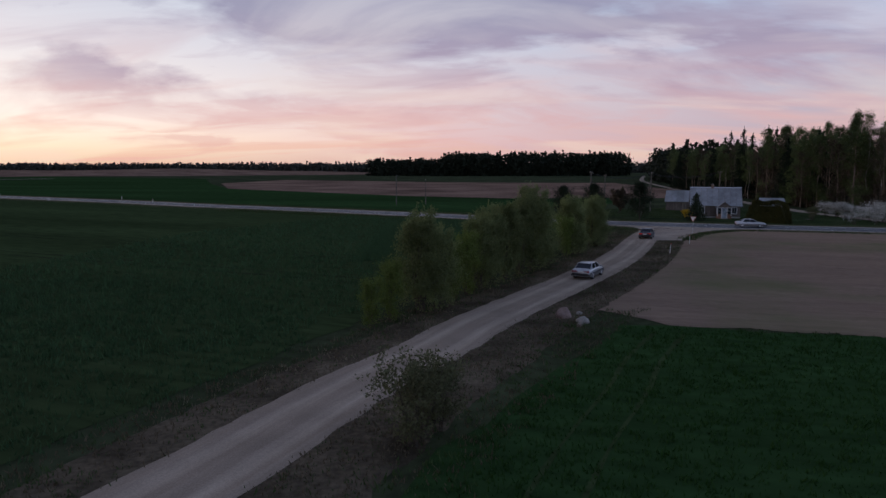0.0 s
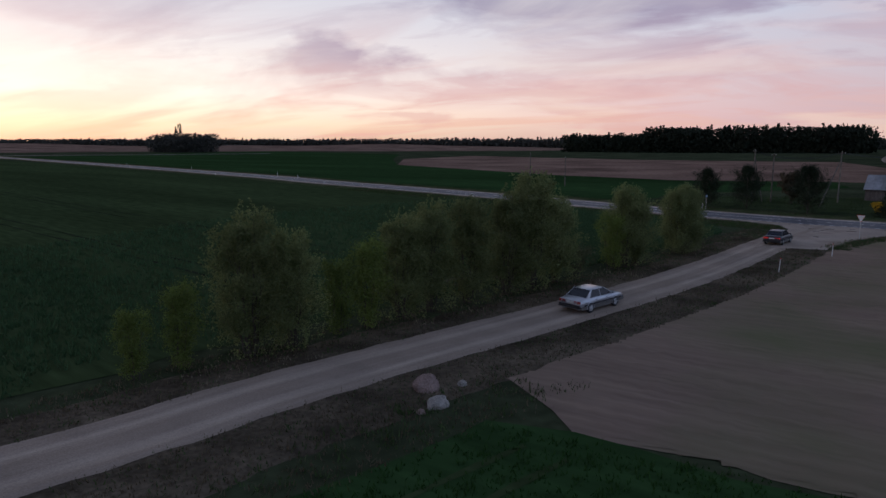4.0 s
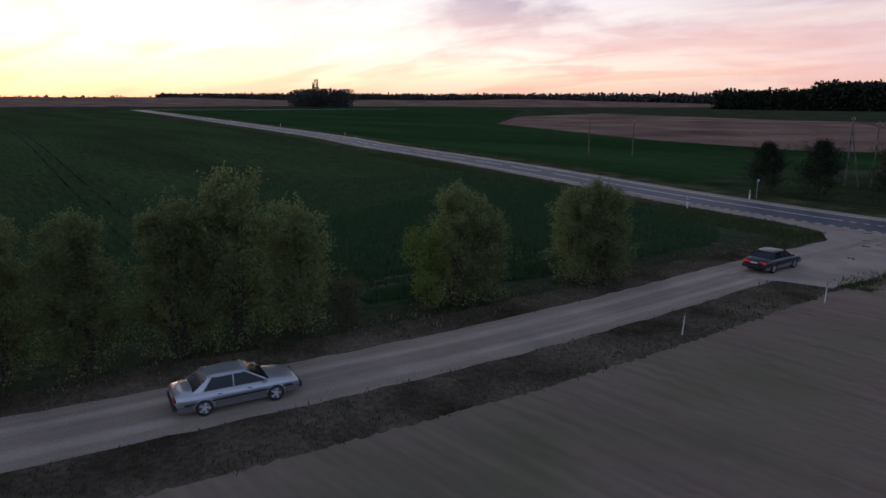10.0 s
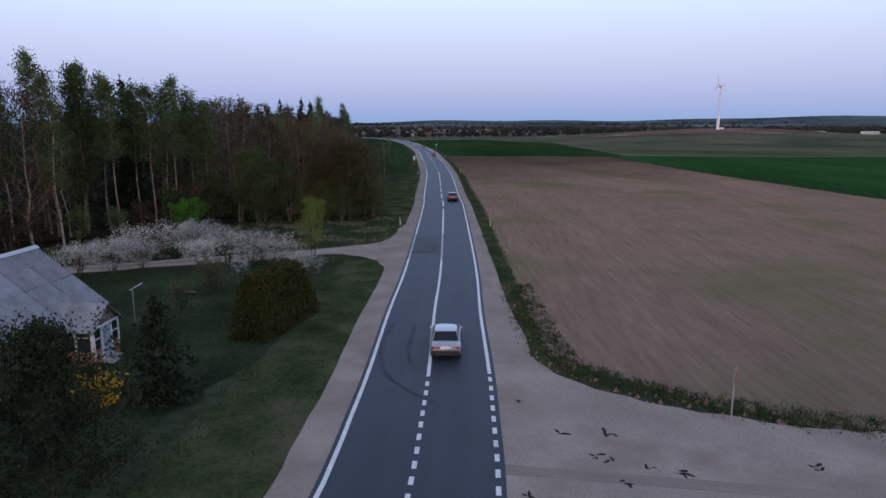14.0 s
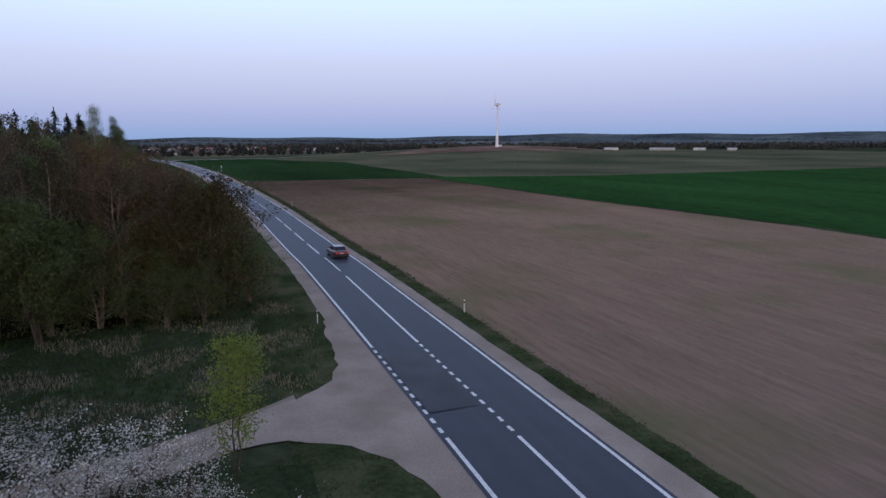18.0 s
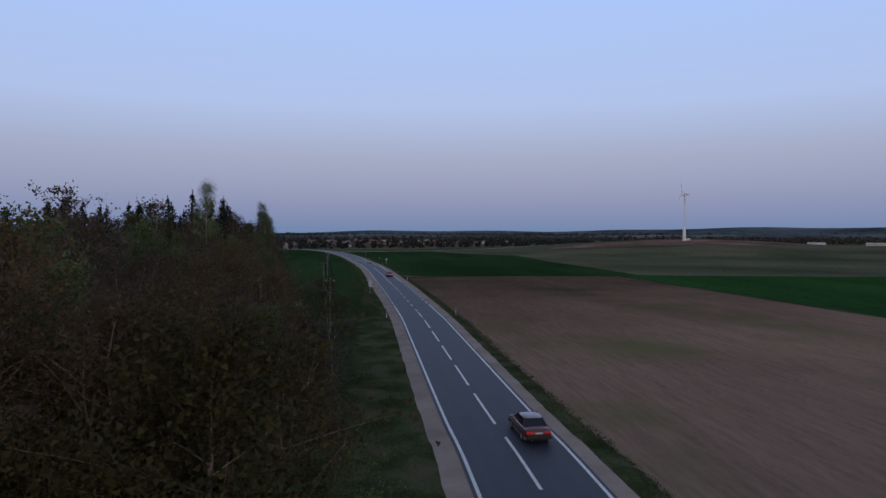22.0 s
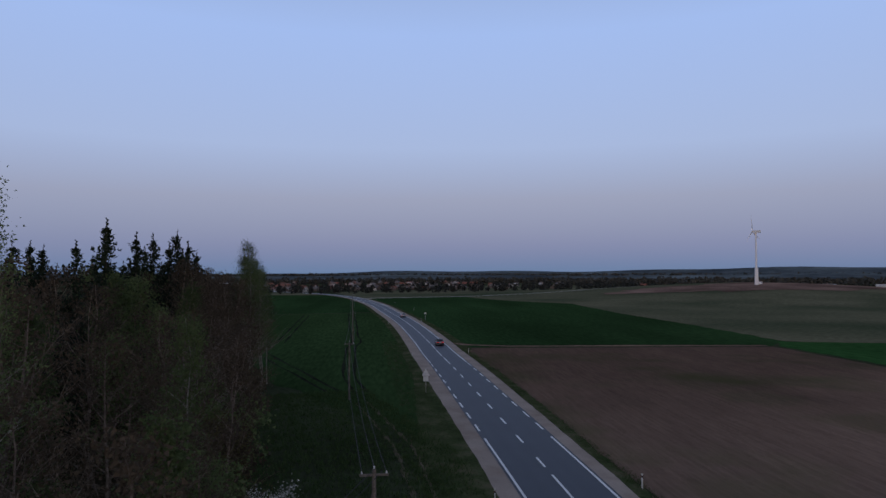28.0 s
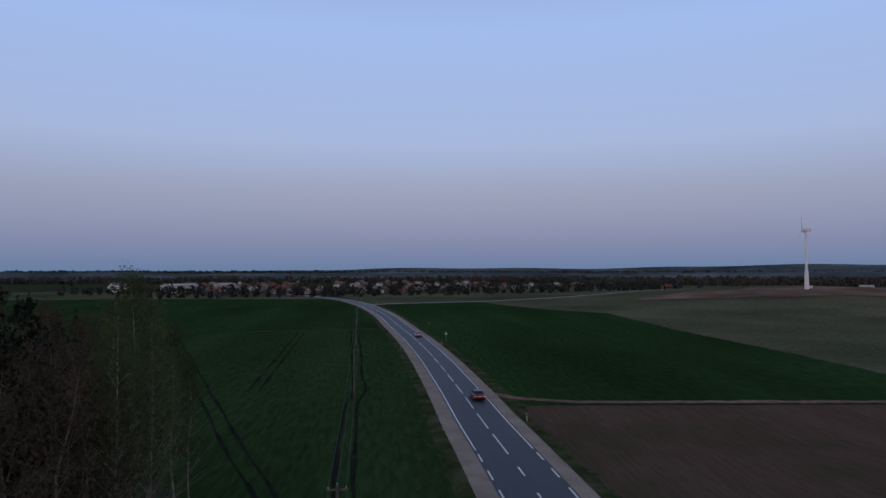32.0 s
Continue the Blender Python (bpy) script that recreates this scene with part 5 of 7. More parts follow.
part("gable_rail", Shape().box((-L / 2 - 0.02, 0, 2.72), (0.06, 2 * D + 0.1, 0.14)), M_BRICKWALL, house)
window(house, (-2.68, -D + 0.06, 1.58), 1.15, 1.2, "x", -1, (2, 1))
window(house, (3.48, -D + 0.06, 1.58), 0.95, 1.2, "x", -1, (2, 1))
window(house, (-L / 2 + 0.04, 0, 3.98), 0.95, 1.1, "y", -1, (2, 3))
window(house, (-L / 2 + 0.04, 2.2, 1.6), 0.9, 1.1, "y", -1, (2, 2))
roof = part("roof", Shape().prism([(-D - 0.35, ZW - 0.31), (0, ZR), (D + 0.35, ZW - 0.31), (D + 0.35, ZW - 0.41), (0, ZR - 0.1), (-D - 0.35, ZW - 0.41)], -L / 2 - 0.3, L / 2 + 0.3, axis=0), M_WOODGREY, house, "grey corrugated sheet roof")
sheets(roof, M_SHEET, -L / 2 - 0.35, L / 2 + 0.35, (-D - 0.4, ZW - 0.33), (0, ZR), 9, 4)
sheets(roof, M_SHEET, -L / 2 - 0.35, L / 2 + 0.35, (D + 0.4, ZW - 0.33), (0, ZR), 9, 4)
part("ridge_cap", Shape().prism([(-0.22, ZR - 0.05), (0, ZR + 0.14), (0.22, ZR - 0.05), (0, ZR + 0.08)], -L / 2 - 0.38, L / 2 + 0.38, axis=0), M_METAL, roof)
for s in (-1, 1):
    for e in (-1, 1):
        part("verge_board", Shape().prism([(e * (D + 0.38), ZW - 0.44), (0, ZR - 0.13), (0, ZR + 0.02), (e * (D + 0.38), ZW - 0.29)], s * (L / 2 + 0.36) - 0.02, s * (L / 2 + 0.36) + 0.02, axis=0), M_WOODGREY, roof)
chim = part("chimney", Shape().box((-0.6, 0, ZR + 0.2), (0.52, 0.52, 0.9)), M_BRICK, house, "pale brick chimney")
for z in range(7):
    for i in range(2):
        for fy in (-1, 1):
            part("brick", Shape().box((-0.6 + (i - 0.5) * 0.27 + (0.03 if z % 2 else -0.03), fy * 0.27, ZR - 0.12 + z * 0.125), (0.24, 0.05, 0.11)), M_BRICK, chim)
part("cap", Shape().box((-0.6, 0, ZR + 0.7), (0.66, 0.66, 0.09)), M_CONCRETE, chim)
# porch
PX, PW, PD, PZ, PR = 1.5, 1.35, 2.0, 2.2, 3.35
porch = part("porch", Shape().box((PX, -D - PD / 2, 0.45), (2 * PW, PD, 0.9)), M_BRICKWALL, house, "glazed porch with a little gable roof")
part("porch_gable", Shape().prism([(PX - PW, PZ), (PX + PW, PZ), (PX, PR)], -D - PD, -D - PD + 0.08, axis=1), M_GREYWALL, porch)
for sx in (-1, 1):
    for yy in (-D - PD + 0.05, -D - PD / 2, -D - 0.05):
        part("post", Shape().box((PX + sx * (PW - 0.05), yy, 1.55), (0.12, 0.12, 1.32)), M_WHITE, porch)
    part("rail", Shape().box((PX + sx * (PW - 0.05), -D - PD / 2, 2.17), (0.13, PD, 0.1)), M_WHITE, porch)
    for q in (0, 1):
        part("pane", Shape().box((PX + sx * (PW - 0.05), -D - PD * (0.27 + 0.47 * q), 1.5), (0.02, PD / 2 - 0.2, 1.2)), M_GLASS, porch)
        part("transom", Shape().box((PX + sx * (PW - 0.05), -D - PD * (0.27 + 0.47 * q), 1.72), (0.05, PD / 2 - 0.2, 0.05)), M_WHITE, porch)
door = part("door", Shape().box((PX, -D - PD - 0.02, 1.12), (0.86, 0.06, 1.98)), M_DOOR, porch, "blue-grey plank door")
for q in (-1, 1):
    part("frame", Shape().box((PX + q * 0.5, -D - PD - 0.03, 1.15), (0.12, 0.1, 2.1)), M_WHITE, door)
    part("side_pane", Shape().box((PX + q * 0.92, -D - PD - 0.01, 1.55), (0.6, 0.03, 1.15)), M_GLASS, porch)
    part("side_frame", Shape().box((PX + q * 1.26, -D - PD - 0.02, 1.4), (0.12, 0.1, 1.6)), M_WHITE, porch)
    part("side_rail", Shape().box((PX + q * 0.92, -D - PD - 0.03, 1.55), (0.62, 0.05, 0.05)), M_WHITE, porch)
part("handle", Shape().box((PX + 0.33, -D - PD - 0.08, 1.1), (0.04, 0.05, 0.14)), M_METAL, door)
part("lintel", Shape().box((PX, -D - PD - 0.03, 2.2), (2 * PW + 0.1, 0.1, 0.1)), M_WHITE, porch)
part("step", Shape().box((PX, -D - PD - 0.35, 0.1), (1.2, 0.6, 0.2)), M_CONCRETE, porch)
proof = part("porch_roof", Shape().prism([(PX - PW - 0.2, PZ - 0.1), (PX, PR + 0.02), (PX + PW + 0.2, PZ - 0.1), (PX + PW + 0.2, PZ - 0.16), (PX, PR - 0.05), (PX - PW - 0.2, PZ - 0.16)], -D - PD - 0.25, -D + 0.6, axis=1), M_WOODGREY, house, "grey sheet roof of the porch")
for sx in (-1, 1):
    for i in range(4):
        y0 = -D - PD - 0.28 + i * 0.72
        part("roof_sheet", Shape().add([(PX + sx * (PW + 0.24), y0, PZ - 0.1), (PX + sx * (PW + 0.24), y0 + 0.7, PZ - 0.09), (PX, y0 + 0.7, PR + 0.08), (PX, y0, PR + 0.07),
                                        (PX + sx * (PW + 0.24), y0, PZ - 0.13), (PX + sx * (PW + 0.24), y0 + 0.7, PZ - 0.12), (PX, y0 + 0.7, PR + 0.05), (PX, y0, PR + 0.04)],
                                       [(0, 1, 2, 3), (7, 6, 5, 4), (0, 4, 5, 1), (1, 5, 6, 2), (3, 2, 6, 7), (0, 3, 7, 4)]), M_SHEET, proof)


def shed(x, y, turn, ln, d, zw, zr, wall, label, sheet_n=5):
    ob = empty("shed", Matrix.LocRotScale((x, y, 0.03), Euler((0, 0, turn)), (1, 1, 1)))
    part("wall", gable_prism(-ln / 2 + 0.03, ln / 2 - 0.03, d - 0.03, zw, zr - 0.08), wall, ob)
    sl = lambda q: zw + (zr - 0.1 - zw) * (1 - abs(q) / d)
    planks(ob, "front", -ln / 2, ln / 2, 0.05, zw - 0.02, -d + 0.03, wall, -1, 0.24, [(0.4, 1.5, 0, 2.0)])
    planks(ob, "side", -d, d, 0.05, sl, -ln / 2 + 0.03, wall, -1, 0.24, [(-0.4, 0.4, 1.0, 1.8)])
    window(ob, (-ln / 2 + 0.03, 0, 1.4), 0.7, 0.7, "y", -1, (2, 1))
    dr = part("door", Shape().box((0.95, -d - 0.01, 1.0), (1.0, 0.06, 1.95)), M_WOODGREY, ob)
    part("handle", Shape().box((1.3, -d - 0.06, 1.0), (0.04, 0.05, 0.14)), M_METAL, dr)
    rf = part("roof", Shape().prism([(-d - 0.3, zw - 0.25), (0, zr), (d + 0.3, zw - 0.25), (d + 0.3, zw - 0.33), (0, zr - 0.08), (-d - 0.3, zw - 0.33)], -ln / 2 - 0.25, ln / 2 + 0.25, axis=0), M_WOODGREY, ob)
    sheets(rf, M_SHEET, -ln / 2 - 0.28, ln / 2 + 0.28, (-d - 0.33, zw - 0.27), (0, zr), sheet_n, 2)
    sheets(rf, M_SHEET, -ln / 2 - 0.28, ln / 2 + 0.28, (d + 0.33, zw - 0.27), (0, zr), sheet_n, 2)
    return tagged(ob, label, "shed")


shed(57.5, 159.8, -0.42, 6.4, 2.9, 2.3, 4.6, M_GREYWALL, "grey plank outbuilding with a corrugated sheet roof")
shed(73.0, 147.0, -0.25, 4.6, 2.2, 2.0, 3.4, M_GREYWALL, "small dark shed behind the farmhouse", 4)
pile = empty("rubble_pile", pose(61.5, 156.0, 0.02))
rp = random.Random(8)
for i in range(16):
    part("plank", Shape().box((rp.uniform(-1.3, 1.3), rp.uniform(-0.7, 0.7), 0.12 + 0.07 * i % 0.8), (rp.uniform(0.8, 1.8), 0.2, 0.06), Matrix.Rotation(rp.uniform(-0.6, 0.6), 3, "Z")), M_WOODGREY, pile)
tagged(pile, "untidy pile of old grey boards by the outbuilding", "wood pile")


# ---- poles and wires ----
def pole(x, y, h, strut=None, label="weathered wooden power pole", arm=0.0, mat=None, conc=False):
    ob = empty("power_pole", pose(x, y, 0.02))
    mat = mat or M_WOODGREY
    part("shaft", Shape().tube([(0, 0, 0), (0, 0, h)], [0.13, 0.09], 8), mat, ob)
    if strut:
        part("strut", Shape().tube([(strut[0], strut[1], 0), (0, 0, h * 0.86)], [0.11, 0.08], 8), mat, ob)
    part("crossarm", Shape().box((0, 0, h - 0.25), (0.09, 1.3, 0.1), Matrix.Rotation(arm, 3, "Z")), mat, ob)
    for k in (-0.55, 0, 0.55):
        part("insulator", Shape().lathe([(0.0, 0.0), (0.045, 0.02), (0.03, 0.06), (0.045, 0.1), (0.0, 0.13)], 8, c=(-k * math.sin(arm), k * math.cos(arm), h - 0.2 + (0.22 if k == 0 else 0))), M_WHITE, ob)
    return tagged(ob, label, "power pole", group="power poles")


def wires(a, b, ha, hb, arm):
    for k in (-0.55, 0, 0.55):
        pa = Vector((a[0] - k * math.sin(arm), a[1] + k * math.cos(arm), ha + (0.12 if k == 0 else -0.1)))
        pb = Vector((b[0] - k * math.sin(arm), b[1] + k * math.cos(arm), hb + (0.12 if k == 0 else -0.1)))
        pts = [pa.lerp(pb, u) - Vector((0, 0, 1.1 * 4 * u * (1 - u))) for u in np.linspace(0, 1, 9)]
        ob = new("wire", Shape().tube(pts, [0.02] * 9, 4, False).mesh("wire", M_BLACK))
        tagged(ob, "thin dark overhead power wire between two poles", "wire", group="power wires")


LINE = [((124, 112), 7.4), ((178.0, 91.5), 7.4), ((233.2, 81.0), 7.4), ((301.4, 65.8), 7.4), ((368, 51.5), 7.4), ((440, 36), 7.4)]
for i, ((x, y), h) in enumerate(LINE):
    if i:
        pole(x, y, h, strut=(2.6, 1.4) if i == 1 else None, arm=-0.22)
for (a, ha), (b, hb) in zip(LINE[1:], LINE[2:]):
    wires(a, b, ha, hb, -0.22)
wires(LINE[1][0], (152, 112), 7.3, 7.0, 0.6)
pole(152, 112, 7.2, arm=0.6)
pole(33.5, 150.4, 9.2, strut=(1.6, -0.6), arm=0.4)
pole(36.5, 149.6, 8.6, arm=0.4)
pole(47.5, 151.5, 9.0, strut=(-4.4, -8.0), arm=0.9)
pole(78, 187, 9.0, arm=0.9)
pole(-12.6, 178.6, 8.0, arm=0.2)
pole(-4.8, 183.2, 7.0, arm=0.2)
wires((33.5, 150.4), (47.5, 151.5), 9.0, 8.8, 0.6)
wires((47.5, 151.5), (78, 187), 8.8, 8.8, 0.9)


# ---- delineator posts and signs ----
M_RED = plain("red_reflector", (0.5, 0.04, 0.02), rough=0.3)
marker = empty("marker_post")
part("shaft", Shape().prism([(-0.075, 0), (0.075, 0), (0.075, 1.02), (-0.075, 1.1)], -0.04, 0.04, axis=1), M_WHITE, marker)
band = part("band", Shape().box((0, 0, 0.86), (0.156, 0.086, 0.16)), M_BLACK, marker, "dark band")
part("reflector", Shape().box((0, 0, 0.86), (0.06, 0.096, 0.12)), M_RED, band, "red reflector")
tagged(marker, "white plastic roadside marker post with a dark band", "marker post", group="marker posts along the road")
for x, y in ((102.2, 104.1), (97.9, 92.7), (191.7, 79.4), (191.0, 67.6), (272.7, 60.3), (273.9, 47.9), (358.8, 41.6), (361.9, 29.3), (24.0, 130.2), (19.1, 119.6), (-83.8, 190.9), (-64, 170), (-120, 201),
             (-100, 206), (-160, 239), (-210.8, 258.9), (-190, 238), (430, 24), (432, 10), (500, 12), (502, -1)):
    copy_thing(marker, pose(x, y, 0.06, 0, rt.uniform(-2, 2), -18 + rt.uniform(-8, 8)))
drop(marker)
stake = empty("field_stake", pose(27.2, 78.5, 0.03, 2, 3, 0))
part("shaft", Shape().tube([(0, 0, 0), (0, 0, 1.15)], [0.035, 0.03], 8), M_WHITE, stake)
part("cap", Shape().lathe([(0.045, 1.1), (0.045, 1.18), (0.0, 1.2)], 8), M_RED, stake, "small red cap")
tagged(stake, "thin white stake on the dirt road's verge", "stake")
copy_thing(stake, pose(33.2, 88.4, 0.03, -2, 1, 0))

give = empty("give_way_sign", pose(38.9, 102.5, 0.03, 0, 0, -40))
part("post", Shape().tube([(0, 0, 0), (0, 0, 2.6)], [0.035, 0.035], 8), M_METAL, give)
part("plate", Shape().prism([(-0.45, 2.62), (0.45, 2.62), (0.0, 1.84)], -0.055, -0.045, axis=1), M_WHITE, give, "white triangular plate, point down")
rim = Shape()
for a, b in (((-0.45, 2.62), (0.45, 2.62)), ((0.45, 2.62), (0, 1.84)), ((0, 1.84), (-0.45, 2.62))):
    rim.tube([(a[0], -0.058, a[1]), (b[0], -0.058, b[1])], [0.016, 0.016], 4)
part("rim", rim, M_RED, give, "red border")
part("clamp", Shape().box((0, -0.02, 2.3), (0.1, 0.05, 0.06)), M_METAL, give)
tagged(give, "triangular give-way sign on a grey steel post", "road sign")

M_SIGN_BACK = plain("pale_sign_back", (0.55, 0.56, 0.57), rough=0.5)
side_sign = empty("junction_sign", pose(234.5, 70.2, 0.05, 0, 0, 70))
for q in (-0.0,):
    part("post", Shape().tube([(q, 0, 0), (q, 0, 3.3)], [0.04, 0.04], 8), M_METAL, side_sign)
part("plate", Shape().prism([(-0.55, 2.3), (0.55, 2.3), (0.0, 3.3)], 0.045, 0.06, axis=1), M_SIGN_BACK, side_sign, "grey back of a triangular plate")
part("lower_plate", Shape().box((0, 0.052, 1.9), (0.7, 0.014, 0.7)), M_SIGN_BACK, side_sign, "grey back of a square plate")
part("bracket", Shape().box((0, 0.0, 2.5), (0.5, 0.06, 0.05)), M_METAL, side_sign)
tagged(side_sign, "road sign seen from behind, triangle above a square plate", "road sign")
small_sign = empty("kilometre_sign", pose(24.6, 131.6, 0.05, 0, 0, 62))
part("post", Shape().tube([(0, 0, 0), (0, 0, 2.3)], [0.03, 0.03], 8), M_METAL, small_sign)
part("plate", Shape().box((0, -0.045, 2.15), (0.55, 0.02, 0.32)), plain("blue_plate", (0.12, 0.3, 0.5), rough=0.4), small_sign, "small blue plate")
part("bar", Shape().box((0, -0.06, 2.15), (0.3, 0.006, 0.12)), M_WHITE, small_sign)
tagged(small_sign, "small blue plate on a steel post", "road sign")
warn = empty("warning_sign", pose(372, 24.5, 0.05, 0, 0, 70))
part("post", Shape().tube([(0, 0, 0), (0, 0, 2.8)], [0.04, 0.04], 8), M_METAL, warn)
part("plate", Shape().prism([(-0.5, 2.0), (0.5, 2.0), (0, 2.85)], -0.06, -0.045, axis=1), M_WHITE, warn)
tagged(warn, "triangular warning sign beside the paved road", "road sign")

CLODS = [(39.9, 110.4, 0.20), (39.4, 108.5, 0.19), (37.9, 110.0, 0.11), (36.6, 108.4, 0.11), (35.7, 107.4, 0.18), (35.8, 113.8, 0.17), (34.3, 102.0, 0.17), (43.7, 111.1, 0.13), (35.7, 109.8, 0.16), (33.7, 114.1, 0.16), (37.6, 109.6, 0.16), (38.9, 108.2, 0.12)]


# ---- clods, lawn post and board ----
M_CLOD = material("dark_clod", (0.05, 0.042, 0.036), scale=(3.0, 20.0), bump=0.5, second="object")
cr = random.Random(8)
for x, y, r in ((cx, cy, cr * 0.75) for cx, cy, cr in CLODS):
    for k in range(cr.randint(2, 4)):
        w = r * cr.uniform(0.5, 1.1)
        sh = Shape().lathe([(0.0, w * 0.16), (w * 0.5, w * 0.12), (w * 0.85, 0.012), (w * 0.8, -0.05)], 9)
        sh.v = [(p[0] * cr.uniform(1.0, 2.6), p[1] * cr.uniform(0.35, 0.9), p[2]) for p in sh.v]
        ob = new("soil_clod", sh.mesh("soil_clod", M_CLOD))
        ob.matrix_basis = pose(x + cr.uniform(-0.4, 0.4), y + cr.uniform(-0.2, 0.2), 0.11, 0, 0, cr.uniform(0, 180))
        tagged(ob, "dark clod of soil dropped on the gravel apron", "soil clod", group="clods on the junction")
post = empty("clothes_post", pose(62.9, 131.2, 0.03, 0, 0, -20))
part("shaft", Shape().tube([(0, 0, 0), (0, 0, 2.6)], [0.045, 0.04], 8), M_METAL, post)
part("crossbar", Shape().tube([(-0.3, 0, 2.56), (1.3, 0, 2.66)], [0.03, 0.03], 6), M_METAL, post)
tagged(post, "thin grey clothes post with a crossbar on the lawn", "clothes post")
board = empty("board", pose(71.3, 128.7, 0.16, 2, 3, 35))
for k in range(3):
    part("plank", Shape().box((0, (k - 1) * 0.3, 0.02 * k), (2.0 - 0.3 * k, 0.26, 0.04)), M_WOODGREY, board)
tagged(board, "pale weathered boards lying on the lawn", "boards")


# ---- boulders ----
def boulder(x, y, r, seed, tone, label):
    bm = bmesh.new()
    bmesh.ops.create_icosphere(bm, subdivisions=4, radius=1)
    for v in bm.verts:
        p = v.co * 1.3 + Vector((seed * 3.1, seed, 0))
        v.co *= 1 + 0.22 * noise.noise(p) + 0.09 * noise.noise(p * 3) + 0.03 * noise.noise(p * 9)
        v.co.x *= r[0]
        v.co.y *= r[1]
        v.co.z *= r[2]
        v.co.z = max(v.co.z, -0.25 * r[2])
    me = bpy.data.meshes.new("boulder")
    bm.to_mesh(me)
    bm.free()
    me.materials.append(tone)
    me.polygons.foreach_set("use_smooth", [True] * len(me.polygons))
    ob = new("boulder", me)
    ob.matrix_basis = pose(x, y, 0.2 * r[2], 0, 0, seed * 40)
    tagged(ob, label, "boulder", group="boulders by the dirt road")


M_STONE = material("pink_granite", (0.26, 0.19, 0.17), scale=(1.2, 14.0), dark=0.65, light=1.2, bump=0.4, second="object")
M_STONE2 = material("grey_granite", (0.30, 0.275, 0.25), scale=(1.2, 14.0), dark=0.65, light=1.2, bump=0.4, second="object")
boulder(8.3, 44.6, (0.6, 0.5, 0.56), 1, M_STONE, "large rounded pinkish granite boulder on the verge")
boulder(9.3, 43.1, (0.52, 0.43, 0.36), 2, M_STONE2, "pale grey granite boulder on the verge")
boulder(9.6, 45.6, (0.28, 0.24, 0.2), 3, M_STONE2, "small grey stone beside the boulders")
boulder(8.9, 42.2, (0.2, 0.18, 0.14), 4, M_STONE, "small pinkish stone beside the boulders")


# ---- cars ----
M_TRIM = plain("dull_trim", (0.13, 0.12, 0.11), rough=0.5, grain=0.05)


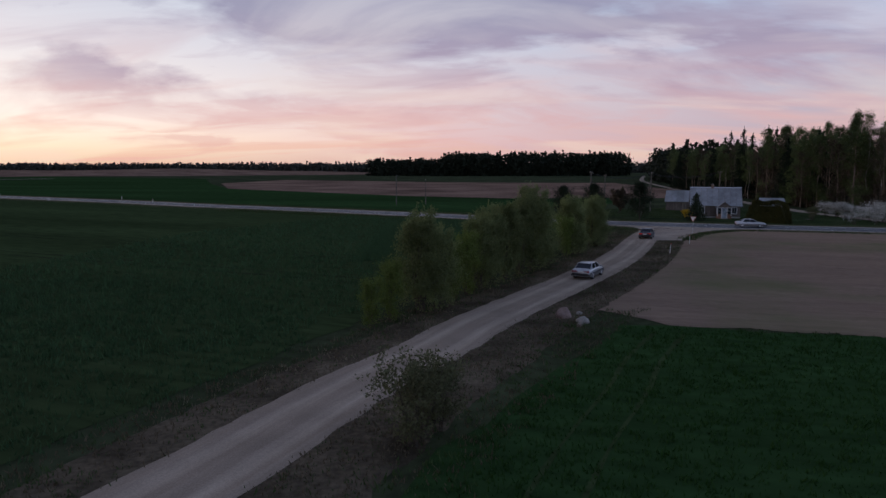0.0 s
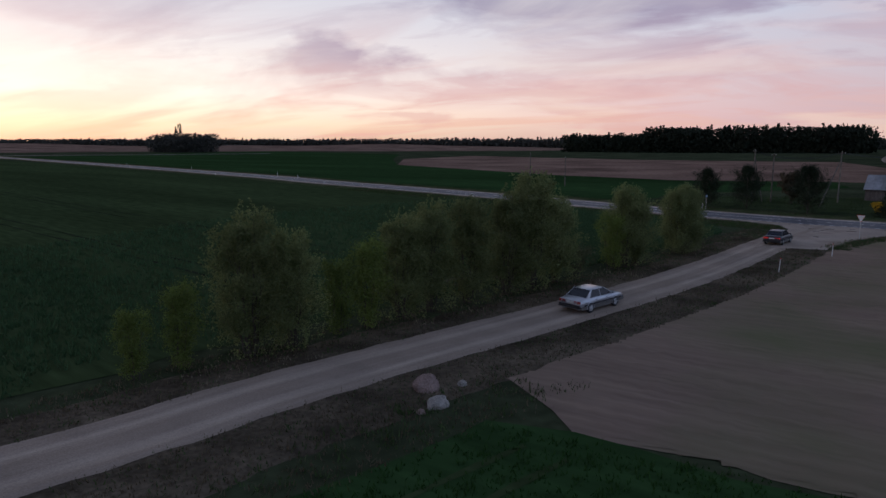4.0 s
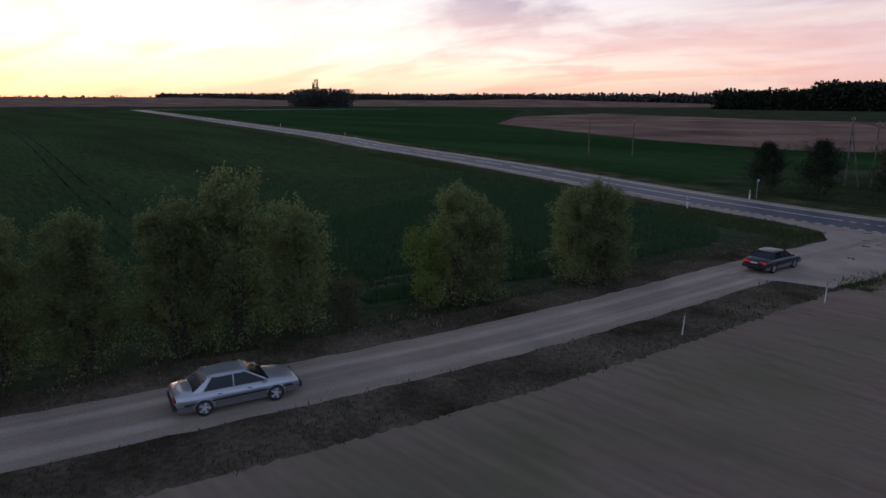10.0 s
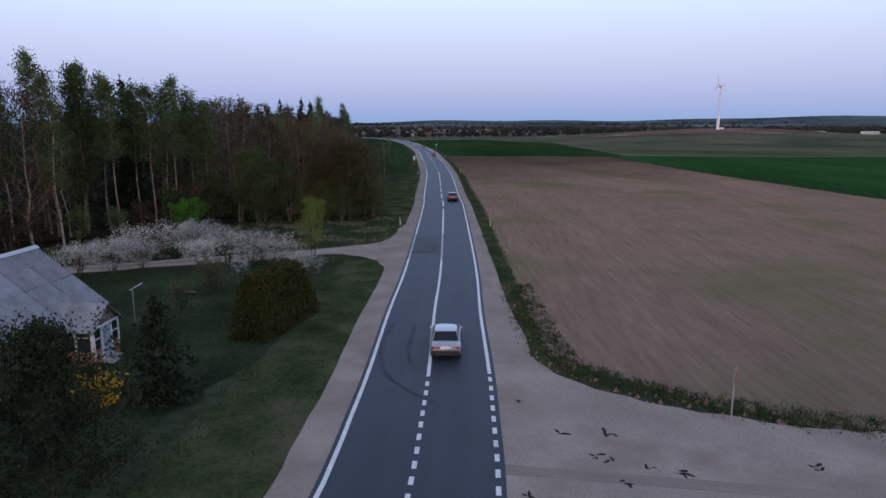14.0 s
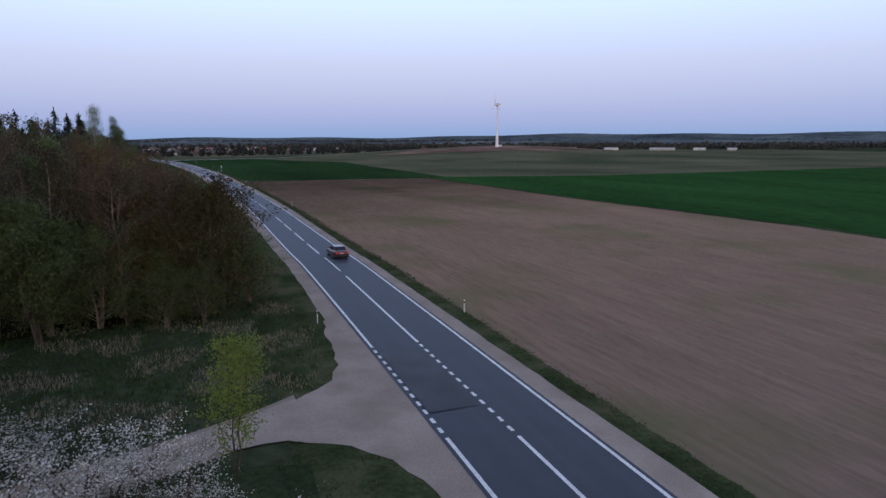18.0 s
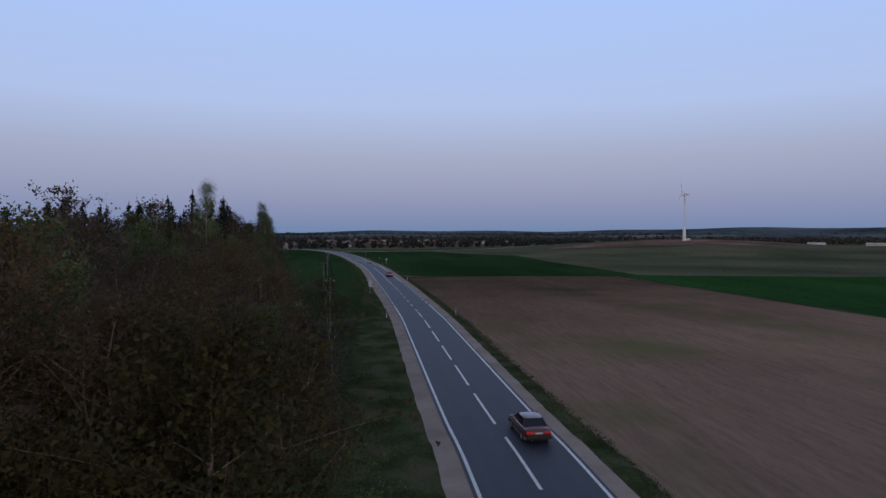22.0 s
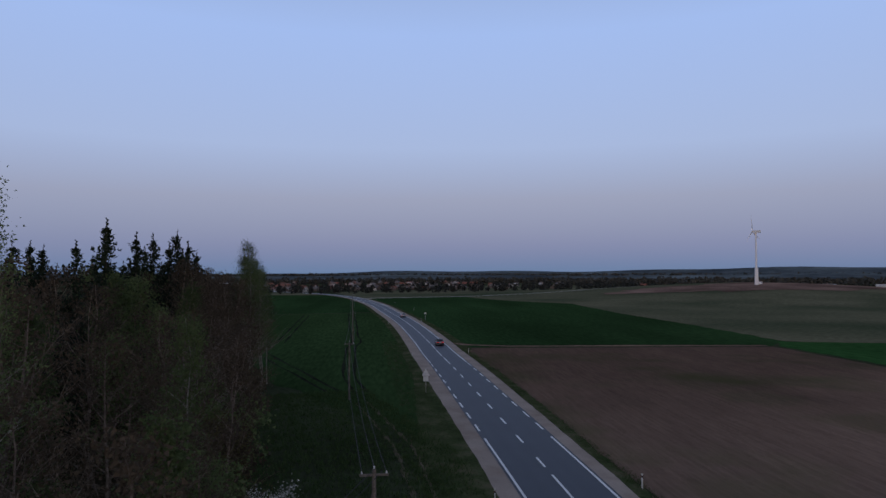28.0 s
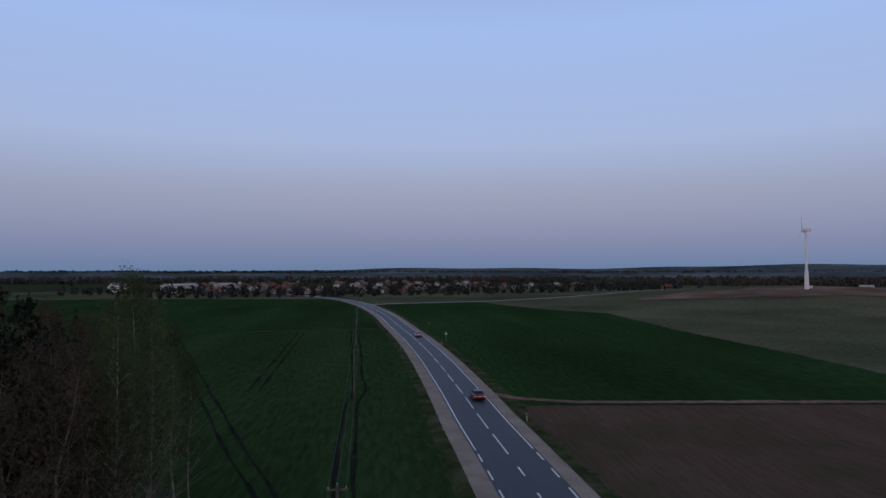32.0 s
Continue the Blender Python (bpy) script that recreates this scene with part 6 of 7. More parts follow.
def car(m, paint, label, lit=0.0, dark_glass=None, rim_mat=None):
    ob = empty("car", m)
    g = dark_glass or M_TINT
    # stations: x, half width, underside, sill, belt, deck height
    st = [(-2.38, 0.70, 0.42, 0.50, 0.78, 0.80), (-2.30, 0.82, 0.30, 0.45, 0.86, 0.94), (-1.9, 0.87, 0.26, 0.42, 0.89, 0.99), (-1.3, 0.89, 0.24, 0.40, 0.90, 0.98), (0.0, 0.89, 0.22, 0.40, 0.89, 0.95),
          (1.0, 0.89, 0.22, 0.40, 0.87, 0.93), (1.5, 0.88, 0.24, 0.40, 0.84, 0.90), (2.1, 0.85, 0.26, 0.42, 0.76, 0.80), (2.32, 0.80, 0.32, 0.46, 0.66, 0.69), (2.40, 0.70, 0.40, 0.48, 0.60, 0.62)]
    body = Shape()
    v = []
    for x, w, zb, zs, zt, zd in st:
        half = [(w * 0.80, zb), (w * 0.97, zs), (w, 0.58 if zt > 0.7 else 0.54), (w * 0.97, zt), (w * 0.80, zd - 0.012), (w * 0.4, zd + 0.004)]
        ring = [(x, y, z) for y, z in half] + [(x, -y, z) for y, z in half[::-1]]
        v += ring
    k = 12
    f = [(i * k + j, i * k + (j + 1) % k, (i + 1) * k + (j + 1) % k, (i + 1) * k + j) for i in range(len(st) - 1) for j in range(k)]
    f += [tuple(range(k))[::-1], tuple(range((len(st) - 1) * k, len(st) * k))]
    body.add(v, f)
    bd = part("body", body, paint, ob, soft=True)
    zb_, zt_ = 0.93, 1.385
    def quad(a, b, c, d, push):
        q = [Vector(p) for p in (a, b, c, d)]
        nrm = (q[1] - q[0]).cross(q[3] - q[0]).normalized() * push
        return Shape().add([tuple(p) for p in q] + [tuple(p - nrm * 3) for p in q], [(0, 1, 2, 3), (7, 6, 5, 4), (0, 4, 5, 1), (1, 5, 6, 2), (2, 6, 7, 3), (3, 7, 4, 0)])
    lo = lambda x, s: (x, s * 0.79, zb_)
    hi = lambda x, s: (x, s * 0.63, zt_)
    part("rear_window", quad((-1.72, -0.70, zb_ + 0.04), (-1.06, -0.60, zt_), (-1.06, 0.60, zt_), (-1.72, 0.70, zb_ + 0.04), 0.006), g, ob, "dark tinted rear window")
    part("windscreen", quad((1.16, 0.73, zb_), (0.34, 0.60, zt_), (0.34, -0.60, zt_), (1.16, -0.73, zb_), 0.006), g, ob)
    for s in (-1, 1):
        for a, b, c, d, nm, mt in ((-1.76, -1.34, -0.98, -1.10, "rear_pillar", paint), (-1.34, -0.24, -0.22, -0.98, "side_window", g), (-0.18, 1.02, 0.22, -0.16, "side_window", g)):
            q = lo(a, s), lo(b, s), hi(c, s), hi(d, s)
            part(nm, quad(*q, 0.008) if s < 0 else quad(*q[::-1], 0.008), mt, ob)
        for a, b, r in ((lo(1.08, s), hi(0.28, s), 0.035), (lo(-0.21, s), hi(-0.19, s), 0.024), (lo(-1.36, s), hi(-0.99, s), 0.02)):
            part("pillar", Shape().tube([a, b], [r, r * 0.9], 6), paint, ob)
    rf = Shape()
    v = []
    for x, w, z in ((-1.14, 0.60, 1.372), (-0.85, 0.65, 1.412), (-0.3, 0.665, 1.43), (0.12, 0.655, 1.42), (0.40, 0.61, 1.372)):
        v += [(x, -w, z - 0.05), (x, -w * 0.9, z - 0.01), (x, -w * 0.5, z + 0.008), (x, w * 0.5, z + 0.008), (x, w * 0.9, z - 0.01), (x, w, z - 0.05)]
    rf.add(v, [(i * 6 + j, i * 6 + j + 1, (i + 1) * 6 + j + 1, (i + 1) * 6 + j) for i in range(4) for j in range(5)])
    part("roof", rf, paint, ob, soft=True)
    for s in (-1, 1):
        part("rub_strip", Shape().box((0.0, s * 0.893, 0.56), (4.1, 0.02, 0.07)), M_BLACK, bd, "black rubbing strip")
        part("mirror", Shape().box((0.95, s * 0.93, 0.98), (0.12, 0.16, 0.12), taper=0.8), paint, ob)
        for q in (-0.75, 0.35):
            part("door_handle", Shape().box((q, s * 0.885, 0.78), (0.16, 0.02, 0.03)), M_BLACK, ob)
        tl = plain("tail_light", (0.28, 0.012, 0.015), rough=0.3, emit=(1.0, 0.03, 0.02), power=lit) if s < 0 else car.tl
        car.tl = tl
        part("tail_light", Shape().box((-2.335, s * 0.56, 0.77), (0.09, 0.46, 0.14)), tl, ob, "red tail light")
        part("headlight", Shape().box((2.32, s * 0.55, 0.6), (0.1, 0.42, 0.13)), M_GLASS, ob)
    for s in (-1, 1):
        part("lower_trim", Shape().prism([(-2.28, 0.30), (-1.78, 0.27), (-1.78, 0.50), (-2.3, 0.50)], s * 0.80, s * 0.885, axis=1).prism([(-0.93, 0.25), (0.95, 0.25), (0.95, 0.50), (-0.93, 0.50)], s * 0.82, s * 0.895, axis=1).prism([(1.78, 0.28), (2.3, 0.34), (2.3, 0.5), (1.78, 0.5)], s * 0.78, s * 0.872, axis=1), M_TRIM, bd, "darker lower trim")
    part("rear_bumper", Shape().box((-2.37, 0, 0.5), (0.16, 1.64, 0.2), taper=0.94), M_BLACK, ob, "dark bumper")
    part("front_bumper", Shape().box((2.38, 0, 0.44), (0.14, 1.62, 0.2), taper=0.94), M_BLACK, ob, "dark bumper")
    part("number_plate", Shape().box((-2.385, 0, 0.74), (0.02, 0.5, 0.11)), M_WHITE, ob, "white plate")
    part("exhaust", Shape().tube([(-2.4, 0.45, 0.3), (-2.1, 0.45, 0.3)], [0.035, 0.035], 8), M_METAL, ob)
    for x in (-1.35, 1.36):
        for s in (-1, 1):
            wh = empty("wheel", pose(x, s * 0.80, 0.325))
            wh.parent = ob
            part("tyre", Shape().lathe([(0.21, -0.1), (0.30, -0.11), (0.325, -0.07), (0.325, 0.07), (0.30, 0.11), (0.21, 0.1)], 24, axis="y"), M_BLACK, wh, soft=True)
            rm = Shape().lathe([(0.215, -0.105), (0.225, -0.02), (0.225, 0.02), (0.215, 0.105)], 24, axis="y")
            for q in range(5):
                a = q * 2 * math.pi / 5
                rm.box((0.12 * math.cos(a), s * 0.095, 0.12 * math.sin(a)), (0.21, 0.025, 0.075), Matrix.Rotation(-a, 3, "Y"))
            rm.lathe([(0.0, s * 0.11), (0.06, s * 0.105), (0.06, s * 0.07)], 12, axis="y")
            part("rim", rm, rim_mat or M_METAL, wh, "pale five-spoke alloy rim")
            part("arch", Shape().tube([(0.365 * math.cos(a), s * 0.085, 0.365 * math.sin(a)) for a in np.linspace(-0.15, math.pi + 0.15, 13)], [0.03] * 13, 6), paint, wh)
    return tagged(ob, label, "car")


M_SILVER = plain("silver_paint", (0.42, 0.42, 0.44), rough=0.3, metal=0.65, coat=0.6, grain=0.03)
M_BLACKPAINT = plain("black_paint", (0.008, 0.009, 0.013), rough=0.35, coat=0.25, grain=0.03)
M_REDPAINT = plain("dark_red_paint", (0.09, 0.018, 0.018), rough=0.3, coat=0.7, grain=0.03)
M_RIM = plain("alloy_rim", (0.7, 0.7, 0.72), rough=0.35, metal=0.5, grain=0.03)


def on_line(line, x, side):
    i = int(np.argmin(np.abs(line[:, 0] - x)))
    i = min(i, len(line) - 2)
    t = line[i + 1] - line[i]
    u = (x - line[i][0]) / (t[0] if abs(t[0]) > 1e-3 else 1)
    p = line[i] + t * u + normals(line)[i] * side
    return p[0], p[1], math.degrees(math.atan2(t[1], t[0]))


cx, cy, ca = on_line(DIRT, 13.4, -0.3)
car(pose(cx, cy, 0.1, 0, 0, ca), M_SILVER, "silver four-door sedan with tinted windows on the dirt road", rim_mat=M_RIM)
cx, cy, ca = on_line(DIRT, 29.4, -0.3)
car(pose(cx, cy, 0.1, 0, 0, ca), M_BLACKPAINT, "black sedan with its tail lights on, on the dirt road", lit=0.3)
cx, cy, ca = on_line(ASPHALT, 129, -1.75)
car(pose(cx, cy, 0.135, 0, 0, ca), M_REDPAINT, "dark red sedan driving on the paved road", lit=0.25)
cx, cy, ca = on_line(ASPHALT, 291, -1.75)
car(pose(cx, cy, 0.135, 0, 0, ca), M_BLACKPAINT, "black sedan with glowing brake lights on the paved road", lit=1.1)

cx, cy, ca = on_line(ASPHALT, 52.6, -0.9)
car(pose(cx, cy, 0.14, 0, 0, ca), M_SILVER, "silver sedan straddling the centre line of the paved road", rim_mat=M_RIM)
cx, cy, ca = on_line(ASPHALT, 388, -1.7)
car(pose(cx, cy, 0.135, 0, 0, ca), M_SILVER, "silver-grey sedan far along the paved road", lit=0.3, rim_mat=M_RIM)


# ---- wind turbine on its rise ----
def rise(x, y):
    return -0.5 + 10.0 * math.exp(-((x - 548) ** 2 + (y + 305) ** 2) / (2 * 95 ** 2))


hv, hf = [], []
for i in range(41):
    for j in range(41):
        x, y = 285 + i * 14, -590 + j * 14
        hv.append((x, y, rise(x, y)))
hf = [(i * 41 + j, (i + 1) * 41 + j, (i + 1) * 41 + j + 1, i * 41 + j + 1) for i in range(40) for j in range(40)]
structure("field_rise", hv, hf, M_CROP_DULL, "gently rising pale field under the turbine", "field")
tv, tf = ribbon(EAST_TRACK, (2.4, 0, -2.4), (0.07, 0.1, 0.07), 0.3)
structure("east_track", [(x, y, z + max(0.0, rise(x, y))) for x, y, z in tv], tf, M_PALE_TRACK, "pale gravel field track leading off the paved road", "road")
pr = np.random.RandomState(3)
pv, pf = [], []
lump = [1 + 0.12 * pr.normal() for k in range(40)]
for r in range(9):
    for k in range(40):
        a = k * 2 * math.pi / 40
        q = r / 8 * (1 + (lump[k] - 1) * r / 8) + 0.01
        x, y = 505 + (34 * math.cos(a) + 40 * math.sin(a)) * q, -268 + (95 * math.sin(a) - 20 * math.cos(a)) * q
        pv.append((x, y, rise(x, y) + 0.2))
pf = [(r * 40 + k, r * 40 + (k + 1) % 40, (r + 1) * 40 + (k + 1) % 40, (r + 1) * 40 + k) for r in range(8) for k in range(40)]
structure("bare_patch", pv, pf, M_SOIL_PINK, "pinkish patch of bare soil on the rise", "field")
M_TURB = plain("turbine_white", (0.72, 0.72, 0.72), rough=0.5, grain=0.04)
turb = empty("wind_turbine", Matrix.LocRotScale((513, -269.4, 8.0), Euler((0, 0, radians(200))), (0.92, 0.92, 0.92)))
part("foundation", Shape().lathe([(2.4, -1.2), (2.4, 0.5), (0.0, 0.5)], 24), M_CONCRETE, turb)
part("tower", Shape().lathe([(1.5, 0), (1.2, 13), (0.78, 13.6), (0.6, 40.5), (0.0, 40.6)], 24), M_TURB, turb, soft=True)
part("nacelle", Shape().box((1.0, 0, 41.4), (5.6, 1.8, 1.9), taper=0.92), M_TURB, turb)
part("hub", Shape().lathe([(0.0, -0.9), (0.5, -0.7), (0.8, 0), (0.8, 0.6), (0.0, 0.7)], 16, axis="y").mesh("hub", M_TURB), M_TURB, turb, at=Matrix.Translation((-2.4, 0, 41.4)) @ Matrix.Rotation(radians(-90), 4, "Z"))
for k in range(3):
    bl_ = Shape()
    pts = [(0, 0, 0.5), (0.1, 0, 2.5), (0.0, 0, 7), (0, 0, 13.0)]
    ch = [(0.3, 0.3), (0.75, 0.16), (0.45, 0.1), (0.1, 0.03)]
    v = []
    for p, (a, b) in zip(pts, ch):
        v += [(p[0] - b, p[1] - a * 0.4, p[2]), (p[0] + b, p[1], p[2]), (p[0], p[1] + a, p[2]), (p[0] - b, p[1] + a * 0.3, p[2])]
    bl_.add(v, [(i * 4 + j, i * 4 + (j + 1) % 4, (i + 1) * 4 + (j + 1) % 4, (i + 1) * 4 + j) for i in range(3) for j in range(4)] + [(12, 13, 14, 15)])
    part("blade", bl_, M_TURB, turb, at=Matrix.Translation((-2.5, 0, 41.4)) @ Matrix.Rotation(radians(120 * k + 8), 4, "X"))
tagged(turb, "white wind turbine with three blades on a rise in the fields", "wind turbine")
kiosk = empty("transformer_kiosk", pose(518, -277.4, 8.2, 0, 0, 20))
part("body", Shape().box((0, 0, 1.1), (3.0, 2.2, 2.4)), M_TURB, kiosk)
part("roof", Shape().box((0, 0, 2.38), (3.3, 2.5, 0.16)), M_SHEET, kiosk)
part("door", Shape().box((-1.51, 0, 1.0), (0.04, 1.0, 1.9)), M_METAL, kiosk)
tagged(kiosk, "small white transformer kiosk beside the wind turbine", "kiosk")


# ---- town and far woods ----
M_ROOF_RED = material("red_roof", (0.2, 0.09, 0.07), scale=(0.5, 3.0), bump=0, vary=0.5)
M_ROOF_GREY = material("grey_roof", (0.17, 0.16, 0.16), scale=(0.5, 3.0), bump=0, vary=0.4)
M_WALL_W = material("pale_render", (0.5, 0.49, 0.47), scale=(0.5, 3.0), dark=0.85, light=1.1, bump=0, vary=0.5)
M_WALL_B = material("yellow_brick", (0.14, 0.115, 0.098), scale=(0.5, 3.0), dark=0.85, light=1.1, bump=0, vary=0.5)
ht = random.Random(21)


def town_house(x, y, ln, d, zw, zr, wall, rf, turn, label, z=0.0):
    ob = empty("town_house", Matrix.LocRotScale((x, y, z), Euler((0, 0, turn)), (1, 1, 1)))
    part("wall", gable_prism(-ln / 2, ln / 2, d, zw, zr - 0.05), wall, ob)
    part("roof", Shape().prism([(-d - 0.4, zw - 0.3), (0, zr), (d + 0.4, zw - 0.3), (d + 0.4, zw - 0.45), (0, zr - 0.15), (-d - 0.4, zw - 0.45)], -ln / 2 - 0.4, ln / 2 + 0.4, axis=0), rf, ob)
    part("chimney", Shape().box((ln * 0.15, 0.3, zr + 0.3), (0.6, 0.6, 1.4)), M_BRICK, ob)
    for u in (-0.28, 0.28):
        part("window", Shape().box((-ln / 2 - 0.02, u * 2 * d, zw * 0.5), (0.06, 1.2, 1.3)), M_GLASS, ob)
    for u in (-0.3, 0.0, 0.3):
        part("window", Shape().box((u * ln, -d - 0.02, zw * 0.5), (1.2, 0.06, 1.3)), M_GLASS, ob)
    return tagged(ob, label, "house", group="houses of the far town")


for i in range(145):
    u = ht.random()
    x = 780 + 430 * ht.random() ** 1.6
    y = (ht.gauss(-40, 55), ht.gauss(-190, 60), ht.gauss(60, 30), ht.uniform(-380, 120))[i % 4]
    zw = ht.uniform(2.0, 3.4)
    town_house(x, y, ht.uniform(5, 8.5), ht.uniform(2.3, 3.3), zw, zw + ht.uniform(1.6, 2.4), M_WALL_W if u < 0.22 else M_WALL_B,
               M_ROOF_RED if ht.random() < 0.4 else M_ROOF_GREY, ht.uniform(0, 3.14), "small far house with a pitched roof")
for x, y, ln, d, zw, zr in ((905, 118, 34, 7, 5.5, 7.5), (900, 75, 20, 6, 6, 8), (880, 170, 14, 6, 5, 9), (640, -690, 34, 5, 2.6, 4), (690, -640, 20, 4, 2.6, 4.2), (600, -720, 16, 4, 2.4, 4), (730, -600, 14, 4, 2.4, 4.4), (560, -735, 12, 4, 2.4, 4)):
    town_house(x, y, ln, d, zw, zr, M_WALL_W, M_ROOF_GREY, -0.9 if y > 0 else 0.55, "long pale farm building with a low roof")


def woods(name, strips, seed, hmin, hmax, spacing, label, mat, leaf=1.7, per=70, conifer=0.5):
    """Far woods: one joined mesh of many small crowns."""
    rg = np.random.RandomState(seed)
    c = []
    for pts, rows, gap in strips:
        ln = smooth(pts, spacing)
        nn = normals(ln)
        for r in range(rows):
            for i in range(len(ln)):
                p = ln[i] + nn[i] * (r * gap + rg.uniform(-gap / 2, gap / 2)) + rg.uniform(-spacing / 2, spacing / 2, 2)
                h = rg.uniform(hmin, hmax)
                if rg.rand() < conifer:
                    z = rg.uniform(0.02, 1, per) ** 1.25
                    rad = h * 0.2 * (1 - z) + 0.15
                else:
                    z = rg.uniform(0.03, 0.9, per)
                    rad = h * 0.4 * np.sin(np.clip(z, 0.12, 0.97) * math.pi) ** 0.6
                a = rg.uniform(0, 6.28, per)
                q = rad * np.sqrt(rg.uniform(0.2, 1, per))
                c.append(np.stack([p[0] + q * np.cos(a), p[1] + q * np.sin(a), z * h], 1))
    c = np.concatenate(c)
    lv, lf = leaf_quads(c, leaf, rg, droop=0.3, long=1.7)
    me = mesh_of(name, lv, lf, [mat])
    return tagged(new(name, me), label, "woods", kind="stuff")


M_WOODS = leafy("far_conifers", (0.016, 0.022, 0.014), (0.032, 0.038, 0.024), vary=0.0, through_light=0.05)
M_TOWN = leafy("bare_garden_trees", (0.024, 0.028, 0.025), (0.046, 0.048, 0.042), vary=0.0, through_light=0.2)
# greyer and paler than M_WOODS; on the horizon this carries painted distance haze
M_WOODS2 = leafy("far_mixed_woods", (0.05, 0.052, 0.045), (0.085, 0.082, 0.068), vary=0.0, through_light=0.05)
woods("north_woods", [([(-85, 760), (-40, 750), (5, 745)], 4, 8)], 1, 16, 21, 3.0, "dark spruce wood beyond the fields", M_WOODS, leaf=2.0, per=80)
woods("north_woods_tall", [([(2, 746), (80, 745), (190, 750), (215, 790)], 4, 8)], 41, 23, 29, 3.0, "taller part of the dark wood beyond the fields", M_WOODS, leaf=2.0, per=90, conifer=0.3)
woods("north_east_woods", [([(128, 330), (142, 400), (168, 520), (245, 700), (310, 900)][::-1], 3, 8)], 2, 17, 25, 4.0, "dark mixed wood along the track", M_WOODS, per=80, conifer=0.7)
# both tones are shifted to blue-grey: distance haze is painted into the hills
M_RIDGE = material("hills_in_haze", (0.085, 0.105, 0.12), scale=(0.004, 0.03), second=(0.14, 0.165, 0.165), bump=0)
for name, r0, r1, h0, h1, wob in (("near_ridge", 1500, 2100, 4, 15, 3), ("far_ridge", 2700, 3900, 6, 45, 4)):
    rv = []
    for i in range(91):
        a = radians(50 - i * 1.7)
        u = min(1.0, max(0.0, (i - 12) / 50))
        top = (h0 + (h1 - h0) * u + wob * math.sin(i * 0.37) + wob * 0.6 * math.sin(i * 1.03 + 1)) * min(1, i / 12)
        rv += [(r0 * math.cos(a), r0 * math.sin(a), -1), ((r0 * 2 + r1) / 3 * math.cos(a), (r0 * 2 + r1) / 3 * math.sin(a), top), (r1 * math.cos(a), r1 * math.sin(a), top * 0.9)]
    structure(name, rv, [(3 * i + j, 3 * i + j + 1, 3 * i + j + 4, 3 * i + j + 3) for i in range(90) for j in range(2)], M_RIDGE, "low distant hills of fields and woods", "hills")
woods("forest_depth", [([(130, 330), (128, 240), (124, 190), (126, 165), (134, 148), (142, 138), (160, 130), (186, 124), (212, 122), (234, 124), (246, 134), (252, 170)], 3, 8)], 12, 13, 18, 3.6, "dim mixed trees deep inside the forest", M_WOODS2, leaf=0.55, per=170, conifer=0.08)
woods("copse", [([(-500, 600), (-460, 584), (-425, 600)], 4, 6)], 3, 15, 22, 3.5, "small copse standing in the fields", M_WOODS2, leaf=1.4, per=120, conifer=0.1)
woods("copse_tall_tree", [([(-460, 592), (-452, 590)], 1, 3)], 33, 25, 30, 4.0, "tall thin trees over the copse", M_WOODS2, leaf=1.1, per=260, conifer=1.0)
hill_v, hill_f = [], []
for i in range(61):
    a = radians(95 + i * 1.5)
    for j, r in enumerate((760, 950, 1150, 1400, 1700)):
        hill_v.append((r * math.cos(a), r * math.sin(a), -1.0 if j in (0, 4) else (6.5 + 2.5 * math.sin(i * 0.23) + 1.2 * math.sin(i * 0.71)) * (0.45, 1.0, 0.8)[j - 1] * min(1, i / 14, (60 - i) / 6)))
hill_f = [(i * 5 + j, i * 5 + j + 1, (i + 1) * 5 + j + 1, (i + 1) * 5 + j) for i in range(60) for j in range(4)]
structure("west_rise", hill_v, hill_f, M_SOIL_PINK, "low brown rise of far fields under the sunset", "field")
# lighter M_WOODS2 here puts the western haze into the leaf colour
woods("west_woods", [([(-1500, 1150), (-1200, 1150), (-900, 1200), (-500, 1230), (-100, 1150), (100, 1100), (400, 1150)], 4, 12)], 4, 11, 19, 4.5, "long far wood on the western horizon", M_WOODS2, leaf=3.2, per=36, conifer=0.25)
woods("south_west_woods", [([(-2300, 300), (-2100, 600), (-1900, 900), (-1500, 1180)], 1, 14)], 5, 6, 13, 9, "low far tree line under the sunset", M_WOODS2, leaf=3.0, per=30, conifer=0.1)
woods("town_trees", [([(735, 150), (745, 40), (740, -80), (760, -220), (790, -380)][::-1], 2, 30), ([(840, 200), (850, 20), (850, -180), (880, -420)][::-1], 2, 40)], 6, 3.5, 9, 7, "garden trees among the far town's houses", M_TOWN, leaf=1.5, per=40, conifer=0.05)
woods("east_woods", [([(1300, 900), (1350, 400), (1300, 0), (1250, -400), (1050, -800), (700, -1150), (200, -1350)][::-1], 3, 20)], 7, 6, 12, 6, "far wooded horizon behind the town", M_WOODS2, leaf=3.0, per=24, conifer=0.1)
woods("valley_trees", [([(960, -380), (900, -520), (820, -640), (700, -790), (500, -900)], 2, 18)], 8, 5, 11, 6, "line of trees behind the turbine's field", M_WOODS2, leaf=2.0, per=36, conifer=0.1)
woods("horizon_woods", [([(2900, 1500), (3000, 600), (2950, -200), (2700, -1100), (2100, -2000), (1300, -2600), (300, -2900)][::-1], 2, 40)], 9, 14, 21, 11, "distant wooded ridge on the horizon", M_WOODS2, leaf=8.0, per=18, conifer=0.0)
woods("north_horizon_woods", [([(300, 2300), (900, 2200), (1700, 1900), (2500, 1500)][::-1], 1, 40)], 10, 20, 30, 14, "distant wooded horizon in the north", M_WOODS, leaf=7.0, per=24)


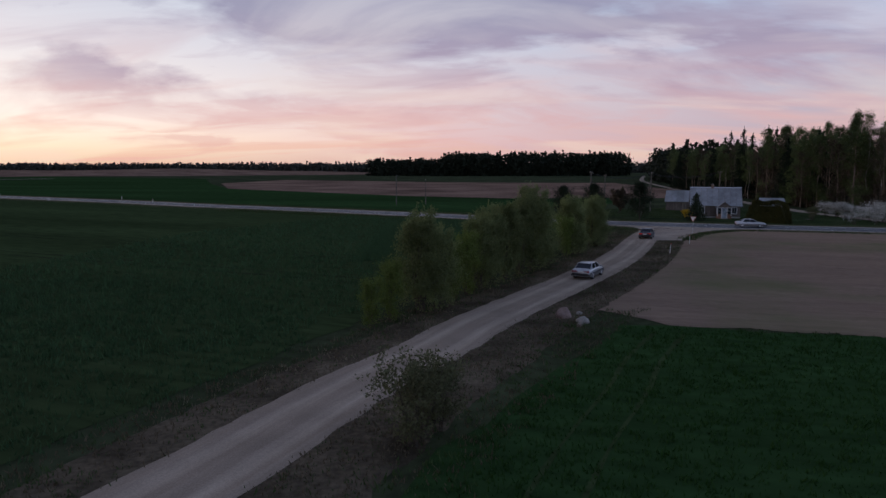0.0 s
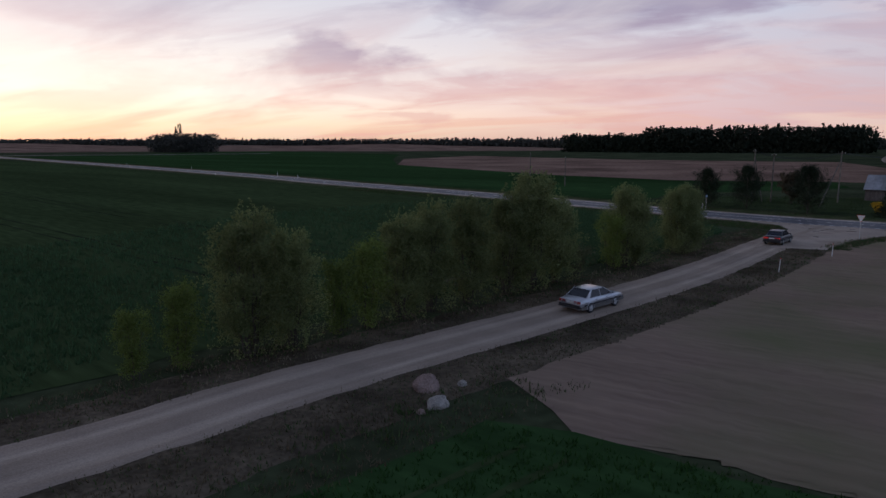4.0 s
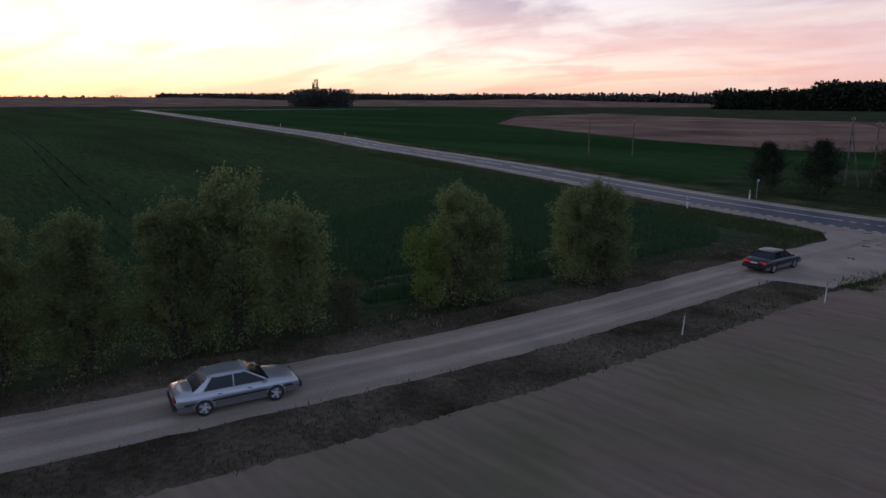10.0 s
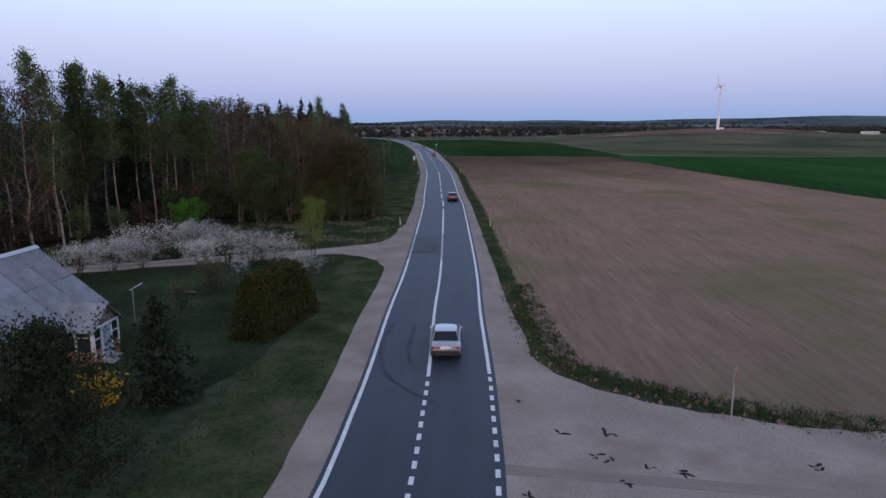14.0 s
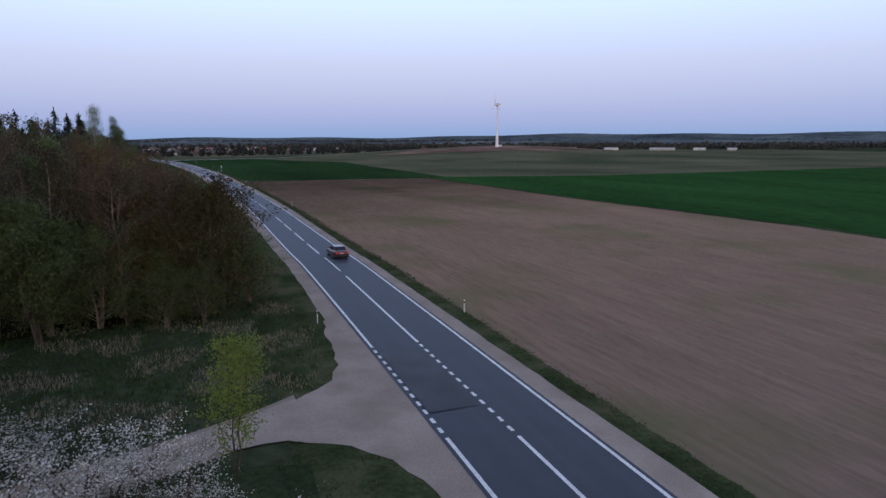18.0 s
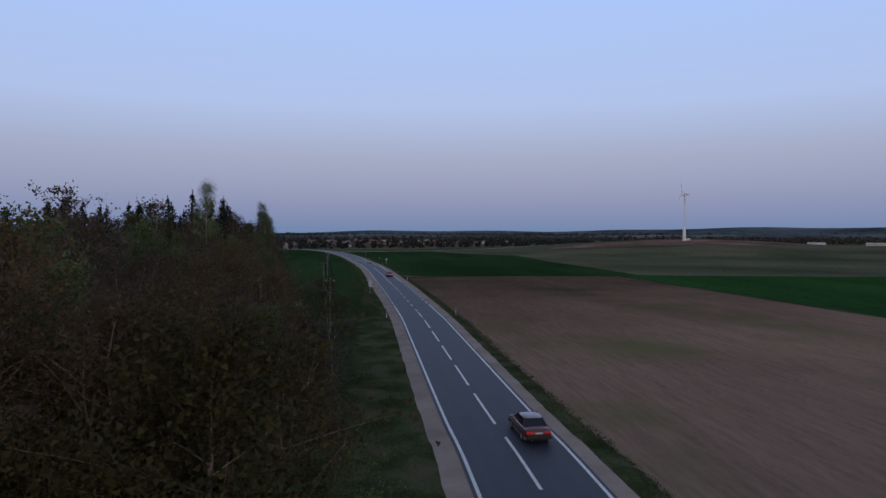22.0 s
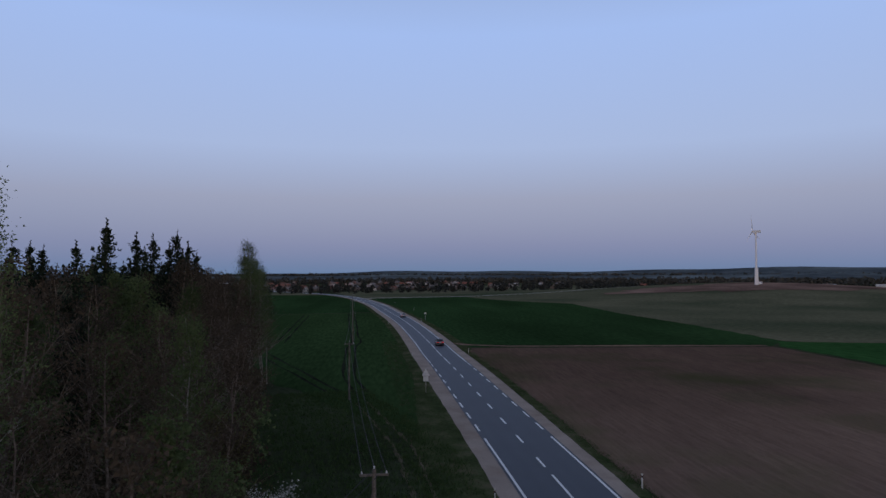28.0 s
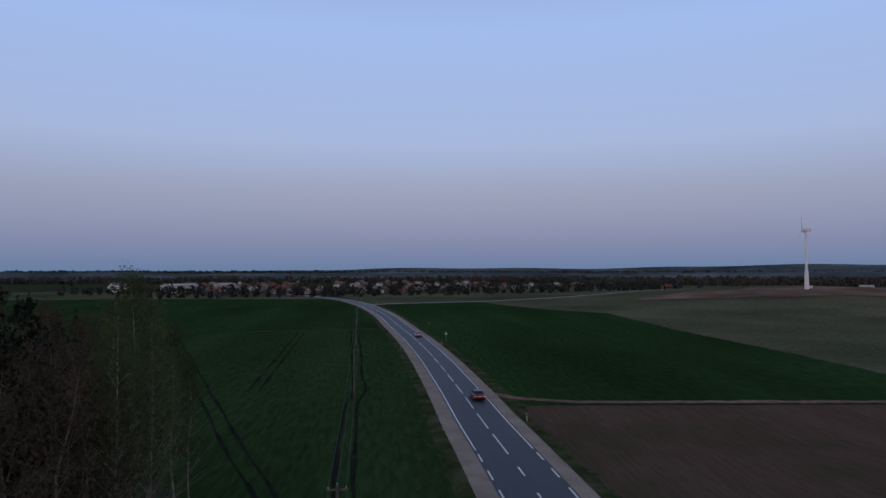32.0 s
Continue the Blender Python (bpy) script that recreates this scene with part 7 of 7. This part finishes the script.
# ---- grass and crop ----
def apart_from(p, line, d):
    ln = np.asarray(line)
    return np.array([np.min(np.hypot(ln[:, 0] - a, ln[:, 1] - b)) > d for a, b in p])


def tufts(name, pts, height, width, mat, label, blades=5, seed=1, z=0.03, category="grass"):
    """Clumps of pointed blades, joined into one mesh."""
    rg = np.random.RandomState(seed)
    n = len(pts)
    b = np.repeat(pts, blades, 0) + rg.normal(0, width, (n * blades, 2))
    a = rg.uniform(0, 6.28, n * blades)
    h = height * rg.uniform(0.5, 1.25, n * blades) * np.repeat(rg.uniform(0.6, 1.2, n), blades)
    lean = rg.normal(0, 0.35, (n * blades, 2)) * h[:, None]
    w = 0.022 + 0.05 * height
    off = np.stack([np.cos(a), np.sin(a)], 1) * w
    zz = np.full((n * blades, 1), z)
    v = np.stack([np.hstack([b - off, zz]), np.hstack([b + off, zz]), np.hstack([b + lean, zz + h[:, None]])], 1).reshape(-1, 3)
    me = mesh_of(name, v.tolist(), np.arange(len(v)).reshape(-1, 3).tolist(), [mat])
    return tagged(new(name, me), label, category, kind="stuff")


def strip(line, lo, hi, n, seed, s0=0.0, s1=1.0):
    rg = np.random.RandomState(seed)
    k = rg.uniform(s0, s1, n) * (len(line) - 2)
    i = k.astype(int)
    nn = normals(line)
    d = rg.uniform(lo, hi, n)[:, None]
    return line[i] + (line[i + 1] - line[i]) * (k - i)[:, None] + nn[i] * d


rg = np.random.RandomState(77)
WEST = [(17, 115.5), (24, 108), (25, 103), (22, 97), (17, 86), (11, 75), (4, 63), (-4, 50), (-12, 36), (-30, 30), (-45, 60), (-40, 100), (-20, 138), (5, 124)]
p = rg.uniform((-45, 30), (30, 140), (42000, 2))
p = p[inside(p, WEST)]
near = (p[:, 0] > -8) & (p[:, 1] > 74)
p = p[near | (rg.rand(len(p)) < 0.45)]
thick = rg.uniform((-10, 72), (28, 126), (26000, 2))
p = np.concatenate([p, thick[inside(thick, WEST)]])
rut_line = np.concatenate([smooth(r, 0.4) for r in ruts[:2]])
p = p[apart_from(p, rut_line[::2], 0.42)]
tufts("crop_plants", p, 0.5, 0.15, M_CROPLEAF, "rows of dark green winter crop plants", 4, 3, category="crop")
SIDE = [(14.9, 41.6), (22.9, 40.2), (30, 37.8), (45, 33), (40, 0), (-4, 0), (-4.6, 10), (0.6, 23), (5.2, 31), (12, 42)]
p = rg.uniform((-5, 0), (45, 46), (18000, 2))
p = p[inside(p, SIDE)]
tufts("young_cereal", p, 0.22, 0.12, M_CEREAL, "short bright green cereal plants", 4, 4, category="crop")
v0 = np.concatenate([strip(DIRT, 2.4, 6.4, 5200, 1), strip(DIRT, -5.4, -2.2, 5200, 2)])
v0 = v0[~inside(v0, PAD) & apart_from(v0, ASPHALT, 5.9) & apart_from(v0, DIRT, 2.1)]
half = rg.rand(len(v0)) < 0.68
tufts("dry_grass", v0[half], 0.2, 0.2, M_DRY, "dry brownish grass tufts on the dirt road's verge", 5, 5)
tufts("green_grass", v0[~half], 0.18, 0.2, M_GRASS, "dark green grass tufts on the dirt road's verge", 5, 6)
lo, hi = at_x(-60) / total, at_x(300) / total
v1 = np.concatenate([strip(ASPHALT, 6.0, 11.0, 8000, 3, lo, hi), strip(ASPHALT, -6.7, -5.3, 6500, 4, lo, hi)])
v1 = v1[~inside(v1, PAD) & apart_from(v1, DIRT[-31:], 3.0) & ~inside(v1, APRON) & apart_from(v1, TRACK, 2.2)]
half = rg.rand(len(v1)) < 0.3
tufts("verge_dry_tufts", v1[half], 0.13, 0.16, M_DRY, "dry brownish tufts along the paved road", 5, 17)
tufts("verge_tufts", v1[~half], 0.16, 0.16, M_GRASS, "rough green grass tufts along the paved road", 5, 7)
v5 = strip(ASPHALT, -12.5, -5.5, 9000, 33, at_x(-45) / total, at_x(42) / total)
v5 = v5[~inside(v5, PAD) & apart_from(v5, DIRT[-31:], 3.0) & ~inside(v5, WEST)]
half = (rg.rand(len(v5)) < 0.8) & (apart_from(v5, ASPHALT, 7.5) == (rg.rand(len(v5)) < 0.25))
tufts("roadside_dry_grass", v5[half], 0.2, 0.18, M_DRY, "dry brown grass between the paved road and the crop", 5, 34)
tufts("roadside_grass", v5[~half], 0.26, 0.16, M_GRASS, "rough dark green grass between the crop and the junction", 5, 35)
p = rg.uniform((194, 77), (240, 97), (6500, 2))
p = p[apart_from(p, ASPHALT, 6.5)]
tufts("field_corner_grass", p, 0.34, 0.18, M_GRASS, "rough dark green grass at the forest's end", 5, 36)
MEADOW = [(88.4, 114.6), (89.6, 110.8), (93, 108), (97, 106.4), (106, 104.2), (113, 103.6), (109, 111), (112, 122), (104, 138), (92, 150), (87, 150), (87.5, 125)]
p = rg.uniform((84, 103), (114, 151), (10000, 2))
p = p[inside(p, MEADOW)]
half = (rg.rand(len(p)) < 0.75) & (np.sin(p[:, 0] * 0.9 + 1.3 * np.sin(p[:, 1] * 0.7)) + np.sin(p[:, 1] * 0.8 - p[:, 0] * 0.35) > 0.1)
tufts("meadow_dry_grass", p[half], 0.32, 0.2, M_STRAW, "tall pale dry grass in the meadow by the forest", 5, 8)
tufts("meadow_grass", p[~half], 0.3, 0.16, M_GRASS, "green grass in the meadow by the forest", 5, 9)
GARDEN = [(20, 142), (40, 134), (48, 130.5), (56, 124), (66, 117), (75, 113.6), (81, 114.6), (83.2, 119), (82.4, 150), (60, 165), (30, 160)]
p = rg.uniform((20, 114), (82, 166), (15000, 2))
p = p[inside(p, GARDEN)]
tufts("garden_grass", p, 0.16, 0.16, M_GRASS, "short dark green lawn grass round the farmhouse", 4, 10)
NEAR_WEST = [(-7.8, 38), (-14.2, 23), (-24.5, -4), (-62, 4), (-66, 46), (-30, 62), (-12, 48)]
p = rg.uniform((-66, -4), (-6, 62), (17000, 2))
p = p[inside(p, NEAR_WEST)]
tufts("crop_margin", p, 0.34, 0.14, M_CROPLEAF, "dark green winter crop thinning towards the dirt road", 4, 21, category="crop")
v2 = strip(DIRT, 2.5, 6.2, 900, 22)
v2 = v2[~inside(v2, PAD) & apart_from(v2, ASPHALT, 6.5) & (np.sin(v2[:, 1] * 0.45) + np.sin(v2[:, 1] * 1.1 + v2[:, 0]) > 0.1)]
tufts("straw_patches", v2, 0.18, 0.22, M_STRAW, "pale flattened straw beside the dirt road", 6, 23)
v4 = strip(DIRT, -8.6, -5.0, 3600, 29)
v4 = v4[(v4[:, 1] < 47) & (v4[:, 1] > 0)]
half = rg.rand(len(v4)) < 0.45
tufts("ditch_grass", v4[half], 0.24, 0.18, M_GRASS, "dark green grass between the dirt road and the cereal", 5, 30)
tufts("ditch_dry_grass", v4[~half], 0.2, 0.2, M_DRY, "dry brown grass between the dirt road and the cereal", 5, 31)
RIM = smooth([(66, 101.6), (58, 103.9), (52, 105.4), (47.5, 106.0), (44, 104.4), (40.4, 101.2), (37, 96.8), (34.4, 92)], 0.5)
v3 = np.concatenate([strip(RIM, -0.9, 0.9, 1500, 24), strip(RIM, -1.6, 0.3, 500, 25)])
half = rg.rand(len(v3)) < 0.6
tufts("rim_grass", v3[half], 0.26, 0.14, M_GRASS, "rough green grass clumps round the junction apron", 6, 26)
tufts("rim_dry_grass", v3[~half], 0.18, 0.16, M_DRY, "dry brown grass round the junction apron", 6, 27)
crumb_v, crumb_f = [], []
for x, y in strip(RIM, -2.0, 0.6, 420, 28):
    r = 0.05 + 0.13 * rg.rand() ** 2
    o = len(crumb_v)
    crumb_v += [(x + r * math.cos(a) * (0.7 + 0.6 * rg.rand()), y + r * math.sin(a) * (0.7 + 0.6 * rg.rand()), 0.03) for a in np.linspace(0, 2 * math.pi, 6)[:-1]] + [(x, y, 0.08 + r * 0.8)]
    crumb_f += [(o + k, o + (k + 1) % 5, o + 5) for k in range(5)]
tagged(new("soil_crumbs", mesh_of("soil_crumbs", crumb_v, crumb_f, [M_SOIL_PINK])), "loose lumps of brown soil along the field's edge", "soil", kind="stuff")
